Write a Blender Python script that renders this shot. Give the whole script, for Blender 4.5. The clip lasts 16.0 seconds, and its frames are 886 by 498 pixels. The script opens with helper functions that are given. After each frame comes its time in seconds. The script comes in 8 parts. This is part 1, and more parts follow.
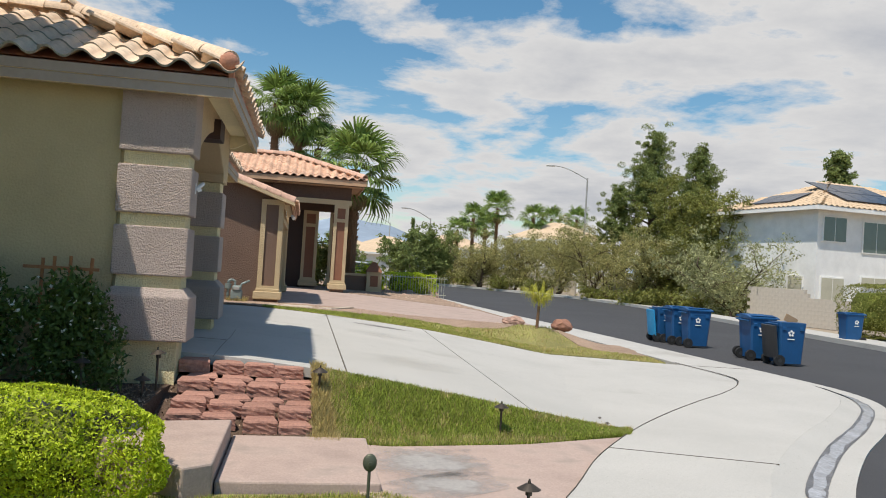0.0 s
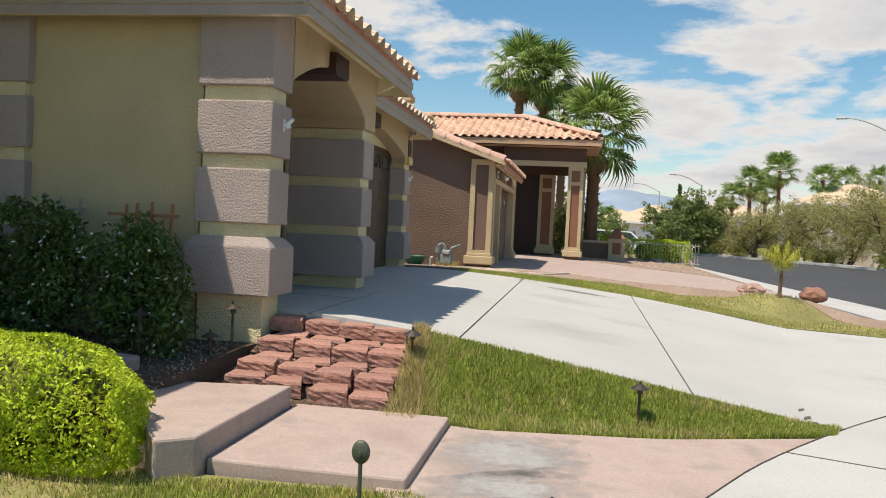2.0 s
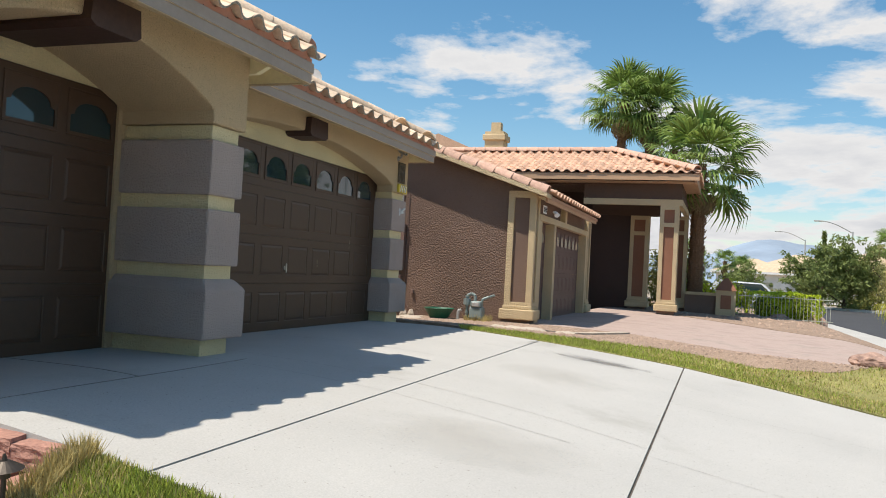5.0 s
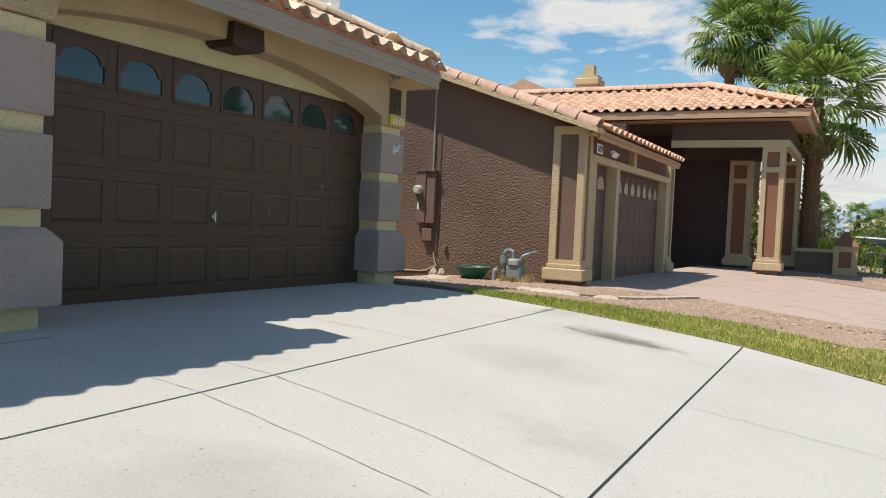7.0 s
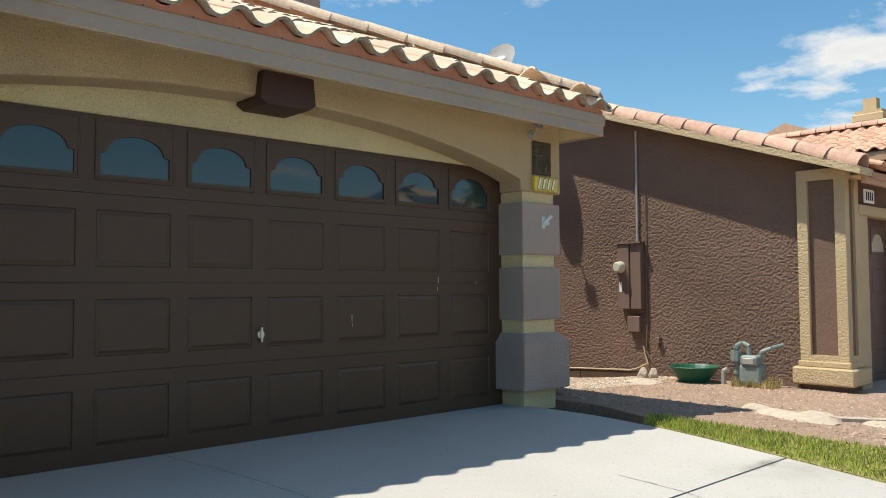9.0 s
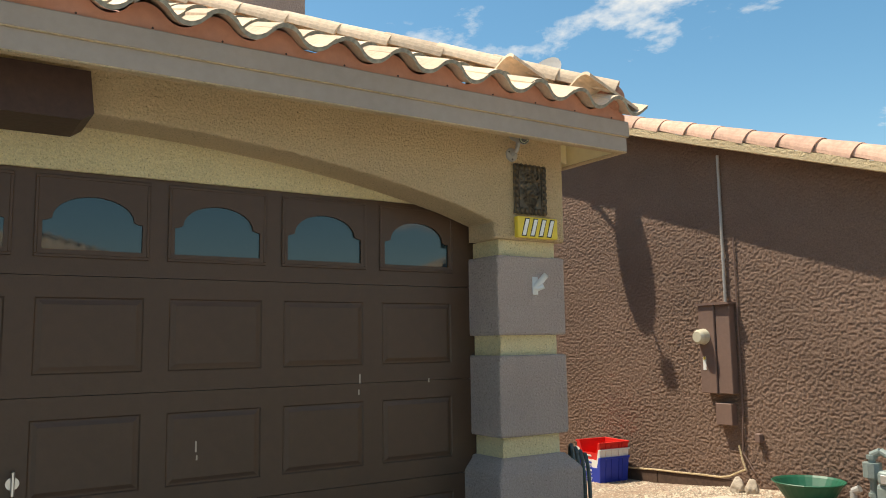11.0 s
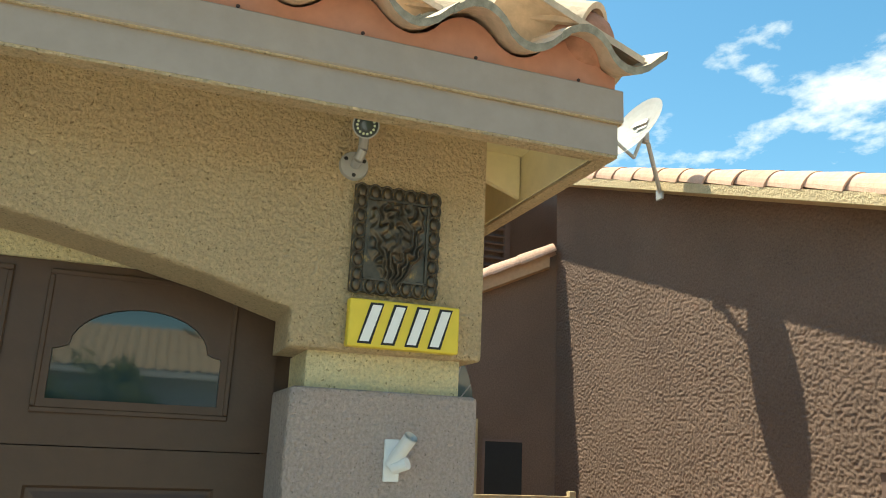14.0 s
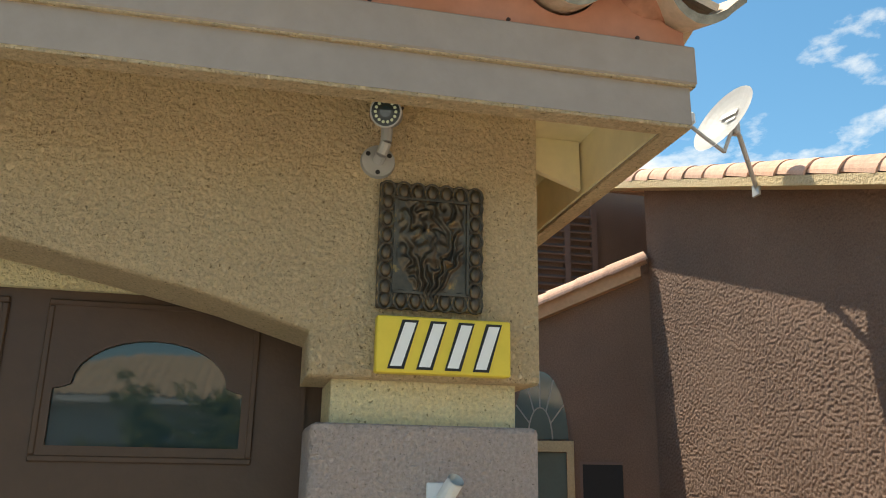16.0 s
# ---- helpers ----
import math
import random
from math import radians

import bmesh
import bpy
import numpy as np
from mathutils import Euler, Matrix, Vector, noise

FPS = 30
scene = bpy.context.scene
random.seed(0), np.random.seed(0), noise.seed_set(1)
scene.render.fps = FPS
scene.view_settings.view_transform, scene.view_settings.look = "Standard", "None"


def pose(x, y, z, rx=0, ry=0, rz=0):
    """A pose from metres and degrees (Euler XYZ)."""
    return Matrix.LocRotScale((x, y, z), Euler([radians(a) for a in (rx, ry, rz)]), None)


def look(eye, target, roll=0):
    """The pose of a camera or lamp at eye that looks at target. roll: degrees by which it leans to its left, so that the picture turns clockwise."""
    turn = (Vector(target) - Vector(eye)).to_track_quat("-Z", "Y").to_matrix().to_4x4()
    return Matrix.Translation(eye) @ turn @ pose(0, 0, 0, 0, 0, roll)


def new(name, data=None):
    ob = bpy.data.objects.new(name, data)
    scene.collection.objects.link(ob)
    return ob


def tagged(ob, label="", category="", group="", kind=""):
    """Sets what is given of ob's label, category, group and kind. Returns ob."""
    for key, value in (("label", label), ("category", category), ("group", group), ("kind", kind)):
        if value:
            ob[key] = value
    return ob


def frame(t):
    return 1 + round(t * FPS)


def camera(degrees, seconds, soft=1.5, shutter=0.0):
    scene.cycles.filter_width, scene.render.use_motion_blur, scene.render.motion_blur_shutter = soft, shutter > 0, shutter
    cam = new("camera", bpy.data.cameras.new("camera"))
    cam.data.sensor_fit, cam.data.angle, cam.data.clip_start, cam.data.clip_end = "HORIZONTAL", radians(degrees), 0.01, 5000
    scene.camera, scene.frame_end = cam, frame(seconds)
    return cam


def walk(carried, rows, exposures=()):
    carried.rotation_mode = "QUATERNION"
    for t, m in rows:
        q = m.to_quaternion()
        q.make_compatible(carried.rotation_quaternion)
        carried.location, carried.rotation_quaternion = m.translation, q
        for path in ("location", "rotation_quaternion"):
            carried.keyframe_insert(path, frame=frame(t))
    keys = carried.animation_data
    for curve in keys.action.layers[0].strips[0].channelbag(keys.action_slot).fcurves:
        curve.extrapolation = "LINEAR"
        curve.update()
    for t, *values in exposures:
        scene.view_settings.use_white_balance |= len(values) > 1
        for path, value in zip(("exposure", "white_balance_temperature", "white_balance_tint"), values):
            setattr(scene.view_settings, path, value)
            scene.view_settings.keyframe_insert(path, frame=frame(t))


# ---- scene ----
cam = camera(58.5, 16.0, 1.0)
PATH = [
    (0, (1.799, -16.664, 1.026), (2.144, -14.694, 1.071), 3.6),
    (0.5, (2.236, -16.484, 0.945), (2.236, -14.486, 0.878), 2.0),
    (1, (2.692, -16.147, 0.856), (2.6, -14.15, 0.784), 2.7),
    (1.5, (3.098, -15.71, 0.818), (2.866, -13.725, 0.751), 3.2),
    (2, (3.323, -15.149, 0.837), (2.985, -13.178, 0.776), 2.8),
    (2.5, (3.614, -14.594, 0.842), (3.158, -12.647, 0.813), 3.3),
    (3, (3.8, -13.941, 0.868), (3.317, -12.0, 0.88), 4.0),
    (3.2, (3.916, -13.707, 0.855), (3.424, -11.768, 0.891), 3.7),
    (5.3, (4.867, -10.971, 0.843), (4.09, -9.128, 0.889), 2.8),
    (5.5, (4.925, -10.738, 0.829), (4.074, -8.929, 0.874), 2.3),
    (6, (5.081, -10.044, 0.83), (4.194, -8.256, 0.952), 1.4),
    (6.5, (5.264, -9.325, 0.796), (4.361, -7.541, 0.806), 0.9),
    (7, (5.303, -8.626, 0.798), (4.361, -6.863, 0.73), 2.6),
    (7.5, (5.339, -7.887, 0.789), (4.272, -6.199, 0.684), 2.6),
    (8, (5.187, -7.155, 0.845), (3.941, -5.592, 0.768), 1.2),
    (8.5, (5.006, -6.413, 0.932), (3.568, -5.025, 0.852), -0.1),
    (9, (4.798, -5.77, 1.075), (3.322, -4.424, 1.174), -0.3),
    (9.2, (4.709, -5.491, 1.111), (3.221, -4.162, 1.246), -0.4),
    (11.3, (3.659, -2.89, 1.376), (1.957, -1.863, 1.589), 0.5),
    (11.5, (3.603, -2.645, 1.391), (1.872, -1.663, 1.587), 1.6),
    (12, (3.302, -2.136, 1.422), (1.49, -1.316, 1.637), 2.5),
    (12.5, (2.918, -1.678, 1.536), (1.051, -1.006, 1.782), 2.7),
    (13, (2.644, -1.28, 1.632), (0.742, -0.731, 1.918), 3.4),
    (13.5, (2.343, -1.006, 1.682), (0.506, -0.353, 2.126), 3.0),
    (14, (2.089, -0.751, 1.715), (0.262, -0.103, 2.205), 2.5),
    (14.5, (1.892, -0.596, 1.772), (0.044, -0.027, 2.284), 1.8),
    (15, (1.828, -0.558, 1.784), (-0.042, -0.068, 2.297), 1.1),
    (15.5, (1.818, -0.525, 1.791), (-0.069, -0.105, 2.305), 1.2),
    (16, (1.796, -0.524, 1.767), (-0.085, -0.104, 2.3), 1.0),
]
EXPOSURE = [(0.0, -0.08, 6800, 10), (1.0, 0.06, 7000, 10), (3.2, 0.10, 7000, 11), (6.0, 0.18, 6700, 9), (7.5, 0.08, 6950, 8), (9.0, 0.28, 6900, 8), (11.3, 0.48, 7700, 8), (12.4, 0.62, 7800, 6),
            (13.0, 0.92, 7600, 0), (13.6, 1.06, 7500, -4), (14.2, 0.86, 7500, -2), (15.0, 0.74, 7500, 4), (16.0, 0.74, 7500, 6)]
walk(cam, [(t, look(eye, target, roll)) for t, eye, target, roll in PATH], EXPOSURE)

# world: clear desert sky with broken white cloud
SUN = Vector((0.85, 0.92, -2.8)).normalized()
world = bpy.data.worlds.new("sky")
scene.world = world
world.use_nodes = True
wn, wl = world.node_tree.nodes, world.node_tree.links
wn.clear()


def wnode(kind, **values):
    n = wn.new(kind)
    for k, v in values.items():
        n.inputs[k].default_value = v
    return n


def wmath(op, a, b=None):
    n = wn.new("ShaderNodeMath")
    n.operation = op
    for i, v in enumerate((a, b)):
        if v is None:
            continue
        if isinstance(v, (int, float)):
            n.inputs[i].default_value = v
        else:
            wl.new(v, n.inputs[i])
    return n.outputs[0]


sky = wn.new("ShaderNodeTexSky")
sky.sky_type = "NISHITA"
sky.sun_disc = False
sky.sun_elevation = math.asin(-SUN.z)
sky.sun_rotation = math.atan2(-SUN.x, -SUN.y)
sky.air_density, sky.dust_density, sky.ozone_density = 1.0, 0.6, 1.5
coord = wn.new("ShaderNodeTexCoord")
sep = wn.new("ShaderNodeSeparateXYZ")
wl.new(coord.outputs["Generated"], sep.inputs[0])
zz = wmath("ADD", wmath("MAXIMUM", sep.outputs[2], 0.0), 0.16)
comb = wn.new("ShaderNodeCombineXYZ")
wl.new(wmath("DIVIDE", sep.outputs[0], zz), comb.inputs[0])
wl.new(wmath("DIVIDE", sep.outputs[1], zz), comb.inputs[1])
comb.inputs[2].default_value = 3.3
big = wnode("ShaderNodeTexNoise", Scale=1.5, Detail=10.0, Roughness=0.60, Distortion=0.15)
fine = wnode("ShaderNodeTexNoise", Scale=0.33, Detail=2.0, Roughness=0.5)
wl.new(comb.outputs[0], big.inputs["Vector"])
wl.new(comb.outputs[0], fine.inputs["Vector"])
# more cloud low over the street side, a clearer sky over the houses
side = wmath("ADD", wmath("MULTIPLY", sep.outputs[0], 0.14), wmath("MULTIPLY", sep.outputs[1], 0.05))
# the sky clears towards the zenith and towards the sun's side
clear = wmath("ADD", wmath("MULTIPLY", wmath("MAXIMUM", wmath("SUBTRACT", sep.outputs[2], 0.50), 0.0), 0.55),
              wmath("MULTIPLY", wmath("MAXIMUM", wmath("SUBTRACT", -0.15, sep.outputs[1]), 0.0), 0.45))
clear = wmath("ADD", clear, wmath("MULTIPLY", wmath("MAXIMUM", wmath("SUBTRACT", sep.outputs[0], 0.60), 0.0), 0.9))
side = wmath("SUBTRACT", side, clear)
mass = wmath("ADD", wmath("ADD", big.outputs["Fac"], wmath("MULTIPLY", fine.outputs["Fac"], 0.35)), side)
ramp = wn.new("ShaderNodeValToRGB")
ramp.color_ramp.elements[0].position, ramp.color_ramp.elements[1].position = 0.675, 0.765
wl.new(mass, ramp.inputs[0])
shade = wn.new("ShaderNodeValToRGB")
shade.color_ramp.elements[0].position, shade.color_ramp.elements[1].position = 0.70, 1.0
shade.color_ramp.elements[0].color, shade.color_ramp.elements[1].color = (9.2, 9.3, 9.5, 1), (5.8, 6.2, 7.0, 1)
wl.new(mass, shade.inputs[0])
mixc = wn.new("ShaderNodeMix")
mixc.data_type = "RGBA"
wl.new(ramp.outputs[0], mixc.inputs[0])
deep = wnode("ShaderNodeHueSaturation", Hue=0.49, Saturation=1.28, Value=1.55)
wl.new(sky.outputs[0], deep.inputs["Color"])
wl.new(deep.outputs[0], mixc.inputs[6])
wl.new(shade.outputs[0], mixc.inputs[7])
back = wnode("ShaderNodeBackground", Strength=0.085)
wl.new(mixc.outputs[2], back.inputs["Color"])
wout = wn.new("ShaderNodeOutputWorld")
wl.new(back.outputs[0], wout.inputs[0])

lamp = bpy.data.lights.new("sun", "SUN")
lamp.energy, lamp.angle, lamp.color = 5.0, radians(0.53), (1.0, 0.95, 0.88)
sun = new("sun", lamp)
sun.matrix_world = look((0, 0, 30), Vector((0, 0, 30)) + SUN)


# ---- materials ----
def material(name, colour, rough=0.8, metal=0.0, grain=30.0, vary=0.12, bump=0.0, bump_scale=80.0, patch=1.3, patch_vary=0.10,
             piece=0.0, fleck=None, pit_shade=None, stain=None, stain_scale=0.6, stain_at=0.55, bump_detail=3.0, lace=False, spec=0.4, island=0.0):
    """A surface with fine grain, larger patches, an optional stain and relief."""
    m = bpy.data.materials.new(name)
    m.use_nodes = True
    n, l = m.node_tree.nodes, m.node_tree.links
    b = n["Principled BSDF"]
    b.inputs["Roughness"].default_value, b.inputs["Metallic"].default_value = rough, metal
    b.inputs["Specular IOR Level"].default_value = spec
    tc = n.new("ShaderNodeTexCoord")

    def noisy(scale, detail, rough_=0.6):
        t = n.new("ShaderNodeTexNoise")
        t.inputs["Scale"].default_value, t.inputs["Detail"].default_value, t.inputs["Roughness"].default_value = scale, detail, rough_
        l.new(tc.outputs["Object"], t.inputs["Vector"])
        return t.outputs["Fac"]

    def ranged(v, lo, hi):
        r = n.new("ShaderNodeMapRange")
        r.inputs["From Min"].default_value, r.inputs["From Max"].default_value = 0.25, 0.75
        r.inputs["To Min"].default_value, r.inputs["To Max"].default_value = lo, hi
        l.new(v, r.inputs["Value"])
        return r.outputs[0]

    def times(a, c):
        x = n.new("ShaderNodeMath")
        x.operation = "MULTIPLY"
        l.new(a, x.inputs[0])
        l.new(c, x.inputs[1])
        return x.outputs[0]

    f = times(ranged(noisy(grain, 4.0), 1 - vary, 1 + vary), ranged(noisy(patch, 3.0), 1 - patch_vary, 1 + patch_vary))
    if piece:
        info = n.new("ShaderNodeObjectInfo")
        r = n.new("ShaderNodeMapRange")
        r.inputs["To Min"].default_value, r.inputs["To Max"].default_value = 1 - piece, 1 + piece
        l.new(info.outputs["Random"], r.inputs["Value"])
        f = times(f, r.outputs[0])
    if island:
        geo = n.new("ShaderNodeNewGeometry")
        r = n.new("ShaderNodeMapRange")
        r.inputs["To Min"].default_value, r.inputs["To Max"].default_value = 1 - island, 1 + island
        l.new(geo.outputs["Random Per Island"], r.inputs["Value"])
        f = times(f, r.outputs[0])
    c = n.new("ShaderNodeMix")
    c.data_type, c.blend_type = "RGBA", "MULTIPLY"
    c.inputs[0].default_value, c.inputs[6].default_value = 1.0, (*colour, 1)
    l.new(f, c.inputs[7])
    out = c.outputs[2]
    if stain:
        s = n.new("ShaderNodeValToRGB")
        s.color_ramp.elements[0].position, s.color_ramp.elements[1].position = stain_at, stain_at + 0.14
        l.new(noisy(stain_scale, 6.0, 0.65), s.inputs[0])
        mx = n.new("ShaderNodeMix")
        mx.data_type = "RGBA"
        mx.inputs[7].default_value = (*stain, 1)
        l.new(s.outputs[0], mx.inputs[0])
        l.new(out, mx.inputs[6])
        out = mx.outputs[2]
    if fleck:
        s = n.new("ShaderNodeValToRGB")
        s.color_ramp.elements[0].position, s.color_ramp.elements[1].position = 0.69, 0.74
        l.new(noisy(48.0, 1.5, 0.5), s.inputs[0])
        mx = n.new("ShaderNodeMix")
        mx.data_type = "RGBA"
        mx.inputs[7].default_value = (*fleck, 1)
        l.new(s.outputs[0], mx.inputs[0])
        l.new(out, mx.inputs[6])
        out = mx.outputs[2]
    if pit_shade:
        # small dark specks: shade in the float's pores put into the colour
        s = n.new("ShaderNodeValToRGB")
        s.color_ramp.elements[0].position, s.color_ramp.elements[1].position = 0.64, 0.71
        l.new(noisy(95.0, 2.0, 0.6), s.inputs[0])
        mx = n.new("ShaderNodeMix")
        mx.data_type = "RGBA"
        mx.inputs[7].default_value = (*pit_shade, 1)
        l.new(s.outputs[0], mx.inputs[0])
        l.new(out, mx.inputs[6])
        out = mx.outputs[2]
    l.new(out, b.inputs["Base Color"])
    if bump:
        u = n.new("ShaderNodeBump")
        u.inputs["Strength"].default_value, u.inputs["Distance"].default_value = 1.0, bump
        h = noisy(bump_scale, bump_detail, 0.6 if lace else 0.55)
        if lace:
            # flat-topped trowel islands with narrow hollows between them
            s = n.new("ShaderNodeValToRGB")
            s.color_ramp.elements[0].position, s.color_ramp.elements[1].position = 0.36, 0.66
            l.new(h, s.inputs[0])
            h = s.outputs[0]
        l.new(h, u.inputs["Height"])
        l.new(u.outputs[0], b.inputs["Normal"])
    return m


M = {
    "tan": material("tan_stucco", (0.66, 0.495, 0.295), 0.92, pit_shade=(0.30, 0.21, 0.11), bump=0.0115, bump_scale=66, grain=110, vary=0.2, bump_detail=5, lace=True),
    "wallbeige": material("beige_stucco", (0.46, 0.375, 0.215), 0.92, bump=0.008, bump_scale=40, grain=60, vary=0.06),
    "taupe": material("taupe_stucco", (0.50, 0.405, 0.355), 0.92, pit_shade=(0.26, 0.21, 0.18), bump=0.010, bump_scale=62, grain=110, vary=0.22, bump_detail=5, lace=True),
    "cream": material("cream_stucco", (0.83, 0.71, 0.42), 0.92, pit_shade=(0.42, 0.33, 0.16), bump=0.010, bump_scale=60, grain=110, vary=0.2, bump_detail=5, lace=True),
    "brown": material("brown_stucco", (0.200, 0.130, 0.096), 0.95, bump=0.006, bump_scale=140, grain=60, vary=0.30, bump_detail=4, patch=0.8, patch_vary=0.14),
    "nbtan": material("sand_stucco", (0.58, 0.45, 0.27), 0.92, bump=0.008, bump_scale=36, grain=50, vary=0.12, bump_detail=5, lace=True),
    "nbred": material("russet_stucco", (0.27, 0.125, 0.075), 0.92, bump=0.010, bump_scale=40, grain=50, vary=0.15),
    "fascia": material("fascia_paint", (0.33, 0.274, 0.228), 0.65, grain=20, vary=0.06, bump=0.001, bump_scale=40),
    "nbfascia": material("peach_fascia_paint", (0.50, 0.315, 0.19), 0.65, grain=20, vary=0.1, bump=0.001, bump_scale=40),
    "soffit": material("soffit_paint", (0.80, 0.70, 0.44), 0.75, grain=20, vary=0.06),
    # portico copy of brown_stucco, its shade put in as a darker colour
    "brown_shaded": material("shaded_brown_stucco", (0.13, 0.082, 0.06), 0.95, bump=0.012, bump_scale=46, grain=90, vary=0.25, bump_detail=5, lace=True),
    "nbdeck": material("tan_deck_paint", (0.46, 0.28, 0.18), 0.8, grain=20, vary=0.1),
    "redboard": material("terracotta_paint", (0.50, 0.235, 0.155), 0.8, grain=20, vary=0.1),
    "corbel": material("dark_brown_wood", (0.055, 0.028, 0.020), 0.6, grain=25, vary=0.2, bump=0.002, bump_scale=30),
    "door": material("brown_door_paint", (0.074, 0.0405, 0.0235), 0.42, grain=18, vary=0.08, patch_vary=0.06, bump=0.0006, bump_scale=90),
    "nbdoor": material("rosy_brown_door_paint", (0.135, 0.08, 0.068), 0.5, grain=18, vary=0.08),
    "tile_lip": material("grey_tile_edge", (0.27, 0.25, 0.20), 0.95, grain=40, vary=0.35, bump=0.004, bump_scale=60, patch=8, patch_vary=0.3),
    "tile": material("clay_tile", (0.66, 0.505, 0.36), 0.85, grain=30, vary=0.16, bump=0.003, bump_scale=60, piece=0.2, patch=5, patch_vary=0.15),
    "tile_nb": material("orange_clay_tile", (0.62, 0.39, 0.265), 0.85, grain=30, vary=0.16, bump=0.003, bump_scale=60, piece=0.16, patch=5, patch_vary=0.15),
    "cap_nb": material("burnt_orange_cap_tile", (0.57, 0.355, 0.26), 0.85, grain=30, vary=0.16, bump=0.003, bump_scale=60, piece=0.16, patch=5, patch_vary=0.2),
    "mortar": material("terracotta_mortar", (0.42, 0.20, 0.13), 0.95, grain=30, vary=0.2, bump=0.006, bump_scale=40),
    "concrete": material("driveway_concrete", (0.44, 0.427, 0.395), 0.85, grain=90, vary=0.12, patch=0.7, patch_vary=0.07, bump=0.0015, bump_scale=120,
                         stain=(0.35, 0.335, 0.30), stain_scale=0.55, stain_at=0.60, fleck=(0.29, 0.27, 0.24)),
    "pink": material("pink_concrete", (0.415, 0.315, 0.268), 0.85, grain=60, vary=0.16, patch=1.6, patch_vary=0.2, bump=0.002, bump_scale=90,
                     stain=(0.33, 0.265, 0.225), stain_scale=1.6, stain_at=0.52),
    "joint": material("joint_filler", (0.10, 0.085, 0.07), 0.95, grain=60, vary=0.3),
    "asphalt": material("asphalt", (0.052, 0.052, 0.055), 0.85, grain=90, vary=0.2, patch=0.3, patch_vary=0.15, bump=0.002, bump_scale=150),
    "brickred": material("red_wall_block", (0.38, 0.20, 0.15), 0.92, grain=30, vary=0.3, bump=0.008, bump_scale=75, piece=0.14, patch=5, patch_vary=0.2),
    "lawn_soil": material("lawn_soil", (0.25, 0.23, 0.085), 1.0, grain=40, vary=0.35, patch=1.2, patch_vary=0.3, bump=0.01, bump_scale=60,
                          stain=(0.30, 0.22, 0.09), stain_scale=1.4, stain_at=0.58),
    "gravel_bed": material("gravel_bed", (0.33, 0.235, 0.17), 1.0, grain=45, vary=0.4, bump=0.02, bump_scale=55, patch=1, patch_vary=0.15),
    "desert": material("dry_ground", (0.33, 0.27, 0.20), 1.0, grain=8, vary=0.15, patch=0.1, patch_vary=0.2),
    "mulch": material("mulch", (0.10, 0.065, 0.045), 1.0, grain=40, vary=0.4, bump=0.02, bump_scale=50),
}


# ---- mesh helpers ----
def mesh_of(name, bm, smooth=False):
    me = bpy.data.meshes.new(name)
    bm.normal_update()
    bm.to_mesh(me)
    bm.free()
    if smooth:
        me.polygons.foreach_set("use_smooth", [True] * len(me.polygons))
    return me


def part(name, bm, mat, parent=None, label="", smooth=False):
    """Links a bmesh as one mesh object, under a thing or a part when one is given."""
    me = bm if isinstance(bm, bpy.types.Mesh) else mesh_of(name, bm, smooth)
    if not me.materials:
        me.materials.append(M[mat] if isinstance(mat, str) else mat)
    ob = new(name, me)
    if parent is not None:
        ob.parent = parent
    if label:
        tagged(ob, label)
    return ob


def thing(name, label, category, group="", kind="", at=(0, 0, 0), turn=0.0):
    ob = new(name)
    ob.empty_display_size = 0.1
    ob.matrix_basis = pose(*at, 0, 0, turn)
    return tagged(ob, label, category, group, kind)


def single(name, bm, mat, label, category, group="", kind="", smooth=False):
    return tagged(part(name, bm, mat, smooth=smooth), label, category, group, kind)


def box(bm, x0, x1, y0, y1, z0, z1, bevel=0.0, seg=1):
    r = bmesh.ops.create_cube(bm, size=1, matrix=Matrix.Translation(((x0 + x1) / 2, (y0 + y1) / 2, (z0 + z1) / 2)) @ Matrix.Diagonal((x1 - x0, y1 - y0, z1 - z0, 1)))
    if bevel:
        edges = list({e for v in r["verts"] for e in v.link_edges})
        bmesh.ops.bevel(bm, geom=edges, offset=bevel, segments=seg, affect="EDGES", profile=0.5)
    return bm


def boxed(*a, bevel=0.0, seg=1):
    return box(bmesh.new(), *a, bevel=bevel, seg=seg)


def cyl(bm, p, q, r0, r1=None, n=12, caps=True):
    p, q = Vector(p), Vector(q)
    d = q - p
    m = Matrix.Translation((p + q) / 2) @ d.to_track_quat("Z", "Y").to_matrix().to_4x4()
    bmesh.ops.create_cone(bm, cap_ends=caps, segments=n, radius1=r0, radius2=r0 if r1 is None else r1, depth=d.length, matrix=m)
    return bm


def tube(bm, pts, r, n=8):
    for a, c in zip(pts[:-1], pts[1:]):
        cyl(bm, a, c, r, n=n)
    return bm


def prism(bm, poly, place):
    """A solid from a polygon given at both ends: place(u, v, 0) and place(u, v, 1)."""
    a = [bm.verts.new(place(u, v, 0)) for u, v in poly]
    b = [bm.verts.new(place(u, v, 1)) for u, v in poly]
    n = len(poly)
    bm.faces.new(a[::-1])
    bm.faces.new(b)
    for i in range(n):
        bm.faces.new((a[i], a[(i + 1) % n], b[(i + 1) % n], b[i]))
    bmesh.ops.recalc_face_normals(bm, faces=bm.faces)
    return bm


def yz_prism(bm, poly, x0, x1):
    return prism(bm, poly, lambda u, v, w: (x0 if w == 0 else x1, u, v))


def xz_prism(bm, poly, y0, y1):
    return prism(bm, poly, lambda u, v, w: (u, y0 if w == 0 else y1, v))


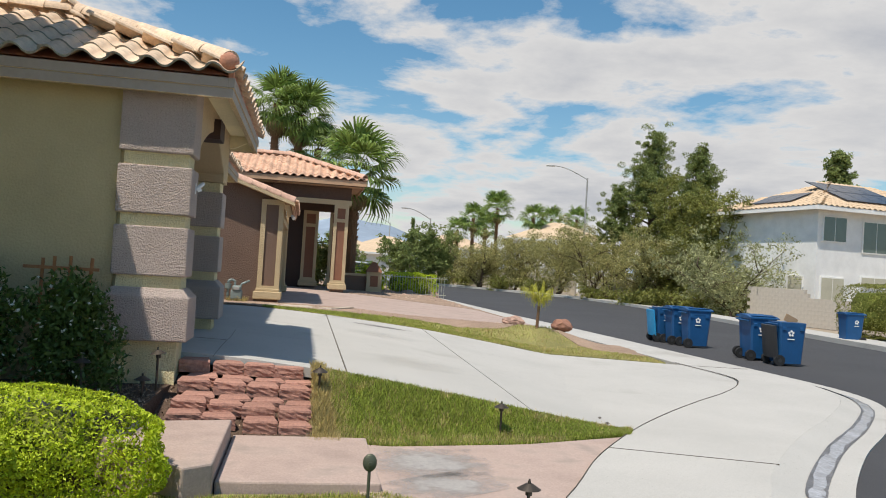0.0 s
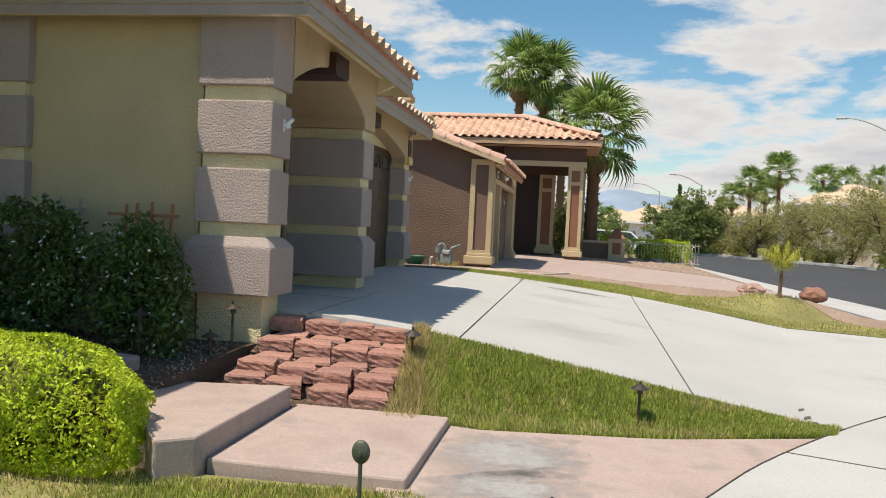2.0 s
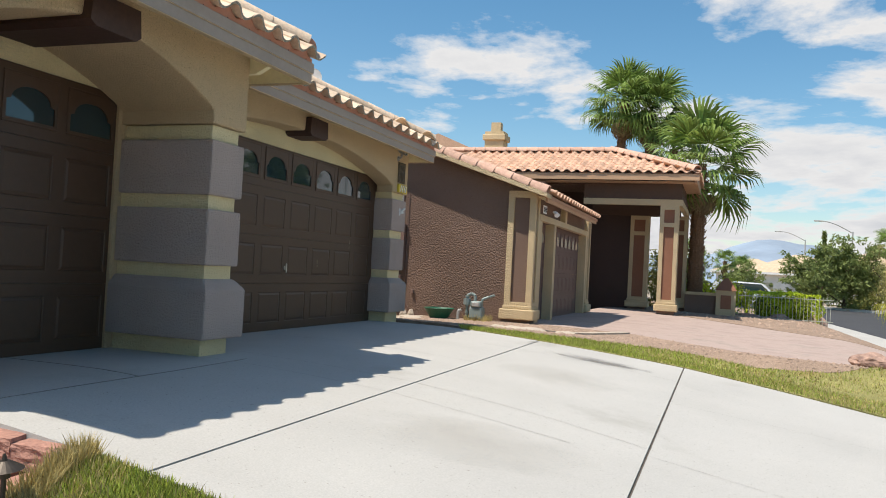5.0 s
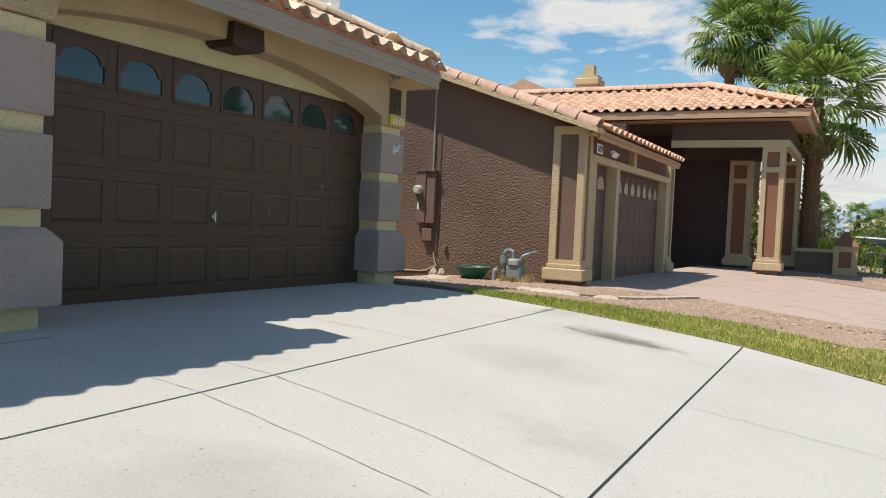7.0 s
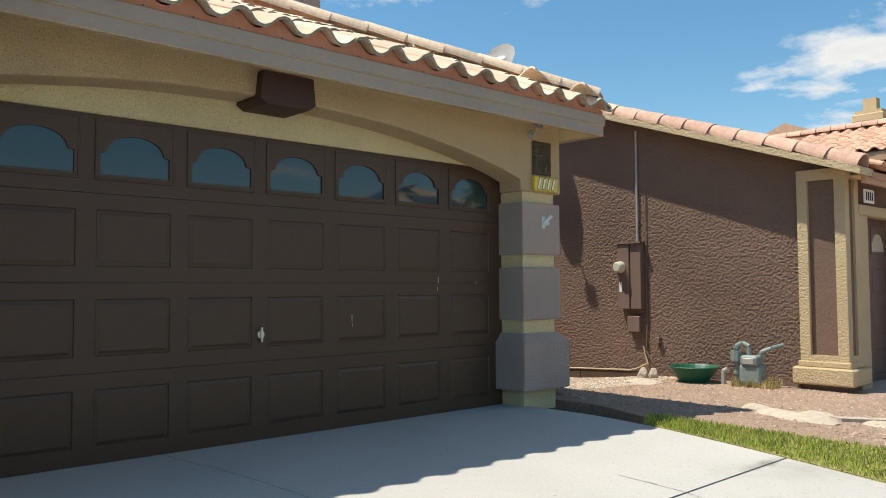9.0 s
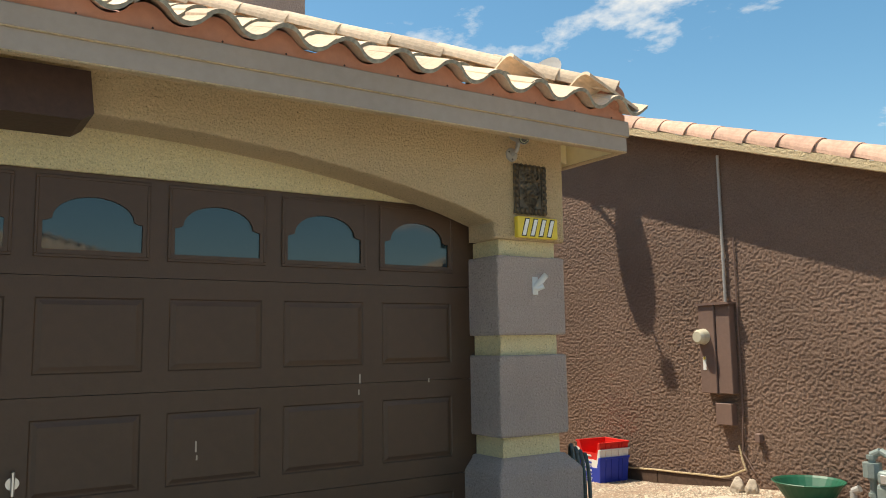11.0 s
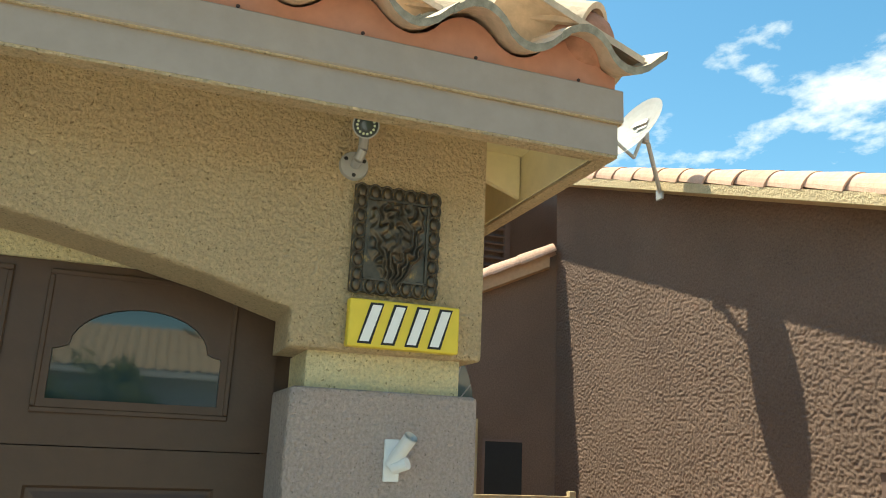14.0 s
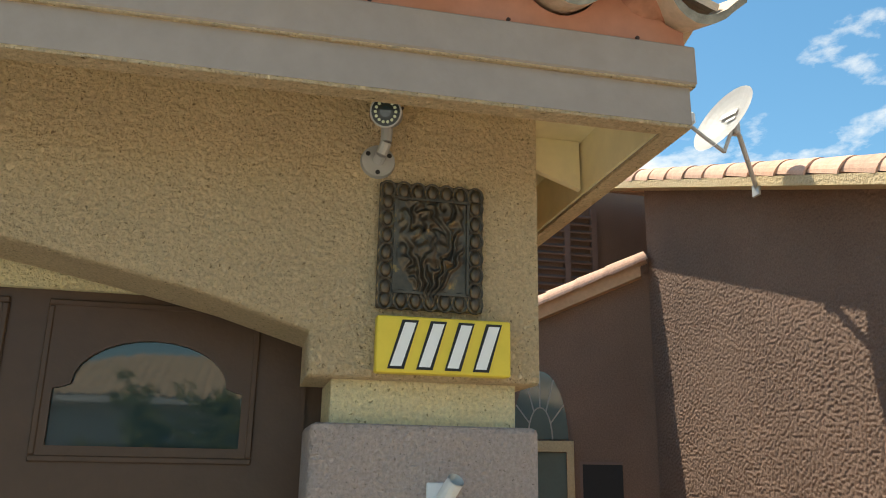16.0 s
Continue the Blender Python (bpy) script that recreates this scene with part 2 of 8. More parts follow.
def sheet(bm, rows):
    """A surface through rows of points, each row as long as the next."""
    grid = [[bm.verts.new(p) for p in row] for row in rows]
    for r0, r1 in zip(grid[:-1], grid[1:]):
        for i in range(len(r0) - 1):
            bm.faces.new((r0[i], r0[i + 1], r1[i + 1], r1[i]))
    bmesh.ops.recalc_face_normals(bm, faces=bm.faces)
    return bm


def lerp(a, b, t):
    return a + (b - a) * t


def along(poly, t):
    """The point at the share t of the way along a line of points, by the points' own order."""
    s = max(0.0, min(0.99999, t)) * (len(poly) - 1)
    i = int(s)
    return tuple(lerp(p, q, s - i) for p, q in zip(poly[i], poly[i + 1]))


# ---- ground ----
def smooth(a, b, v):
    t = max(0.0, min(1.0, (v - a) / (b - a)))
    return t * t * (3 - 2 * t)


def drive_z(x, y):
    """Height of the driveways and of the strip between them: level at the garages, falling to the pavement."""
    dx = max(x - 0.6, 0.0)
    a = 0.044 - 0.0031 * y if y < 0 else max(0.013, 0.044 - 0.045 * y)
    z = -a * dx ** 1.4 - 0.14 * smooth(0.0, 2.5, y)
    low = -0.60 - 0.004 * max(x - 5.4, 0)
    if y < 0:
        return max(z, low)
    return lerp(max(z, low + 0.03), -0.59, smooth(7.3, 9.1, x) * smooth(0.0, 0.6, y))


def surface(name, poly_a, poly_b, height, mat, label, category, nu=24, nv=8, depth=0.12, kind="structure", parent=None):
    """A slab with its top between two lines in plan, warped to height(x, y)."""
    bm = bmesh.new()
    rows = []
    for j in range(nv + 1):
        row = []
        for i in range(nu + 1):
            a, b = along(poly_a, i / nu), along(poly_b, i / nu)
            x, y = lerp(a[0], b[0], j / nv), lerp(a[1], b[1], j / nv)
            row.append((x, y, height(x, y)))
        rows.append(row)
    sheet(bm, rows)
    if depth:
        top = list(bm.faces)
        bmesh.ops.recalc_face_normals(bm, faces=top)
        if top[0].normal.z < 0:
            bmesh.ops.reverse_faces(bm, faces=top)
        edge = [e for e in bm.edges if e.is_boundary]
        r = bmesh.ops.extrude_edge_only(bm, edges=edge)
        for v in [g for g in r["geom"] if isinstance(g, bmesh.types.BMVert)]:
            v.co.z -= depth
        bmesh.ops.recalc_face_normals(bm, faces=bm.faces)
    ob = part(name, bm, mat, parent)
    if parent is None:
        tagged(ob, label, category, "", kind)
    return ob


def flat(z):
    return lambda x, y: z


single("ground", boxed(-2500, 2500, -2500, 2500, -1.3, -0.80), "desert", "dry desert soil running out to the hills", "ground", kind="structure")

SW_OUT = [(-2.3, -24.5), (0.0, -19.6), (2.6, -15.6), (4.4, -12.8), (5.61, -10.85), (6.2, -10.0), (7.43, -8.59), (8.77, -7.25), (10.02, -5.74), (10.54, -4.25), (10.5, -2.14), (10.3, 0.5), (10.0, 6.0), (9.4, 14.0), (8.8, 24.0), (7.9, 34.0), (5.0, 46.0), (-0.5, 58.0)]
FAR_KERB = [(14.0, -40.0), (16.0, -26.0), (17.5, -14.0), (18.4, -4.0), (19.2, 3.0), (19.8, 8.0), (20.6, 14.0), (21.4, 20.0), (22.0, 26.0), (22.3, 31.0), (22.0, 37.0), (20.6, 43.0), (17.5, 50.0), (12.0, 58.0), (5.0, 68.0)]


def offset_line(line, d):
    out = []
    for i, p in enumerate(line):
        a, b = line[max(0, i - 1)], line[min(len(line) - 1, i + 1)]
        t = Vector((b[0] - a[0], b[1] - a[1])).normalized()
        out.append((p[0] - t.y * d, p[1] + t.x * d))
    return out


def finer(line, n=6):
    """The line with points added along a smooth curve through its own."""
    out = []
    for i in range(len(line) - 1):
        p0, p1, p2, p3 = (Vector(line[max(0, min(len(line) - 1, i + k))]) for k in (-1, 0, 1, 2))
        for j in range(n):
            t = j / n
            q = 0.5 * (2 * p1 + (p2 - p0) * t + (2 * p0 - 5 * p1 + 4 * p2 - p3) * t * t + (3 * p1 - p0 - 3 * p2 + p3) * t ** 3)
            out.append((q.x, q.y))
    return out + [line[-1]]


SW_OUT = finer(SW_OUT)
FLOW, PAN = offset_line(SW_OUT, -0.36), offset_line(SW_OUT, -0.66)
NEAR_EDGE = [(-6.0, -33.0), (-2.5, -25.0), (2.3, -15.6), (8.2, -7.1), (10.0, -2.5), (9.8, 4.0), (9.6, 9.0), (9.2, 14.0), (8.8, 20.0), (8.4, 25.0), (7.8, 31.0), (7.0, 36.0), (5.6, 42.0), (1.5, 52.0), (-3.0, 60.0)]
surface("road", NEAR_EDGE, [(x + 0.8, y) for x, y in FAR_KERB], flat(-0.718), "asphalt", "dark asphalt residential street bending away", "road", nu=56, nv=4, depth=0.07)


def ramp_between(name, la, lb, za, zb, mat, label, category, parent=None):
    """A sloped strip from line la at za to line lb at zb."""
    bm = bmesh.new()
    sheet(bm, [[(x, y, za) for x, y in la], [(x, y, zb) for x, y in lb], [(x, y, -0.95) for x, y in lb]])
    ob = part(name, bm, mat, parent)
    if parent is None:
        tagged(ob, label, category, "", "structure")
    return ob


ramp_between("kerb", SW_OUT, FLOW, -0.606, -0.712, "concrete", "rolled pale concrete kerb", "kerb")
ramp_between("gutter", FLOW, PAN, -0.712, -0.694, "concrete", "pale concrete gutter along the kerb", "gutter")
M["damp"] = material("damp_dirt", (0.13, 0.13, 0.135), 0.5, grain=20, vary=0.3, patch=3, patch_vary=0.3)
stain = thing("gutter_stain", "dark damp stain along the bottom of the gutter", "stain", kind="structure")
seg = FLOW[22:58]
M["wet"] = material("wet_concrete", (0.30, 0.315, 0.34), 0.22, grain=25, vary=0.25, patch=5, patch_vary=0.25, spec=0.6)
for lo, hi, mt, lift in ((-0.085, 0.085, "wet", 0.004), (-0.09, -0.04, "damp", 0.008), (0.035, 0.09, "damp", 0.008)):
    wob = [(noise.noise(Vector((i * 0.9, lo * 9, 0))) * 0.045, noise.noise(Vector((i * 0.9, hi * 9, 5))) * 0.045) for i in range(len(seg))]
    fade = [min(1.0, i / 4, (len(seg) - 1 - i) / 8) for i in range(len(seg))]
    sides = []
    for off, k in ((lo, 0), (hi, 1)):
        base = offset_line(seg, off)
        z = -0.712 + lift + (0.295 * off if off > 0 else -0.06 * off)
        sides.append([(lerp(q[0], p[0], f_) + w[k] * f_, lerp(q[1], p[1], f_) + w[k] * f_, z + w[k] * 0.2) for q, p, w, f_ in zip(seg, base, wob, fade)])
    bm = bmesh.new()
    sheet(bm, sides)
    part("stain_patch", bm, mt, stain)
FAR_IN = offset_line(FAR_KERB, -1.6)
surface("pavement_far", FAR_KERB, FAR_IN, flat(-0.56), "concrete", "pale concrete pavement across the street", "pavement", nu=60, nv=1, depth=0.2)

# driveway of the house, in panels with open joints between them
drive = thing("driveway", "sun-bleached pale concrete driveway with dark joints", "driveway", kind="structure")


def drive_slab(a, b, nu=14, nv=8):
    surface("concrete_panel", a, b, drive_z, "concrete", "", "", nu, nv, 0.10, parent=drive)


G = 0.009
DRIVE_EDGE = finer([(5.46, -8.55), (6.31, -7.51), (7.29, -6.47), (8.19, -5.57), (8.96, -4.62), (9.35, -3.7), (9.29, -2.05)])
XA, XB = 2.33, 4.30
surface("joint_bed", [(-0.35, -8.24), (2.3, -8.32), (5.4, -8.53), (8.4, -5.3)], [(-0.35, -0.3), (4.3, -0.45), (9.0, -2.0)], lambda x, y: drive_z(x, y) - 0.012, "joint", "", "", 24, 16, 0.05, parent=drive)
drive_slab([(-0.42, -8.27), (1.0, -8.29), (XA - G, -8.36)], [(-0.42, -0.30), (XA - G, -0.30)], 14, 20)
drive_slab([(XA + G, -8.36), (XB - G, -8.50)], [(XA + G, -0.31), (XB - G, -0.47)], 12, 20)
drive_slab([(XB + G, -8.50), (XB + G, -6.2), (XB + G, -4.0), (XB + G, -2.2), (XB + G, -0.47)], DRIVE_EDGE, 48, 14)


def crack(line, width, seed):
    """A thin uneven dark line across the concrete."""
    rows = [[], []]
    n = 60
    for i in range(n + 1):
        x, y = along(line, i / n)
        w = width * (0.45 + 0.9 * abs(noise.noise(Vector((i * 0.6, seed, 0)))))
        y += 0.012 * noise.noise(Vector((x * 5, seed, 3)))
        rows[0].append((x, y - w, drive_z(x, y) + 0.003))
        rows[1].append((x, y + w, drive_z(x, y) + 0.003))
    part("crack", sheet(bmesh.new(), rows), "crack", drive)


M["crack"] = material("fine_crack", (0.22, 0.205, 0.185), 0.95, grain=40, vary=0.4)
crack([(-0.2, -5.22), (1.05, -5.17), (2.3, -5.07), (3.45, -5.20), (4.28, -5.40)], 0.004, 1)
crack([(0.2, -5.78), (1.27, -5.70), (2.3, -5.64), (3.07, -5.73), (3.8, -5.82)], 0.0035, 2)
crack([(-0.3, -3.62), (0.5, -3.53), (1.1, -3.46), (2.3, -3.36)], 0.005, 3)
crack([(1.9, -1.69), (2.29, -1.64), (2.83, -1.67), (3.6, -1.73), (4.28, -1.8)], 0.0045, 6)
crack([(4.32, -5.6), (5.6, -5.75), (7.0, -6.15)], 0.003, 4)
crack([(4.32, -3.3), (5.8, -3.2), (8.2, -3.15)], 0.003, 5)


def worn_material(name, colour, strength, scale, edge=0.5):
    """A see-through stain: strongest in the middle of its sheet, broken up by noise."""
    m = material(name, colour, 0.85, grain=30, vary=0.2)
    n, l = m.node_tree.nodes, m.node_tree.links
    tc, b = n.new("ShaderNodeTexCoord"), n["Principled BSDF"]
    grad = n.new("ShaderNodeTexGradient")
    grad.gradient_type = "SPHERICAL"
    mp = n.new("ShaderNodeMapping")
    mp.inputs["Location"].default_value, mp.inputs["Scale"].default_value = (-1, -1, 0), (2, 2, 0)
    l.new(tc.outputs["Generated"], mp.inputs["Vector"])
    l.new(mp.outputs[0], grad.inputs[0])
    tx = n.new("ShaderNodeTexNoise")
    tx.inputs["Scale"].default_value, tx.inputs["Detail"].default_value = scale, 6.0
    l.new(tc.outputs["Object"], tx.inputs["Vector"])
    add = n.new("ShaderNodeMath")
    l.new(grad.outputs["Fac"], add.inputs[0])
    l.new(tx.outputs["Fac"], add.inputs[1])
    r = n.new("ShaderNodeMapRange")
    r.inputs["From Min"].default_value, r.inputs["From Max"].default_value = edge + 0.12, edge + 0.75
    r.inputs["To Max"].default_value = strength
    l.new(add.outputs[0], r.inputs["Value"])
    l.new(r.outputs[0], b.inputs["Alpha"])
    return m


M["tyre_smear"] = worn_material("tyre_smear", (0.13, 0.12, 0.11), 0.30, 6.0, 0.56)
M["brown_smear"] = worn_material("brown_smear", (0.33, 0.29, 0.23), 0.13, 3.0, 0.56)
M["grey_wear"] = worn_material("grey_worn_surface", (0.36, 0.34, 0.32), 0.9, 7.0, 0.50)


def smear(cx, cy, w, h, turn, height, mat, parent):
    ca, sa = math.cos(radians(turn)), math.sin(radians(turn))
    rows = []
    for j in range(9):
        row = []
        for i in range(13):
            u, v = (i / 12 - 0.5) * w, (j / 8 - 0.5) * h
            x, y = cx + u * ca - v * sa, cy + u * sa + v * ca
            row.append((x, y, height(x, y) + 0.004))
        rows.append(row)
    part("stain", sheet(bmesh.new(), rows), mat, parent)


smear(3.35, -1.42, 1.7, 0.42, -12, drive_z, "tyre_smear", drive)
smear(2.31, -0.62, 0.16, 0.8, 0, drive_z, "tyre_smear", drive)
smear(3.4, -1.52, 1.5, 0.34, -4, drive_z, "tyre_smear", drive)
smear(3.2, -3.2, 1.7, 1.6, 0, drive_z, "brown_smear", drive)
smear(3.3, -6.4, 1.6, 1.1, 20, drive_z, "brown_smear", drive)

# public pavement round the corner
INNER = finer([(-4.2, -24.0), (-1.8, -19.2), (0.5, -15.6), (2.6, -12.8), (3.80, -11.1), (4.55, -9.8), (5.44, -8.56), (6.32, -7.52), (7.3, -6.48), (8.2, -5.58), (8.98, -4.62), (9.38, -3.7), (9.3, -2.05), (9.2, 0.0), (8.9, 6.0), (8.4, 14.0), (7.8, 24.0), (6.9, 34.0), (4.0, 46.0)])
surface("pavement", SW_OUT, INNER, lambda x, y: -0.605 + 0.01 * smooth(0, 2, y), "concrete", "pale concrete pavement curving round the corner", "pavement", nu=90, nv=3, depth=0.14)


def strip(name, line, width, height, mat="joint", parent=None):
    l2 = offset_line(line, width)
    return surface(name, line, l2, height, mat, "", "", 40, 1, 0.01, parent=parent)


seams = thing("pavement_joints", "dark tooled joints across the pale pavement", "joint", kind="structure")
strip("joint", INNER[24:74], -0.007, lambda x, y: -0.597, parent=seams)
for (p, q) in (((4.80, -9.45), (6.25, -9.98)), ((2.6, -12.8), (4.4, -12.9)), ((9.3, -2.2), (10.5, -2.4)), ((9.1, 3.0), (10.2, 3.0))):
    strip("joint", [p, q], 0.009, lambda x, y: -0.600, parent=seams)

for line in ([(0.97, -8.40), (0.96, -7.4), (0.97, -6.4), (0.95, -5.5)], [(-0.40, -6.82), (0.3, -6.81), (0.96, -6.84)]):
    strip("joint", line, 0.006, lambda x, y: drive_z(x, y) + 0.003, "crack", parent=seams)

# lawns and beds
def wedge_z(x, y):
    t = smooth(-8.40, lerp(-9.6, -9.12, smooth(2.0, 3.3, x)), y)
    return lerp(drive_z(x, -8.5) - 0.01, -0.64, t)


surface("lawn", [(1.98, -8.355), (3.2, -8.44), (4.4, -8.53), (5.40, -8.58)], [(2.02, -9.36), (2.7, -9.52), (4.0, -9.30), (5.30, -8.80)], wedge_z, "lawn_soil", "wedge of green lawn with dry yellow edges", "lawn", 26, 10, 0.2)
surface("lawn", [(-3.0, -11.05), (1.2, -11.0), (2.5, -10.95), (3.2, -11.6)], [(-3.0, -18.0), (-1.3, -18.2), (0.9, -15.0), (2.9, -12.3)], lambda x, y: -0.64, "lawn_soil", "front lawn, green with straw patches", "lawn", 26, 16, 0.2)


def strip_z(x, y):
    back = smooth(0.8, 3.0, -x) * smooth(0.2, 1.5, y)
    return lerp(drive_z(x, y) + 0.01, -0.285 - 0.02 * smooth(3.0, 5.0, -x), back)


surface("lawn", [(1.15, -0.29), (4.3, -0.46), (6.5, -1.1), (9.0, -1.95)], [(1.0, 0.05), (2.6, 0.35), (4.0, 0.42), (5.2, 0.25), (6.2, 0.45), (7.2, 1.0), (9.1, -0.9)], strip_z, "lawn_soil", "narrow strip of grass between two driveways", "lawn", 40, 8, 0.2)
surface("gravel_bed", [(-9.0, 0.16), (-2, 0.16), (0.3, 0.16), (1.12, -0.1), (2.6, 0.36), (4.0, 0.43), (5.2, 0.26), (6.2, 0.46), (7.2, 1.01), (9.15, -0.88)], [(-9.0, 3.9), (-2, 3.9), (0.9, 3.9), (1.6, 3.9), (2.3, 3.85), (3.1, 3.76), (4.1, 2.95), (5.3, 2.1), (7.2, 1.5), (9.3, 1.15)], strip_z, "gravel_bed", "reddish gravel bed between the houses", "gravel", 60, 16, 0.3)
surface("driveway_beyond", [(1.0, 3.92), (3.1, 3.78), (4.1, 2.97), (5.3, 2.12), (8.85, 1.32)], [(1.0, 16.0), (3.0, 14.0), (6.0, 10.5), (8.7, 8.0)], strip_z, "pink", "pink tinted concrete driveway of the next house", "driveway", 30, 20, 0.2)
surface("gravel_bed", [(1.0, 16.02), (3.0, 14.02), (6.0, 10.52), (8.7, 8.02)], [(1.0, 40.0), (3.0, 34.0), (6.0, 30.0), (7.4, 28.0)], lambda x, y: drive_z(x, y) + 0.02, "gravel_bed", "stony front bed of the next house", "gravel", 30, 20, 0.3)
surface("planting_bed", [(-6.0, -8.70), (0.2, -8.70), (0.62, -8.66)], [(-6.0, -11.05), (-0.2, -11.05), (0.50, -10.0)], lambda x, y: -0.27 - 0.12 * smooth(-8.8, -10.5, y), "mulch", "dark mulch planting bed along the side wall", "planting bed", 16, 10, 0.5)

# walk of pink concrete pads
walk_pads = thing("pad_walk", "stepped pink concrete pads of the entrance walk", "walkway", kind="structure")


def pad(poly, z0, z1):
    bm = prism(bmesh.new(), poly, lambda u, v, w: (u, v, z0 if w == 0 else z1))
    bmesh.ops.bevel(bm, geom=list(bm.edges), offset=0.016, segments=2, affect="EDGES", profile=0.5)
    part("pad", bm, "pink", walk_pads)


pad([(1.10, -11.2), (1.28, -11.05), (1.28, -9.57), (0.0, -9.83)], -0.75, -0.41)
pad([(-2.2, -10.35), (0.17, -9.79), (0.10, -9.66), (-0.86, -9.46), (-2.2, -9.35)], -0.75, -0.26)
pad([(1.29, -10.95), (2.46, -10.95), (2.46, -9.48), (1.29, -9.48)], -0.85, -0.56)
surface("walk_slab", [(2.30, -9.45), (2.7, -9.53), (4.0, -9.32), (5.48, -8.76)], [(2.30, -11.0), (2.9, -11.5), (3.4, -11.8), (3.92, -11.0)], flat(-0.622), "pink", "", "", 16, 8, 0.1, parent=walk_pads)
smear(2.95, -10.1, 1.1, 1.1, 10, flat(-0.622), "grey_wear", walk_pads)
smear(3.0, -10.75, 1.0, 0.6, 30, flat(-0.622), "grey_wear", walk_pads)


# ---- roof tiles ----
def tile_wave(u, rise=0.040):
    """Height of a wavy tile's underside at the share u of its width: a wide round barrel and a narrower pan."""
    w = math.sin(2 * math.pi * (u + 0.02))
    return rise * (1 + math.copysign(abs(w) ** 0.8, w))


def s_tile(width=0.305, length=0.43, rise=0.040, thick=0.021, n=14):
    """One wavy clay tile, its lower edge at the origin, running up along -x; its front edge takes the second material."""
    bm = bmesh.new()
    prof = []
    for i in range(n + 1):
        u = i / n * 1.06
        prof.append((u * width, tile_wave(u, rise)))
    rows = []
    for x in (0.0, -length):
        rows.append([bm.verts.new((x, y, z + thick)) for y, z in prof] + [bm.verts.new((x, y, z)) for y, z in reversed(prof)])
    k = len(rows[0])
    for i in range(k):
        bm.faces.new((rows[0][i], rows[0][(i + 1) % k], rows[1][(i + 1) % k], rows[1][i]))
    for r in rows:
        for i in range(n):
            f = bm.faces.new((r[i], r[i + 1], r[k - 2 - i], r[k - 1 - i]))
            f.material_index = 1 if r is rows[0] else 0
    bmesh.ops.recalc_face_normals(bm, faces=bm.faces)
    return mesh_of("roof_tile", bm)


def cap_tile(length=0.44, r=0.125, thick=0.018, n=8, taper=0.86, flare=True):
    """A half-round cap tile lying along +x, wider at its lower end at the origin."""
    bm = bmesh.new()
    rings = []
    for x, k in ((0.0, 1.0), (0.05, 0.99), (length, taper)):
        ring = []
        for i in range(n + 1):
            a = math.pi * i / n
            ring.append(bm.verts.new((x, -math.cos(a) * r * k, math.sin(a) * r * k)))
        for i in range(n, -1, -1):
            a = math.pi * i / n
            ring.append(bm.verts.new((x, -math.cos(a) * (r * k - thick), math.sin(a) * (r * k - thick))))
        rings.append(ring)
    k = len(rings[0])
    for a, b in zip(rings[:-1], rings[1:]):
        for i in range(k):
            bm.faces.new((a[i], a[(i + 1) % k], b[(i + 1) % k], b[i]))
    for r_ in (rings[0], rings[-1]):
        for i in range(n):
            bm.faces.new((r_[i], r_[i + 1], r_[k - 2 - i], r_[k - 1 - i]))
    bmesh.ops.recalc_face_normals(bm, faces=bm.faces)
    return mesh_of("cap_tile", bm)


TILE, CAP = s_tile(), cap_tile(r=0.112, n=12)
TILE_NB, CAP_NB = s_tile(), cap_tile(length=0.47, r=0.156, n=14, taper=0.79)
for me_, ma_ in ((TILE, "tile"), (CAP, "tile"), (TILE_NB, "tile_nb"), (CAP_NB, "cap_nb")):
    me_.materials.append(M[ma_])
# front edges of these tiles are greyer and darker than their tops
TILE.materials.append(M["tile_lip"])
TILE_NB.materials.append(M["tile_nb"])


def lay_tiles(parent, mesh, corner, across, up, normal, width, keep, rows, pitch=0.305, step=0.37, jitter=0.006):
    """Courses of tiles from corner: columns along across, courses along up, where keep(u, v) holds."""
    rnd = random.Random(5)
    across, up, normal = Vector(across).normalized(), Vector(up).normalized(), Vector(normal).normalized()
    base = Matrix((-up, across, normal)).transposed()
    if base.determinant() < 0:
        base = Matrix((-up, -across, normal)).transposed()
        flip = True
    else:
        flip = False
    for r in range(rows):
        for c in range(int(width / pitch) + 1):
            u, v = c * pitch, r * step
            if not keep(u + pitch / 2, v):
                continue
            ob = part("roof_tile", mesh, None, parent)
            shift = pitch if flip else 0.0
            p = Vector(corner) + across * (u + shift + rnd.uniform(-jitter, jitter)) + up * (v - 0.03 + rnd.uniform(-jitter, jitter)) + normal * (0.012 + 0.004 * (r % 2))
            tilt = Euler((rnd.uniform(-0.012, 0.012), radians(-2.2), rnd.uniform(-0.012, 0.012))).to_matrix()
            ob.matrix_basis = Matrix.Translation(p) @ (base @ tilt).to_4x4()


def lay_caps(parent, mesh, a, b, step=0.38, lift=0.0, name="cap_tile"):
    """Cap tiles in a row from the lower end a to the upper end b."""
    rnd = random.Random(8)
    a, b = Vector(a), Vector(b)
    d = (b - a).normalized()
    side = Vector((0, 0, 1)).cross(d).normalized()
    rot = Matrix((d, side, d.cross(side))).transposed()
    n = int((b - a).length / step) + 1
    for i in range(n):
        ob = part(name, mesh, None, parent)
        tilt = Euler((rnd.uniform(-0.03, 0.03), radians(-2.8) + rnd.uniform(-0.01, 0.01), rnd.uniform(-0.02, 0.02))).to_matrix()
        ob.matrix_basis = Matrix.Translation(a + d * (i * step) + Vector((0, 0, lift))) @ (rot @ tilt).to_4x4()


# ---- the house with the two garages ----
house = thing("house", "tan stucco house with taupe banded pilasters and two garages", "house")
SLOPE = 0.42


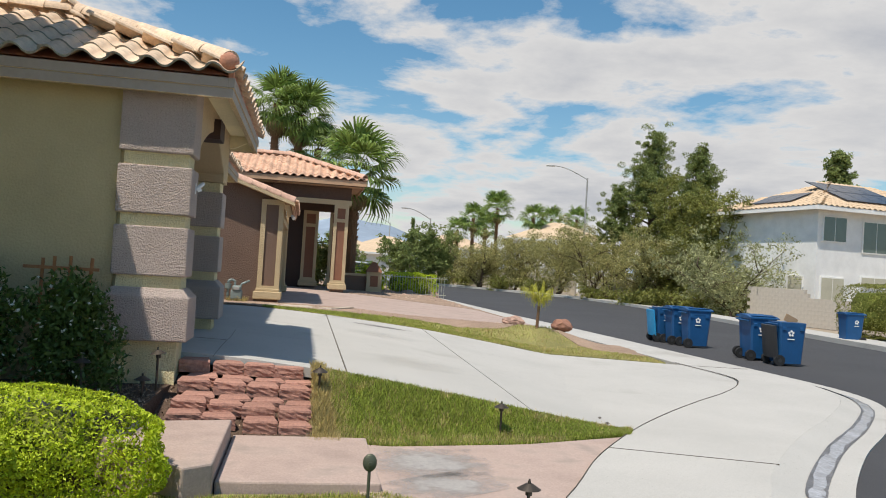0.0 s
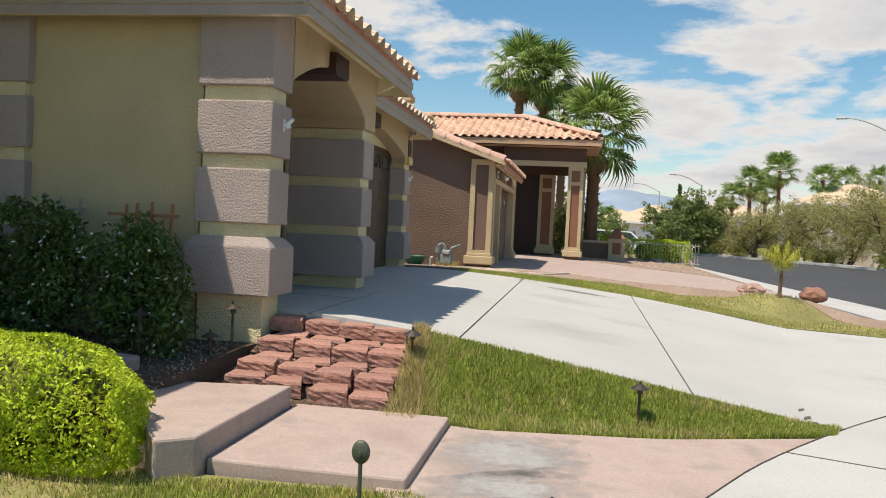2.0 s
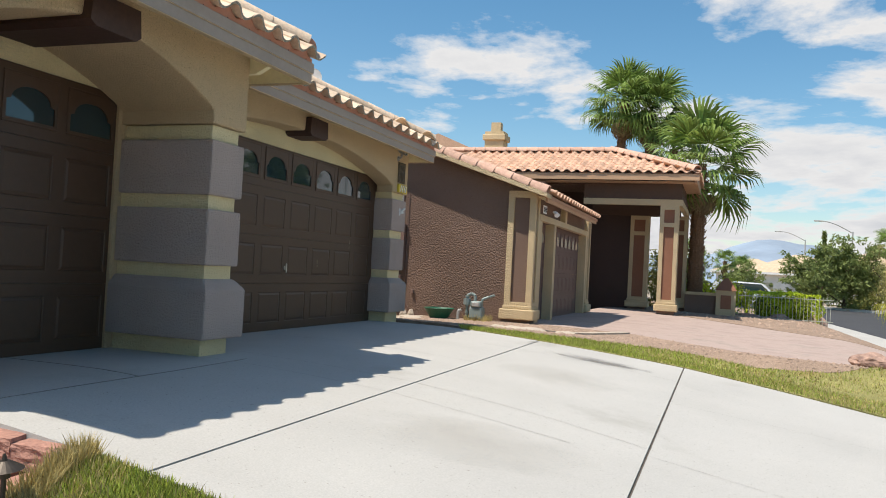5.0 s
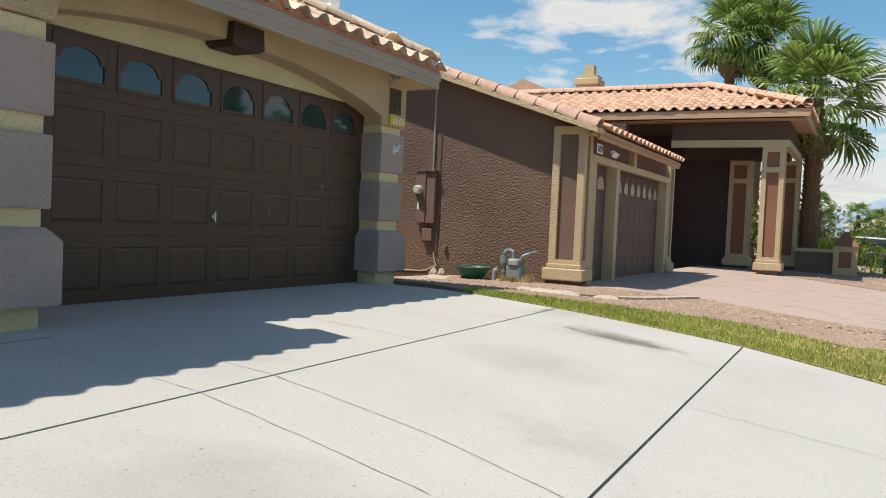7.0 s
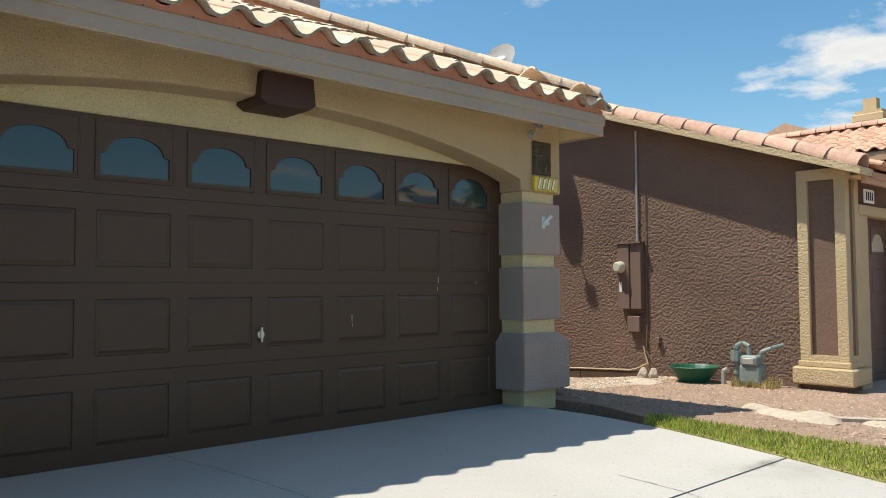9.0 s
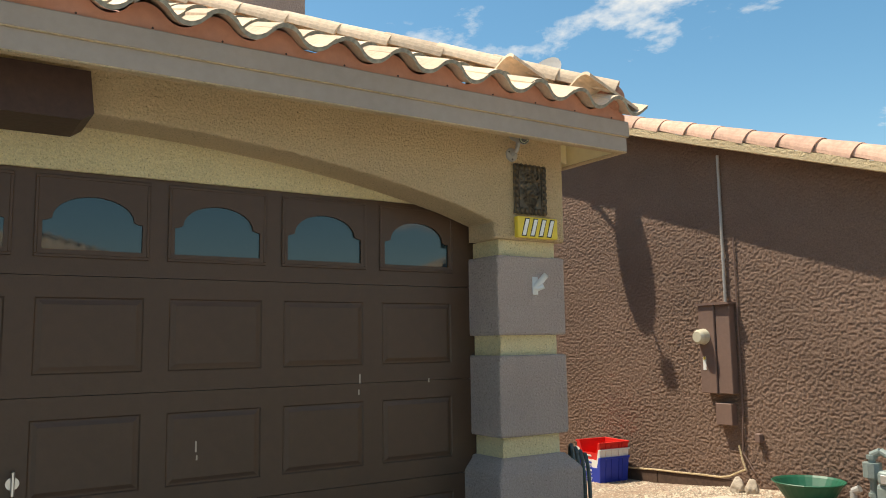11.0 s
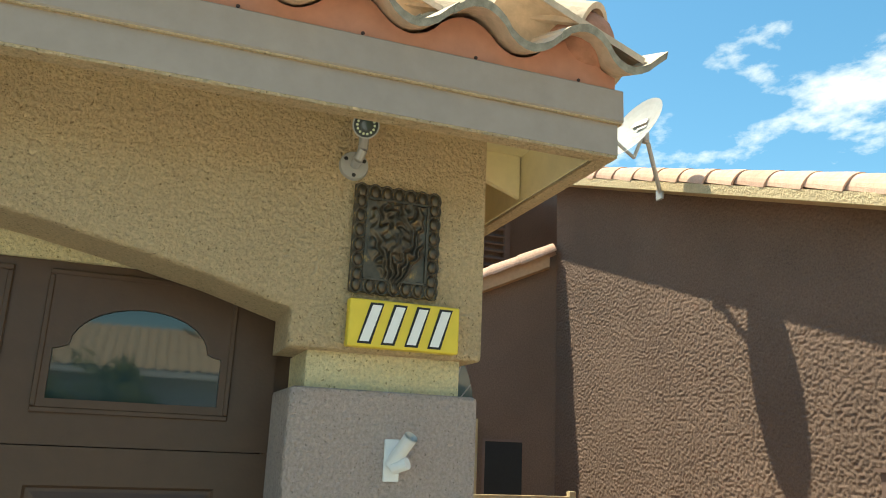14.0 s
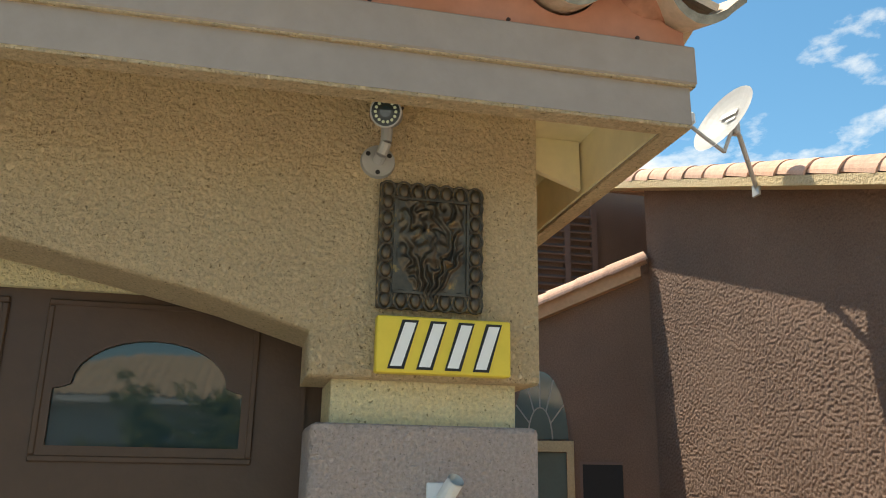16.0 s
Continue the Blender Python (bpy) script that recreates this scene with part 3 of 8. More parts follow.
def arch_wall(name, x0, x1, y0, y1, oy0, oy1, spring, crown, top, bend=2.1, mat="tan", parent=house, arc=None):
    """A wall over a door with a flat arch, in plan from y0 to y1, the opening from oy0 to oy1."""
    n = 22
    bm = bmesh.new()
    rows = []
    mid, half = arc or ((oy0 + oy1) / 2, (oy1 - oy0) / 2)

    def under(y):
        t = min(1.0, abs(y - mid) / half)
        return spring + (crown - spring) * (1 - t ** bend)

    poly = [(y0, top), (y1, top), (y1, 1.96), (oy1, 1.96), (oy1, spring - 0.01)]
    poly += [(lerp(oy1, oy0, i / n), under(lerp(oy1, oy0, i / n))) for i in range(1, n)]
    poly += [(oy0, spring - 0.01), (oy0, 1.96), (y0, 1.96)]
    yz_prism(bm, poly, x0, x1)
    rim = [e for e in bm.edges if all(abs(v.co.x - x1) < 1e-5 and v.co.z < top - 0.01 for v in e.verts)]
    bmesh.ops.bevel(bm, geom=rim, offset=0.016, segments=2, affect="EDGES", profile=0.5)
    return part(name, bm, mat, parent)


BANDS = [(0.0, 0.145, "foot"), (0.145, 0.66, "low"), (0.66, 0.78, "band"), (0.78, 1.26, "block"), (1.26, 1.38, "band"), (1.38, 1.86, "block"), (1.86, 1.96, "band")]
BANDS_NEAR = [(0.0, 0.145, "foot"), (0.145, 0.65, "low"), (0.65, 0.765, "band"), (0.765, 1.24, "block"), (1.24, 1.36, "band"), (1.36, 1.825, "block"), (1.825, 1.952, "band")]


def pilaster(x0, x1, y0, y1, top=None, base=0.0, sides=(1, 1, 1, 1), levels=BANDS_NEAR):
    """Stacked stucco blocks with recessed cream bands; sides say where (x0, x1, y0, y1) it stands free."""
    pil = new("pilaster")
    pil.parent = house
    pil.empty_display_size = 0.1
    tagged(pil, "taupe block pilaster with recessed cream bands")

    def grown(d):
        return x0 - d * sides[0], x1 + d * sides[1], y0 - d * sides[2], y1 + d * sides[3]

    bands = list(levels) + ([(1.952, top, "block")] if top else [])
    for z0, z1, kind in bands:
        if kind == "band":
            part("band", boxed(*grown(-0.045), z0, z1), "cream", pil)
        elif kind == "foot":
            part("foot", boxed(*grown(-0.045), min(base, z0 - 0.05), z1), "cream", pil)
        elif kind == "block":
            part("block", boxed(*grown(0.0), z0, z1, bevel=0.014, seg=2), "taupe", pil)
        else:
            bm = bmesh.new()
            d = 0.055
            a, b = grown(d), grown(-0.02)
            lo, hi = z1 - 0.085, z1
            ring = lambda g, z: [bm.verts.new(p) for p in ((g[0], g[2], z), (g[1], g[2], z), (g[1], g[3], z), (g[0], g[3], z))]
            r0, r1, r2 = ring(a, z0), ring(a, lo), ring(b, hi)
            bm.faces.new(r0[::-1])
            bm.faces.new(r2)
            for p, q in ((r0, r1), (r1, r2)):
                for i in range(4):
                    bm.faces.new((p[i], p[(i + 1) % 4], q[(i + 1) % 4], q[i]))
            bmesh.ops.recalc_face_normals(bm, faces=bm.faces)
            bmesh.ops.bevel(bm, geom=list(bm.edges), offset=0.013, segments=2, affect="EDGES", profile=0.5)
            part("block", bm, "taupe", pil)
    return pil


# pilasters: house corner by the next house, between the garages, outer corner of the single garage, and one along the side wall
pilaster(-0.36, 0.0, -0.415, 0.115, sides=(0, 1, 1, 1), levels=BANDS)
pilaster(-0.27, 0.69, -5.80, -5.335, sides=(0, 1, 1, 1))
pilaster(-0.0, 0.69, -8.72, -8.265, top=2.70, base=-0.45, sides=(1, 1, 1, 1))
pilaster(-2.40, -1.66, -8.72, -8.45, top=2.70, base=-0.45, sides=(1, 1, 1, 0))

# walls
arch_wall("wall", -0.27, -0.002, -5.33, 0.118, -5.26, -0.43, 2.07, 2.395, 2.70, 2.2, arc=(-2.965, 2.535))
arch_wall("wall", -0.27, 0.688, -8.262, -5.334, -8.262, -5.80, 2.08, 2.42, 2.70, 1.7)
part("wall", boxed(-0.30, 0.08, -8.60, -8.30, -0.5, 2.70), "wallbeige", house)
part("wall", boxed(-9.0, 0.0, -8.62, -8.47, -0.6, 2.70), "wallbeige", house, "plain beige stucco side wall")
part("wall", boxed(-9.0, -0.36, -0.08, 0.085, -0.4, 2.70), "tan", house)
part("wall", boxed(-0.36, -0.272, -5.84, -5.22, 0.0, 2.3), "tan", house)
# parts out of view: light stops, an added shading porch, the taller house body behind
# unseen boards, added to stop sunlight leaking through the door gaps
part("attic_floor", boxed(-9.0, -0.36, -8.47, -0.08, 2.705, 2.74), "corbel", house)
part("garage_back", boxed(-0.50, -0.46, -8.47, -0.08, -0.3, 2.70), "corbel", house)
# unseen wall and roof, added to block sky and cast the side wall's shadow
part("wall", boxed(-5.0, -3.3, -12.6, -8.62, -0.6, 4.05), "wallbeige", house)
part("porch_roof", boxed(-5.2, -0.80, -11.8, -7.6, 4.05, 4.24), "fascia", house)
part("wall", boxed(-9.0, -6.2, -8.47, -0.08, 2.7, 4.6), "tan", house)
# boards closing the sides of the door openings
for a, b in ((-0.43, -0.33), (-5.36, -5.26), (-5.86, -5.78), (-8.30, -8.24)):
    part("jamb", boxed(-0.345, -0.313, a, b, 0.0, 2.3), "door", house)
# square stucco stack over the roof
part("chimney_shaft", boxed(-4.7, -4.0, -0.85, 0.05, 3.2, 5.9), "taupe", house)
part("stack_cap", boxed(-4.82, -3.88, -0.97, 0.17, 5.9, 6.05, bevel=0.02), "taupe", house)
# cream header boards over the doors
part("header", boxed(-0.33, -0.275, -5.30, -0.40, 2.178, 2.6), "cream", house)
part("header", boxed(-0.33, -0.275, -8.30, -5.79, 2.21, 2.6), "cream", house)
# beam ends over the doors
for cx, cy, cw in ((0.075, -2.90, 0.44), (0.765, -7.04, 0.48)):
    bm = yz_prism(bmesh.new(), [(cy - cw / 2 + 0.02, 2.56), (cy + cw / 2 - 0.02, 2.56), (cy + cw / 2, 2.37), (cy + cw / 2 - 0.05, 2.335), (cy - cw / 2 + 0.05, 2.335), (cy - cw / 2, 2.37)], cx - 0.34 - (0.6 if cy < -5 else 0.0), cx)
    part("beam_end", bm, "corbel", house, "dark brown timber beam end")


ROOF_A = -5.65


def eave(x, y0, y1, back, wave):
    """Two-step fascia along y at x and returning along both ends to back; over it the painted tile stop, cut to the tiles' waves."""
    for (a, b, c, d) in ((x - 0.05, x, y0, y1), (back, x - 0.05, y0, y0 + 0.05), (back, x - 0.05, y1 - 0.05, y1)):
        part("fascia", boxed(a, b, c, d, 2.511, 2.60), "fascia", house)
        # thin tan strip: ground bounce on the underside put into its colour
        part("fascia_edge", boxed(a + 0.001, b - 0.001, c + 0.001, d - 0.001, 2.503, 2.511), "tan", house)
    for (a, b, c, d) in ((x - 0.05, x + 0.014, y0 - 0.014, y1 + 0.014), (back, x - 0.05, y0 - 0.014, y0 + 0.05), (back, x - 0.05, y1 - 0.05, y1 + 0.014)):
        part("fascia_trim", boxed(a, b, c, d, 2.605, 2.70, bevel=0.004), "fascia", house)
        # lighter strip under the trim, again bounce light as colour
        part("trim_edge", boxed(a, b - 0.004, c + 0.004, d - 0.004, 2.6, 2.605), "tan", house)
    w0, pitch = wave
    n = int((y1 - y0) / 0.02)
    ys = [lerp(y0 + 0.004, y1 - 0.004, i / n) for i in range(n + 1)]
    poly = [(y, 2.742 + tile_wave((y - w0) / pitch % 1.0)) for y in ys]
    part("tile_stop", wavy_board(poly, 2.7, x - 0.05, x - 0.004), "redboard", house)
    for i in range(int((y1 - y0) / 0.305)):
        bm = bmesh.new()
        y = y1 - 0.12 - 0.305 * i
        cyl(bm, (x - 0.006, y, 2.712), (x - 0.001, y, 2.712), 0.005, n=8)
        part("screw", bm, "corbel", house)
    part("soffit", boxed(back, x - 0.05, y0 + 0.05, y1 - 0.05, 2.665, 2.685), "soffit", house)
    # painted inner faces of the end boards
    for c in (y0 + 0.05, y1 - 0.058):
        part("eave_lining", boxed(back, x - 0.058, c, c + 0.008, 2.512, 2.665), "soffit", house)
    part("eave_lining", boxed(x - 0.058, x - 0.05, y0 + 0.05, y1 - 0.05, 2.512, 2.665), "soffit", house)


def wavy_board(line, z0, x0, x1):
    """A board standing on z0 whose top follows a line of (y, z)."""
    bm = bmesh.new()
    rows = [[bm.verts.new((x, y, z)) for y, z in pts] for x, pts in ((x1, [(y, z0) for y, _ in line]), (x1, line), (x0, line), (x0, [(y, z0) for y, _ in line]))]
    for r0, r1 in zip(rows, rows[1:] + rows[:1]):
        for i in range(len(line) - 1):
            bm.faces.new((r0[i], r0[i + 1], r1[i + 1], r1[i]))
    for i in (0, len(line) - 1):
        bm.faces.new([r[i] for r in rows])
    bmesh.ops.recalc_face_normals(bm, faces=bm.faces)
    return bm


eave(0.335, -4.80, 0.365, -8.5, (ROOF_A, 0.305))
eave(1.03, -8.88, -4.83, -8.5, (-8.92, 0.2955))
# soffit brackets at the house corner
part("bracket", yz_prism(bmesh.new(), [(0.119, 2.664), (0.300, 2.664), (0.300, 2.520), (0.119, 2.585)], -0.17, -0.15), "soffit", house)
part("bracket", xz_prism(bmesh.new(), [(0.60, 2.66), (0.95, 2.66), (0.95, 2.59), (0.75, 2.49), (0.60, 2.49)], -5.33, -5.27), "soffit", house)


def hip_roof(x, y0, y1, z, depth, parent, tile, cap, name="roof", label="", courses=(9, 9, 9), slope=SLOPE, pitch=0.305, ends=(1, 1), lowest=True):
    """A hip roof with its front eave along y at x, rising towards -x; its ends hip in at y0 and y1."""
    roof = new(name)
    roof.parent = parent
    roof.empty_display_size = 0.1
    if label:
        tagged(roof, label)
    w = (y1 - y0) / 2
    d = min(w, depth)
    top = z + d * slope
    bm = bmesh.new()
    i_ = 0.06
    c = [bm.verts.new(p) for p in ((x - i_, y0 + i_, z), (x - i_, y1 - i_, z), (x - 2 * depth + i_, y1 - i_, z), (x - 2 * depth + i_, y0 + i_, z))]
    r0, r1 = bm.verts.new((x - d, y0 + d * ends[0], top)), bm.verts.new((x - d, y1 - d * ends[1], top))
    if (r1.co - r0.co).length < 0.05:
        r1.co.y += 0.03
    r2, r3 = bm.verts.new((x - 2 * depth + d, y1 - d * ends[1], top)), bm.verts.new((x - 2 * depth + d, y0 + d * ends[0], top))
    for f in ((c[0], c[1], r1, r0), (c[1], c[2], r2, r1), (c[2], c[3], r3, r2), (c[3], c[0], r0, r3), (r0, r1, r2, r3), (c[3], c[2], c[1], c[0])):
        bm.faces.new(f)
    bmesh.ops.recalc_face_normals(bm, faces=bm.faces)
    part("roof_deck", bm, "redboard", roof)
    up = Vector((-1, 0, slope)).normalized()
    k = 1 / math.sqrt(1 + slope * slope)
    lay_tiles(roof, tile, (x, y0, z), (0, 1, 0), up, (slope, 0, 1), y1 - y0, lambda u, v: ends[0] * v * k - 0.05 <= u <= (y1 - y0) - ends[1] * v * k + 0.05, courses[0], pitch)
    if courses[1]:
        lay_tiles(roof, tile, (x, y0, z), (-1, 0, 0), Vector((0, 1, slope)).normalized(), (0, -slope, 1), 2 * depth, lambda u, v: v * k - 0.05 <= u <= 2 * depth - v * k, courses[1], pitch)
    if courses[2]:
        lay_tiles(roof, tile, (x - 2 * depth - 0.085, y1, z), (1, 0, 0), Vector((0, -1, slope)).normalized(), (0, slope, 1), 2 * depth + 0.1, lambda u, v: v * k <= u <= 2 * depth - v * k + 0.0, courses[2], pitch)
    return roof, top, d


roof_a, top_a, d_a = hip_roof(0.375, ROOF_A, 0.37, 2.725, 3.0, house, TILE, CAP, label="clay S-tile hip roof over the double garage", courses=(6, 0, 4))
lay_caps(roof_a, CAP, (0.31, 0.30, 2.85), (-2.5, -2.51, 4.065))
roof_b, top_b, d_b = hip_roof(1.07, -8.92, -4.785, 2.725, 3.4, house, TILE, CAP, label="clay S-tile hip roof over the single garage", courses=(6, 8, 0), pitch=0.2955)
lay_caps(roof_b, CAP, (0.98, -8.84, 2.86), (-0.95, -6.9, 3.70))
lay_caps(roof_b, CAP, (0.98, -4.88, 2.86), (-0.95, -6.81, 3.70))
lay_caps(roof_b, CAP, (-0.95, -6.85, 3.71), (-5.0, -6.85, 3.71))

# rounded mortar closing the lowest cap of each hip
for mx, my, roof_ in ((0.31, 0.30, roof_a), (1.0, -8.86, roof_b), (1.0, -4.86, roof_b)):
    bm = bmesh.new()
    bmesh.ops.create_uvsphere(bm, u_segments=14, v_segments=9, radius=1, matrix=Matrix.Translation((mx - 0.03, my - 0.02 * (1 if my > -1 else 0), 2.85)) @ Matrix.Diagonal((0.10, 0.10, 0.10, 1)))
    part("mortar", bm, "mortar", roof_, smooth=True)


# ---- garage doors ----
def raised_panel(w, h, d=0.014, rim=0.035):
    """A pressed panel field standing off the leaf along +x, middle at the origin."""
    bm = bmesh.new()
    ring = lambda x, m: [bm.verts.new((x, sy * (w / 2 - m), sz * (h / 2 - m))) for sy, sz in ((-1, -1), (1, -1), (1, 1), (-1, 1))]
    rs = [ring(0.0, 0.0), ring(-0.007, 0.007), ring(-0.006, 0.016), ring(0.001, rim)]
    for a, b in zip(rs[:-1], rs[1:]):
        for i in range(4):
            bm.faces.new((a[i], a[(i + 1) % 4], b[(i + 1) % 4], b[i]))
    bm.faces.new(rs[-1])
    bmesh.ops.recalc_face_normals(bm, faces=bm.faces)
    return mesh_of("raised_panel", bm)


def arch_points(w, h, n=14, foot=0.52):
    """Outline of a window with an arched head and small shoulders, from the lower left round."""
    pts = [(-w / 2, 0.0), (w / 2, 0.0), (w / 2, h * foot), (w * 0.45, h * (foot + 0.02))]
    for i in range(n + 1):
        a = math.pi * i / n
        pts.append((math.cos(a) * w * 0.41, h * (foot + 0.05) + math.sin(a) * h * (0.95 - foot)))
    pts += [(-w * 0.45, h * (foot + 0.02)), (-w / 2, h * foot)]
    return pts


def glass_material():
    m = bpy.data.materials.new("dark_glass")
    m.use_nodes = True
    b = m.node_tree.nodes["Principled BSDF"]
    b.inputs["Base Color"].default_value = (0.015, 0.035, 0.042, 1)
    b.inputs["Roughness"].default_value = 0.03
    b.inputs["Specular IOR Level"].default_value = 0.8
    return m


M["glass"] = glass_material()
M["steel"] = material("bright_steel", (0.6, 0.6, 0.58), 0.3, 1.0, vary=0.05)
M["white"] = material("white_plastic", (0.75, 0.75, 0.73), 0.5, vary=0.04)
M["black"] = material("black_rubber", (0.02, 0.02, 0.02), 0.7, vary=0.1)


def garage_door(x, y0, cols, width, label, mat="door", bottom=0.0, height=2.24, pane="glass", group="garage doors"):
    """A sectional door: four sections of pressed panels, arched lights in the top one."""
    door = thing("garage_door", label, "garage door", group, at=(x, y0, bottom))
    pitch, rowh = width / cols, height / 4
    pw, ph = pitch * 0.80, rowh * 0.64
    panel = raised_panel(pw, ph)
    for r in range(4):
        # each section is a leaf with holes where the panels sit
        z0, z1 = r * rowh + 0.0015, (r + 1) * rowh - 0.0015
        bm = bmesh.new()
        box(bm, -0.05, -0.012, -0.08, width + 0.08, z0, z1)
        zc = (z0 + z1) / 2
        ys = [-0.08]
        for c in range(cols):
            ys += [c * pitch + (pitch - pw) / 2, c * pitch + (pitch + pw) / 2]
        ys.append(width + 0.08)
        for i in range(0, len(ys), 2):
            box(bm, -0.012, 0.0, ys[i], ys[i + 1], z0, z1)
        for c in range(cols):
            a = c * pitch + (pitch - pw) / 2
            box(bm, -0.012, 0.0, a, a + pw, z0, zc - ph / 2)
            box(bm, -0.012, 0.0, a, a + pw, zc + ph / 2, z1)
        section = part("section", bm, mat, door)
        for c in range(cols):
            yc = c * pitch + pitch / 2
            if r < 3:
                ob = part("raised_panel", panel, mat, section)
                ob.location = (0, yc, zc)
            else:
                bm = bmesh.new()
                pts = arch_points(pw - 0.036, ph - 0.10)
                vs = [bm.verts.new((-0.006, yc + u, zc - ph / 2 + 0.022 + v)) for u, v in pts]
                bm.faces.new(vs)
                bmesh.ops.recalc_face_normals(bm, faces=bm.faces)
                part("window_pane", bm, pane, section, "dark arched window pane" if pane == "glass" else "pale arched window pane")
                # frame plate round the light
                bm = bmesh.new()
                top = [(yc - pw / 2, zc - ph / 2), (yc + pw / 2, zc - ph / 2), (yc + pw / 2, zc + ph / 2), (yc - pw / 2, zc + ph / 2)]
                vo = [bm.verts.new((-0.004, u, v)) for u, v in top]
                vi = [bm.verts.new((-0.004, yc + u, zc - ph / 2 + 0.022 + v)) for u, v in pts]
                eo = [bm.edges.new((vo[i], vo[(i + 1) % 4])) for i in range(4)]
                ei = [bm.edges.new((vi[i], vi[(i + 1) % len(vi)])) for i in range(len(vi))]
                bmesh.ops.triangle_fill(bm, edges=eo + ei, use_beauty=True)
                r_ = bmesh.ops.extrude_face_region(bm, geom=list(bm.faces))
                for v in [g for g in r_["geom"] if isinstance(g, bmesh.types.BMVert)]:
                    v.co.x += 0.010
                bmesh.ops.recalc_face_normals(bm, faces=bm.faces)
                part("window_frame", bm, mat, section)
                # raised moulding round the frame
                bm = bmesh.new()
                for u0, u1, v0, v1 in ((-pw / 2 - 0.016, pw / 2 + 0.016, -ph / 2 - 0.016, -ph / 2), (-pw / 2 - 0.016, pw / 2 + 0.016, ph / 2, ph / 2 + 0.016),
                                       (-pw / 2 - 0.016, -pw / 2, -ph / 2, ph / 2), (pw / 2, pw / 2 + 0.016, -ph / 2, ph / 2)):
                    box(bm, 0.0, 0.009, yc + u0, yc + u1, zc + v0, zc + v1, bevel=0.003)
                part("moulding", bm, mat, section)
    return door


garage_door(-0.30, -5.317, 8, 4.824, "wide dark brown panelled garage door with arched lights")
garage_door(-0.30, -8.26, 4, 2.44, "narrow dark brown panelled garage door with arched lights")


# ---- the next house ----
# pale cream panes for the next house's garage doors
M["pale_pane"] = material("cream_window_pane", (0.55, 0.48, 0.36), 0.25, vary=0.08, spec=0.6)
nb = thing("house", "dark brown stucco house with sand-coloured columns and orange tile roof", "house")
NY = 3.80
xz = lambda poly, y0, y1: xz_prism(bmesh.new(), poly, y0, y1)
part("wall", xz([(-6.5, -0.5), (1.2, -0.5), (1.2, 2.42), (-6.5, 5.08)], NY + 0.02, NY + 0.2), "brown", nb)


def dash_coat(x0, x1, z0, top, pitch=0.0100):
    """Coarse thrown stucco on the wall face: flat-topped lumps with hollows between them."""
    nx, nz = int((x1 - x0) / pitch), int((max(top(x0), top(x1)) - z0) / pitch)
    verts, faces, index = [], [], {}
    for i in range(nx + 1):
        x = x0 + i * pitch
        for j in range(nz + 1):
            z = z0 + j * pitch
            if z > top(x):
                break
            a = noise.noise(Vector((x * 40, 3.0, z * 46)))
            b = noise.noise(Vector((x * 90, 9.0, z * 90)))
            c = noise.noise(Vector((x * 1.7, 5.0, z * 1.7)))
            h = 0.0095 * smooth(-0.45, 0.30, a + 0.45 * b + 0.2 * c) + 0.002 * b
            index[i, j] = len(verts)
            verts.append((x, NY + 0.006 - h, z))
    for i in range(nx):
        for j in range(nz):
            quad = [index.get(k) for k in ((i, j), (i + 1, j), (i + 1, j + 1), (i, j + 1))]
            if None not in quad:
                faces.append(quad)
    me = bpy.data.meshes.new("stucco_coat")
    me.from_pydata(verts, [], faces)
    me.materials.append(M["brown"])
    me.polygons.foreach_set("use_smooth", [True] * len(me.polygons))
    return me


part("stucco_coat", dash_coat(-6.48, 1.19, -0.45, lambda x: 2.42 - (x - 1.2) * 0.3455), None, nb, "rough dark brown stucco")
DIAG = Matrix.Translation((-6.5, NY, 0)) @ Matrix.Rotation(radians(-26.6), 4, "Z") @ Matrix.Translation((6.5, -NY, 0))
part("wall", yz_prism(bmesh.new(), [(0.1, -0.5), (NY + 0.2, -0.5), (NY + 0.2, 4.12), (0.1, 2.6)], -6.7, -6.5), "brown", nb).matrix_basis = DIAG
part("wall", boxed(-8.4, -8.1, -2.0, 9.0, -0.5, 5.6), "brown", nb)
# rake: barge board and a row of cap tiles down the wall top
part("barge_board", xz([(-7.6, 5.42), (1.50, 2.31), (1.50, 2.395), (-7.6, 5.505)], NY - 0.355, NY + 0.05), "nbtan", nb)
rake = new("rake_tiles")
rake.parent = nb
lay_caps(rake, CAP_NB, (1.47, NY - 0.205, 2.40), (-7.7, NY - 0.205, 5.535), step=0.38)
part("roof_deck", xz([(-7.7, 5.44), (1.50, 2.30), (1.50, 2.36), (-7.7, 5.50)], NY + 0.02, 9.72), "nbdeck", nb)
eave_tiles = new("roof")
eave_tiles.parent = nb
lay_tiles(eave_tiles, TILE_NB, (1.54, NY + 0.05, 2.385), (0, 1, 0), Vector((-1, 0, 0.340)).normalized(), (0.340, 0, 1), 5.75, lambda u, v: True, 4)
# low side roof behind
part("barge_board", yz_prism(bmesh.new(), [(3.72, 3.95), (0.1, 2.52), (0.1, 2.69), (3.72, 4.12)], -6.5, -6.36), "nbfascia", nb).matrix_basis = DIAG
rake2 = new("rake_tiles")
rake2.parent = nb
rake2.matrix_basis = DIAG
lay_caps(rake2, CAP_NB, (-6.42, 0.2, 2.69), (-6.42, 3.38, 3.95), step=0.38)


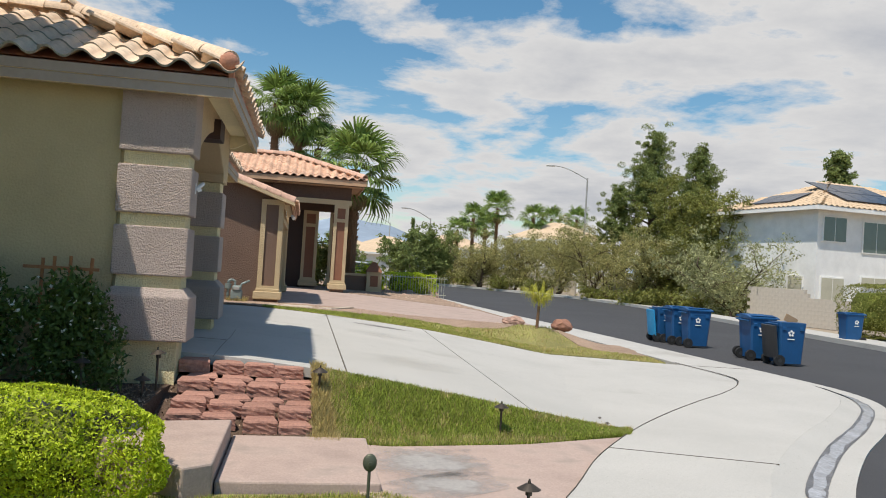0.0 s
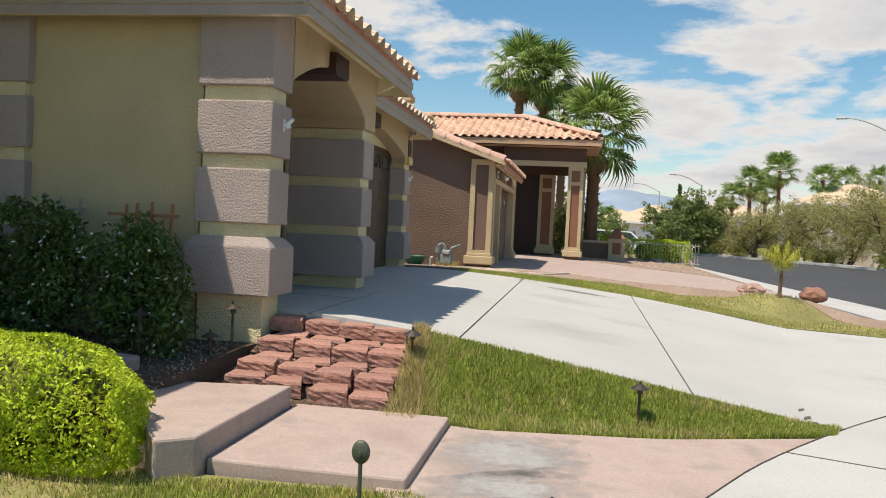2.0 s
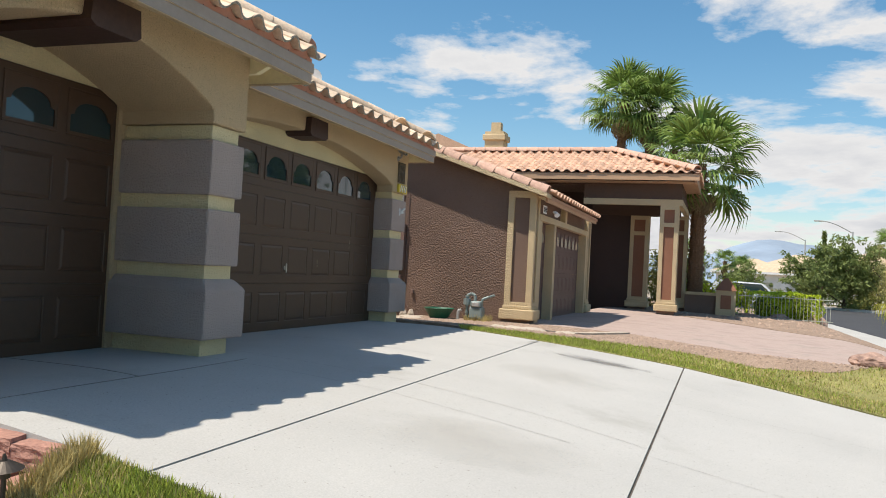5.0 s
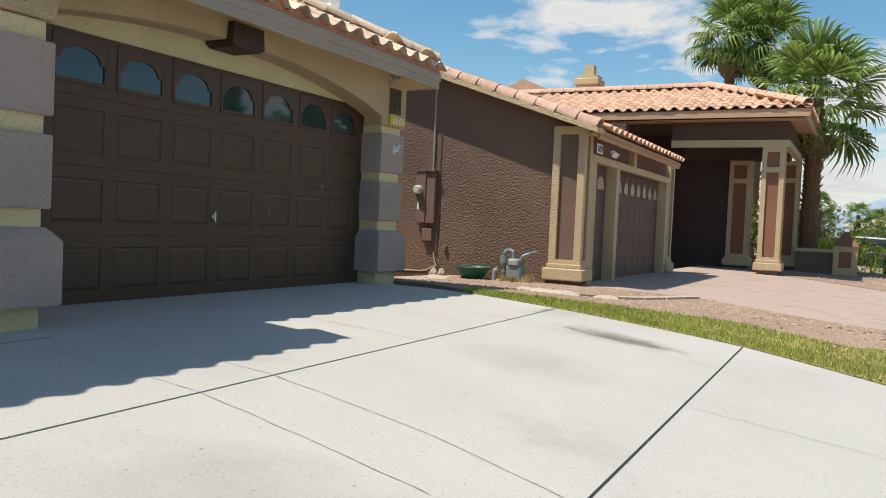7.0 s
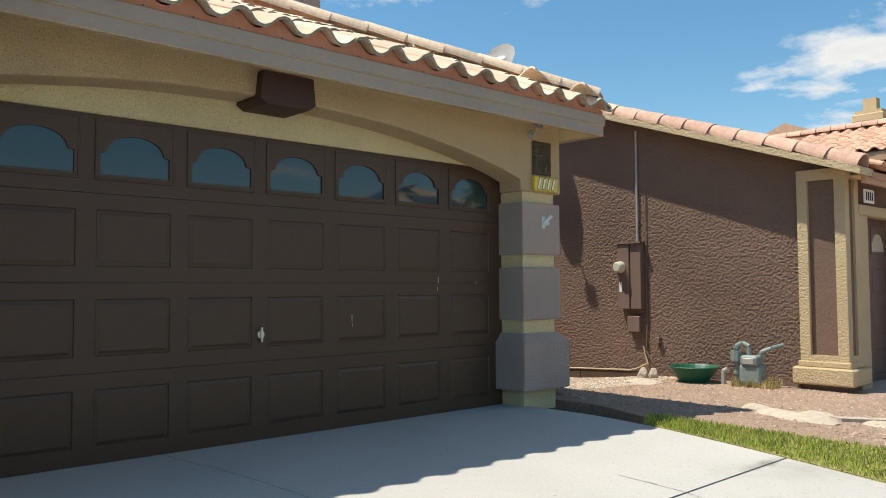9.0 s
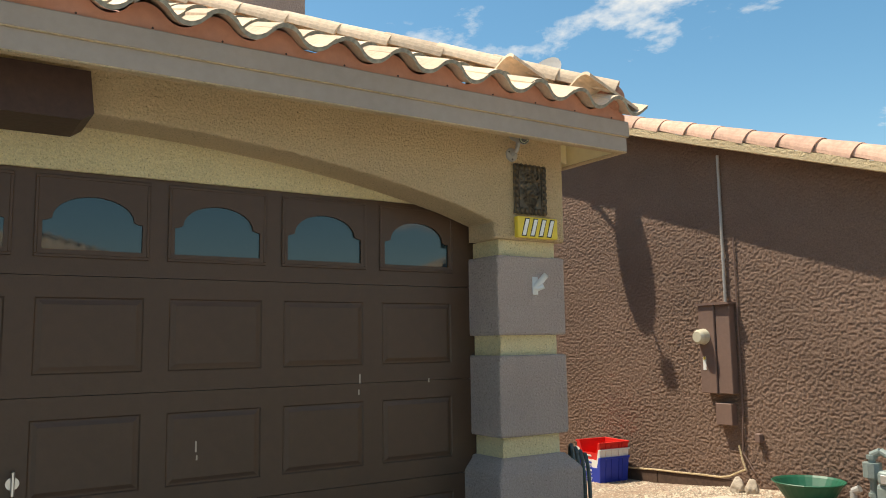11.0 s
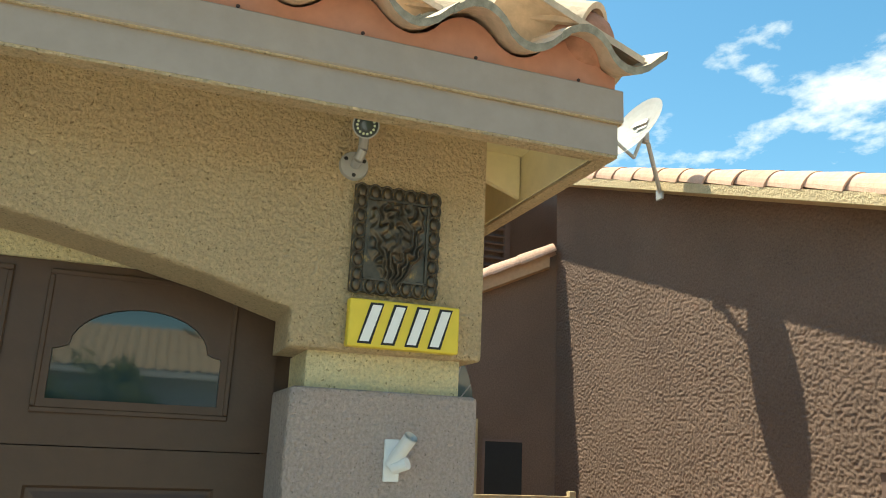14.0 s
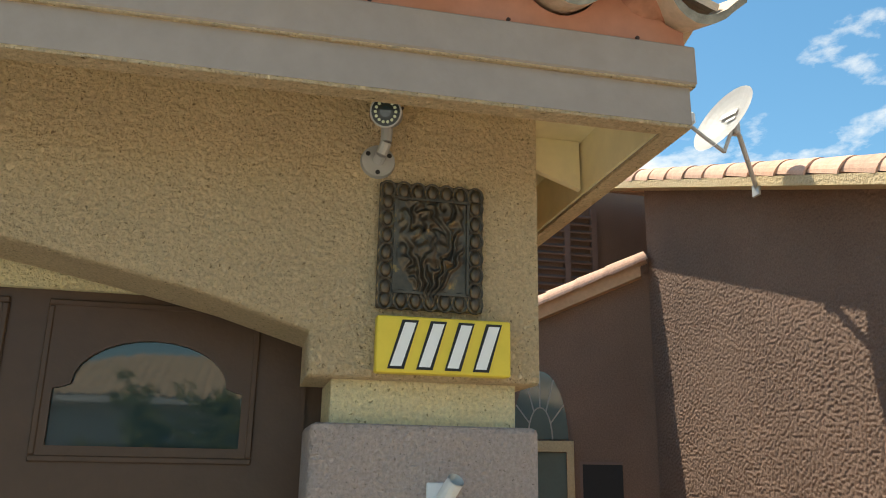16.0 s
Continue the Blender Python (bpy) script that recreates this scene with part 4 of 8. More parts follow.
def panel_column(x0, x1, y0, y1, z0, z1, faces="xy", split=None):
    """A square stucco column on a plinth, with sunk russet panels in a raised sand frame."""
    col = new("column")
    col.parent = nb
    col.empty_display_size = 0.1
    tagged(col, "sand stucco column with recessed brown panels")
    base = 0.30
    part("foot", boxed(x0 + 0.02, x1 - 0.02, y0 + 0.02, y1 - 0.02, z0 - 0.3, z0 + 0.05), "brown", col)
    bm = bmesh.new()
    d = 0.075
    box(bm, x0 - d, x1 + d, y0 - d, y1 + d, z0 + 0.05, z0 + base - 0.05, bevel=0.018)
    part("plinth", bm, "nbtan", col)
    part("plinth_top", boxed(x0 - d * 0.3, x1 + d * 0.3, y0 - d * 0.3, y1 + d * 0.3, z0 + base - 0.05, z0 + base + 0.02, bevel=0.012, seg=2), "nbtan", col)
    part("core", boxed(x0 + 0.05, x1 - 0.05, y0 + 0.05, y1 - 0.05, z0 + base, z1 - 0.01), "brown" if split is None else "nbred", col)
    w, zb, zt = 0.12, z0 + base + 0.02, z1
    if "y" in faces:
        levels = [zb, zb + 0.08] if split is None else [zb, zb + 0.06]
        part("stile", boxed(x0, x0 + w, y0, y0 + 0.06, zb, zt), "nbtan", col)
        part("stile", boxed(x1 - w, x1, y0, y0 + 0.06, zb, zt), "nbtan", col)
        part("rail", boxed(x0 + w, x1 - w, y0, y0 + 0.06, zt - 0.13, zt), "nbtan", col)
        part("rail", boxed(x0 + w, x1 - w, y0, y0 + 0.06, zb, zb + 0.07), "nbtan", col)
        if split:
            part("rail", boxed(x0 + w, x1 - w, y0, y0 + 0.06, split, split + 0.13), "nbtan", col)
    if "x" in faces:
        part("stile", boxed(x1 - 0.06, x1 + 0.001, y0 + 0.061, y0 + w, zb, zt), "nbtan", col)
        part("stile", boxed(x1 - 0.06, x1 + 0.001, y1 - w, y1, zb, zt), "nbtan", col)
        part("rail", boxed(x1 - 0.06, x1 + 0.001, y0 + w, y1 - w, zt - 0.13, zt), "nbtan", col)
        part("rail", boxed(x1 - 0.06, x1 + 0.001, y0 + w, y1 - w, zb, zb + 0.07), "nbtan", col)
        if split:
            part("rail", boxed(x1 - 0.06, x1 + 0.001, y0 + w, y1 - w, split, split + 0.13), "nbtan", col)
    return col


panel_column(0.68, 1.23, 3.72, 4.12, -0.12, 2.45)
panel_column(0.80, 1.23, 9.95, 10.45, -0.16, 2.40)
part("wall", boxed(0.80, 1.05, 4.12, 9.95, 2.30, 2.5), "brown", nb)
part("wall", boxed(0.80, 1.12, 4.12, 9.95, 1.92, 2.44), "brown", nb)
part("beam", boxed(1.12, 1.24, 4.12, 9.95, 1.92, 2.04), "nbtan", nb)
part("beam", boxed(1.12, 1.24, 6.7, 6.9, 2.04, 2.36), "nbtan", nb)
part("fascia", boxed(1.42, 1.47, 3.70, 9.74, 2.24, 2.385), "nbfascia", nb)
part("soffit", boxed(1.2, 1.42, 3.90, 9.74, 2.345, 2.365), "soffit", nb)
for a, b in ((4.12, 4.42), (5.62, 5.82), (9.72, 9.95)):
    part("jamb", boxed(0.95, 1.22, a, b, -0.2, 1.92), "nbtan", nb)
garage_door(1.02, 4.42, 2, 1.20, "narrow rosy brown garage door of the next house", mat="nbdoor", bottom=-0.16, height=2.08, pane="pale_pane")
garage_door(1.02, 5.82, 8, 3.90, "wide rosy brown garage door of the next house", mat="nbdoor", bottom=-0.16, height=2.08, pane="pale_pane")
# entrance portico
panel_column(2.82, 3.36, 13.2, 13.7, -0.12, 3.10, split=2.45)
panel_column(1.70, 2.30, 15.5, 16.0, -0.12, 2.95, split=2.3)
panel_column(2.80, 3.45, 17.2, 17.7, -0.12, 3.10, split=2.45)
# entrance wall in a near-black brown that stands in for deep shade
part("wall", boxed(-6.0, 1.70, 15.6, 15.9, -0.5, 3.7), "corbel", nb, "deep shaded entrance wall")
# same stucco as the side wall, with portico shade in its colour
part("wall", boxed(-6.0, -0.6, 12.6, 12.9, -0.5, 3.7), "brown_shaded", nb)
part("wall", boxed(-6.0, -0.6, 10.46, 12.6, -0.5, 3.4), "brown_shaded", nb)
part("beam", boxed(0.5, 3.45, 13.2, 13.35, 3.10, 3.28), "nbtan", nb)
part("frieze", boxed(0.5, 3.42, 13.25, 13.4, 3.28, 3.75), "brown_shaded", nb)
part("beam", boxed(0.4, 3.28, 15.55, 15.85, 2.95, 3.70), "brown_shaded", nb)
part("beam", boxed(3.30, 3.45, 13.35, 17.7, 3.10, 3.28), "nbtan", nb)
part("frieze", boxed(3.28, 3.42, 13.4, 17.7, 3.28, 3.75), "brown_shaded", nb)
part("ceiling_panel", boxed(-6.0, 3.28, 13.35, 17.7, 3.70, 3.75), "brown_shaded", nb)
part("fascia", boxed(3.79, 3.86, 12.82, 18.2, 3.72, 3.95), "nbfascia", nb)
part("soffit", boxed(-6.0, 3.79, 12.82, 18.2, 3.76, 3.78), "nbfascia", nb)
# portico hip roof and the main roof with its chimney
p_roof = new("roof")
p_roof.parent = nb
tagged(p_roof, "orange S-tile hip roof over the portico")
bm = bmesh.new()
ex0, ex1, ey0, ey1, ez, sl = -7.0, 3.90, 12.70, 18.3, 4.0, 0.36
d = (ey1 - ey0) / 2
vs = [bm.verts.new(p) for p in ((ex0, ey0, ez), (ex1, ey0, ez), (ex1, ey1, ez), (ex0, ey1, ez), (ex0, ey0 + d, ez + d * sl), (ex1 - d, ey0 + d, ez + d * sl))]
for f in ((0, 1, 5, 4), (1, 2, 5), (2, 3, 4, 5), (3, 0, 4), (3, 2, 1, 0)):
    bm.faces.new([vs[i] for i in f])
bmesh.ops.recalc_face_normals(bm, faces=bm.faces)
part("roof_deck", bm, "nbdeck", p_roof)
kk = 1 / math.sqrt(1 + sl * sl)
lay_tiles(p_roof, TILE_NB, (ex0 + 3.0, ey0, ez), (1, 0, 0), Vector((0, 1, sl)).normalized(), (0, -sl, 1), ex1 - ex0 - 3.0, lambda u, v: u <= ex1 - ex0 - 3.0 - v * kk + 0.05, 9)
lay_tiles(p_roof, TILE_NB, (ex1, ey0, ez), (0, 1, 0), Vector((-1, 0, sl)).normalized(), (sl, 0, 1), ey1 - ey0, lambda u, v: v * kk <= u <= ey1 - ey0 - v * kk, 5)
lay_caps(p_roof, CAP_NB, (ex1 - 0.05, ey0 + 0.05, ez + 0.1), (ex1 - d, ey0 + d, ez + d * sl + 0.08))
lay_caps(p_roof, CAP_NB, (ex1 - d, ey0 + d, ez + d * sl + 0.08), (ex0, ey0 + d, ez + d * sl + 0.08))
part("fascia", boxed(ex0, ex1 + 0.02, ey0 + 0.0, ey0 + 0.05, 3.80, 3.99), "nbfascia", nb)
chim = new("chimney")
chim.parent = nb
part("chimney_shaft", boxed(-7.2, -6.2, 27.4, 28.2, 4.0, 8.0), "nbtan", chim)
part("cap", boxed(-7.3, -6.1, 27.3, 28.3, 7.55, 7.85, bevel=0.03), "nbtan", chim)
part("flue", boxed(-6.95, -6.45, 27.6, 28.0, 8.0, 8.5), "nbtan", chim)
part("roof_ridge", xz([(-14, 5.0), (-3.0, 5.0), (-8.5, 7.3)], 24.0, 30.0), "tile_nb", nb)
# low garden wall with its capped pillar
part("garden_wall", boxed(3.46, 4.47, 16.95, 17.10, -0.4, 0.42), "brown", nb)
part("wall_cap", boxed(3.46, 4.47, 16.90, 17.15, 0.42, 0.52), "nbtan", nb)
pier = new("pier")
pier.parent = nb
part("pier_body", boxed(4.47, 5.10, 16.8, 17.4, -0.4, 0.62), "nbtan", pier)
part("pier_panel", boxed(4.62, 4.95, 16.79, 16.81, 0.0, 0.46), "nbred", pier)
bm = bmesh.new()
bmesh.ops.create_cone(bm, cap_ends=True, segments=4, radius1=0.50, radius2=0.10, depth=0.42, matrix=Matrix.Translation((4.785, 17.1, 0.83)) @ Matrix.Rotation(math.pi / 4, 4, "Z"))
part("pier_cap", bm, "nbred", pier)


# ---- plants ----
def leaf_material(name, colour, trans=0.25, rough=0.55, island=0.35):
    m = material(name, colour, rough, grain=8, vary=0.12, patch=1.5, patch_vary=0.15, island=island, spec=0.3)
    n, l = m.node_tree.nodes, m.node_tree.links
    b, out = n["Principled BSDF"], n["Material Output"]
    t, mx = n.new("ShaderNodeBsdfTranslucent"), n.new("ShaderNodeMixShader")
    src = b.inputs["Base Color"].links[0].from_socket
    l.new(src, t.inputs["Color"])
    mx.inputs[0].default_value = trans
    l.new(b.outputs[0], mx.inputs[1])
    l.new(t.outputs[0], mx.inputs[2])
    l.new(mx.outputs[0], out.inputs[0])
    return m


M["hedge_leaf"] = leaf_material("bright_hedge_leaf", (0.44, 0.53, 0.03))
M["jasmine_leaf"] = leaf_material("jasmine_leaf", (0.085, 0.135, 0.03), rough=0.45)
M["petal"] = material("white_petal", (0.72, 0.72, 0.64), 0.7, vary=0.05)
M["pine_leaf"] = leaf_material("pine_needle", (0.22, 0.265, 0.085), 0.4)
M["olive_leaf"] = leaf_material("olive_leaf", (0.24, 0.25, 0.065), 0.4)
M["mesquite_leaf"] = leaf_material("dusty_mesquite_leaf", (0.37, 0.345, 0.135), 0.4)
M["flower_leaf"] = leaf_material("pale_oleander_leaf", (0.34, 0.35, 0.17), 0.35)
M["palm_leaf"] = leaf_material("palm_frond", (0.22, 0.31, 0.08), 0.40, rough=0.42, island=0.55)
M["young_leaf"] = leaf_material("yellow_frond", (0.45, 0.44, 0.07), 0.3)
M["straw_leaf"] = leaf_material("dead_frond", (0.26, 0.19, 0.10), 0.1)
M["grass"] = leaf_material("grass_blade", (0.37, 0.43, 0.09), 0.5, island=0.6)
M["straw"] = leaf_material("straw_blade", (0.52, 0.42, 0.18), 0.2, island=0.4)
M["bark"] = material("bark", (0.11, 0.075, 0.05), 0.95, grain=20, vary=0.3, bump=0.02, bump_scale=14)
M["palm_bark"] = material("palm_bark", (0.20, 0.115, 0.065), 0.95, grain=18, vary=0.35, bump=0.03, bump_scale=16)


def mesh_from(name, verts, faces, mat):
    me = bpy.data.meshes.new(name)
    me.from_pydata(verts.tolist() if isinstance(verts, np.ndarray) else verts, [], faces.tolist() if isinstance(faces, np.ndarray) else faces)
    me.materials.append(M[mat])
    return me


def leaves(name, centres, size, mat, rng, long=1.6, up=0.0, out=None):
    """One small four-cornered leaf at each centre, turned at random; out pushes the faces outwards."""
    n = len(centres)
    a = rng.normal(size=(n, 3))
    a[:, 2] += up
    a /= np.linalg.norm(a, axis=1)[:, None]
    b = rng.normal(size=(n, 3))
    if out is not None:
        b = np.cross(a, out + 0.5 * b)
    else:
        b = np.cross(a, b)
    b /= np.linalg.norm(b, axis=1)[:, None] + 1e-9
    s = (size * rng.uniform(0.6, 1.3, n))[:, None]
    c = np.asarray(centres)
    v = np.stack([c - a * s * long, c - b * s * 0.5, c + a * s * long, c + b * s * 0.5], 1).reshape(-1, 3)
    f = np.arange(4 * n).reshape(n, 4)
    return mesh_from(name, v, f, mat)


def limb(bm, a, b, r0, r1, bend, rng, n=4):
    pts = [Vector(lerp(Vector(a), Vector(b), i / n)) + Vector(rng.normal(size=3)) * (bend if 0 < i < n else 0) for i in range(n + 1)]
    for i in range(n):
        cyl(bm, pts[i], pts[i + 1], lerp(r0, r1, i / n), lerp(r0, r1, (i + 1) / n), 7)
    return pts


def tree(name, at, height, spread, trunk, kind, seed, label, leaf_mat, count, size, lean=0.3, stems=1, low=0.3, droop=0.0, shape="round"):
    """A tapered trunk with limbs and a crown of clumped leaves, open between the clumps."""
    rng = np.random.default_rng(seed)
    t = thing(name, label, "tree", at=at)
    tips = []
    for s in range(stems):
        bm = bmesh.new()
        base = Vector((rng.normal() * 0.12 * (stems - 1), rng.normal() * 0.12 * (stems - 1), -0.1))
        head = Vector((rng.normal() * lean * (1 + 0.6 * (stems - 1)), rng.normal() * lean * (1 + 0.6 * (stems - 1)), height * (0.93 if shape == "cone" else 0.62)))
        pts = limb(bm, base, head, trunk, trunk * 0.25, 0.05 * height / 4, rng, 6)
        for k in range(58 if shape == "cone" else 10):
            f = rng.uniform(low, 1.0)
            p = pts[0].lerp(pts[-1], f)
            ang = rng.uniform(0, 2 * math.pi)
            reach = spread * (rng.uniform(0.45, 1.0) * (min(1.0, (1.08 - f) * 1.7) if shape == "cone" else 1.0))
            rise = height * (rng.uniform(0.0, 0.10) if shape == "cone" else rng.uniform(0.05, 0.36))
            q = p + Vector((math.cos(ang) * reach, math.sin(ang) * reach, rise - droop * reach))
            q.z = min(q.z, height)
            limb(bm, p, q, trunk * 0.35, trunk * 0.06, 0.04 * reach, rng, 3)
            tips += [q, p.lerp(q, 0.7), p.lerp(q, 0.45)]
        tips.append(Vector(head) + Vector((0, 0, height * 0.03)))
        part("trunk", bm, "bark", t)
    per = max(20, count // len(tips))
    cs = []
    for q in tips:
        r = spread * rng.uniform(0.17, 0.34) * (0.52 if shape == "cone" else 1.0)
        sub = rng.normal(size=(5, 3)) * r * 0.75 + np.array(q)
        for j in range(5):
            d = rng.normal(size=(per // 5, 3))
            d /= np.linalg.norm(d, axis=1)[:, None]
            cs.append(sub[j] + d * (rng.uniform(0.15, 1.0, (per // 5, 1)) ** 0.6) * r * 0.62 * np.array([1, 1, 0.75]))
    c = np.concatenate(cs)
    c[:, 2] = np.clip(c[:, 2], height * low * 0.4, None)
    part("crown", leaves("crown", c, size, leaf_mat, rng, up=0.3), leaf_mat, t)
    return t


# fan palms
def fan_frond(n=24, length=0.95, seed=1, droop=0.35):
    """One fan leaf: a stalk and a fan of split blades that bend over at their tips, lying along +x."""
    rng = np.random.default_rng(seed)
    v, f = [], []
    st = 1.0
    w = 0.018
    v += [(0, -w, 0), (0, w, 0), (st, w * 0.6, 0.02), (st, -w * 0.6, 0.02)]
    f.append((0, 1, 2, 3))
    for i in range(n):
        a = radians(lerp(-105, 105, (i + 0.5) / n)) + rng.normal() * 0.03
        L = length * (0.72 + 0.28 * math.cos(a * 0.8)) * rng.uniform(0.9, 1.08)
        d, s = np.array([math.cos(a), math.sin(a), 0.0]), np.array([-math.sin(a), math.cos(a), 0.0])
        o = np.array([st, 0, 0.02])
        fold = 0.10 * (1 if i % 2 else -1) * 0.25
        p1 = o + d * L * 0.5 + np.array([0, 0, 0.06 - 0.10 * abs(math.sin(a)) + fold])
        p2 = o + d * L * 0.85 + np.array([0, 0, 0.02 - droop * 0.25])
        p3 = o + d * L * 1.02 + np.array([0, 0, -droop * 0.95 - rng.uniform(0, 0.15)])
        k = len(v)
        v += [tuple(o), tuple(p1 - s * 0.052), tuple(p1 + s * 0.052), tuple(p2 - s * 0.030), tuple(p2 + s * 0.030), tuple(p3)]
        f += [(k, k + 1, k + 2), (k + 1, k + 3, k + 4, k + 2), (k + 3, k + 5, k + 4)]
    return v, f


FRONDS = []
for sd in range(3):
    vv, ff = fan_frond(seed=sd, droop=0.22 + 0.14 * sd, length=0.95 + 0.08 * sd)
    FRONDS.append(mesh_from("frond", vv, ff, "palm_leaf"))
vv, ff = fan_frond(seed=9, droop=0.6, length=0.8)
DEAD = mesh_from("dead_frond", vv, ff, "straw_leaf")


def fan_palm(at, height, radius, seed, count=46, trunk=0.21, lean=(0, 0), dead=7, label="tall fan palm with a shaggy brown trunk and green crown"):
    rng = random.Random(seed)
    palm = thing("fan_palm", label, "palm tree", at=at)
    bm = bmesh.new()
    n = int(height / 0.14)
    top = Vector((lean[0], lean[1], height))
    for i in range(n):
        a, b = top * (i / n), top * ((i + 1) / n)
        r = trunk * lerp(1.12, 0.85, i / n)
        cyl(bm, a, b + Vector((0, 0, 0.02)), r * 0.88, r * 1.06, 12)
    for i in range(int(height * 34)):
        f = rng.random()
        ang = rng.uniform(0, 2 * math.pi)
        c = top * f + Vector((math.cos(ang), math.sin(ang), 0)) * trunk * 0.95
        o = Vector((math.cos(ang), math.sin(ang), 0))
        cyl(bm, c, c + o * 0.07 + Vector((0, 0, 0.10)), 0.03, 0.012, 4)
    part("trunk", bm, "palm_bark", palm)
    scale = radius / 1.95
    for i in range(count):
        f = (i + 0.5) / count
        el = radians(lerp(80, -42, f ** 0.9) + rng.uniform(-8, 8))
        az = i * 2.39996 + rng.uniform(-0.25, 0.25)
        ob = part("frond", FRONDS[i % 3], None, palm)
        ob.matrix_basis = Matrix.Translation(top + Vector((0, 0, 0.1 - 0.35 * f))) @ Matrix.Rotation(az, 4, "Z") @ Matrix.Rotation(-el, 4, "Y") @ Matrix.Rotation(rng.uniform(-0.5, 0.5), 4, "X") @ Matrix.Scale(scale * rng.uniform(0.88, 1.08), 4)
    for i in range(dead):
        ob = part("dead_frond", DEAD, None, palm, "dry straw-coloured frond" if i == 0 else "")
        ob.matrix_basis = Matrix.Translation(top + Vector((0, 0, -0.35))) @ Matrix.Rotation(i * 2.4, 4, "Z") @ Matrix.Rotation(radians(68 + rng.uniform(-8, 8)), 4, "Y") @ Matrix.Scale(scale * 0.75, 4)
    return palm


fan_palm((3.75, 17.55, -0.3), 5.25, 2.15, 3, 30, 0.25)
fan_palm((-0.2, 26.2, -0.2), 9.3, 2.0, 4, 32, 0.22, (0.1, 0))
fan_palm((0.95, 26.6, -0.2), 8.9, 2.0, 5, 32, 0.22, (0.2, 0.1))
fan_palm((2.2, 27.0, -0.2), 7.2, 1.8, 6, 28, 0.20)
# palms across the street
for k, (az, d, top, r) in enumerate(((13.7, 96, 9.0, 2.3), (12.0, 92, 7.4, 2.0), (10.9, 94, 6.0, 1.8), (16.3, 90, 7.7, 1.8), (17.6, 104, 8.6, 2.0), (19.4, 108, 9.0, 2.0), (12.9, 100, 7.0, 1.9))):
    a = radians(az)
    fan_palm((1.8 + d * math.sin(a), -16.66 + d * math.cos(a), -0.8), top + 0.3, r, 20 + k, 26, 0.2, dead=4, label="distant fan palm above the street trees")
# low palms and shrubs far down on the side of the next house
for k, (x, y, h, r) in enumerate(((4.6, 62.0, 3.6, 1.2), (6.1, 66.0, 3.2, 1.3), (2.0, 58.0, 4.2, 1.2))):
    fan_palm((x, y, -0.8), h, r, 50 + k, 22, 0.16, dead=2, label="distant short fan palm")


def at_bearing(az, d, z=-0.75):
    a = radians(az)
    return (1.8 + d * math.sin(a), -16.66 + d * math.cos(a), z)


# trees across the street
tree("pine_tree", at_bearing(24.3, 66), 14.4, 3.9, 0.24, "pine", 11, "tall dark green pine standing behind lower trees", "pine_leaf", 80000, 0.052, 0.25, 1, 0.26, shape="cone")
tree("pine_tree", at_bearing(27.6, 60), 11.4, 3.1, 0.2, "pine", 12, "slender green pine behind the street trees", "pine_leaf", 56000, 0.05, 0.2, 1, 0.25, shape="cone")
tree("pine_tree", at_bearing(22.0, 64), 8.8, 2.0, 0.18, "pine", 13, "young green pine beside a street lamp", "pine_leaf", 14000, 0.10, 0.2, 1, 0.2, shape="cone")
tree("pine_tree", at_bearing(36.2, 88), 15.6, 3.2, 0.25, "pine", 14, "distant pine top showing over a white house", "pine_leaf", 14000, 0.13, 0.3, 1, 0.55, shape="cone")
tree("street_tree", at_bearing(26.4, 55), 9.6, 2.6, 0.15, "olive", 15, "leaning olive-green street tree", "olive_leaf", 34000, 0.062, 0.5, 2, 0.16)
tree("street_tree", at_bearing(28.4, 52), 8.4, 2.7, 0.14, "olive", 16, "dense olive-green street tree", "olive_leaf", 34000, 0.062, 0.5, 2, 0.14)
tree("street_tree", at_bearing(24.2, 54), 5.0, 2.3, 0.13, "mesquite", 17, "dusty mesquite tree with dark crooked stems", "mesquite_leaf", 20000, 0.05, 0.6, 3, 0.2)
tree("street_tree", at_bearing(20.6, 60), 6.0, 2.9, 0.14, "mesquite", 18, "airy brownish mesquite tree beside the pavement", "mesquite_leaf", 20000, 0.052, 0.7, 3, 0.2)
tree("street_tree", at_bearing(18.0, 64), 5.8, 2.6, 0.14, "mesquite", 19, "airy brownish mesquite tree with several stems", "mesquite_leaf", 20000, 0.055, 0.7, 3, 0.2)
tree("street_tree", at_bearing(15.3, 67), 5.6, 2.6, 0.14, "mesquite", 20, "spreading dusty mesquite tree", "mesquite_leaf", 20000, 0.055, 0.7, 3, 0.2)
tree("street_tree", at_bearing(13.0, 70), 5.2, 2.5, 0.14, "mesquite", 21, "dusty mesquite tree at the bend of the street", "mesquite_leaf", 18000, 0.058, 0.7, 3, 0.2)
tree("street_tree", at_bearing(10.3, 80), 4.0, 2.0, 0.12, "mesquite", 22, "small dry mesquite tree down the street", "mesquite_leaf", 6000, 0.08, 0.5, 3, 0.2)
tree("street_tree", at_bearing(8.9, 74), 6.4, 2.6, 0.16, "olive", 23, "round dark green tree at the bend", "pine_leaf", 10000, 0.11, 0.5, 2, 0.12)
tree("street_tree", at_bearing(7.2, 82), 5.6, 2.2, 0.14, "olive", 24, "dark green tree down the street", "pine_leaf", 8000, 0.11, 0.5, 2, 0.12)
tree("cypress", at_bearing(7.65, 80), 6.6, 0.42, 0.09, "cypress", 25, "narrow dark green cypress at the bend", "pine_leaf", 3500, 0.09, 0.03, 1, 0.05, shape="cone")
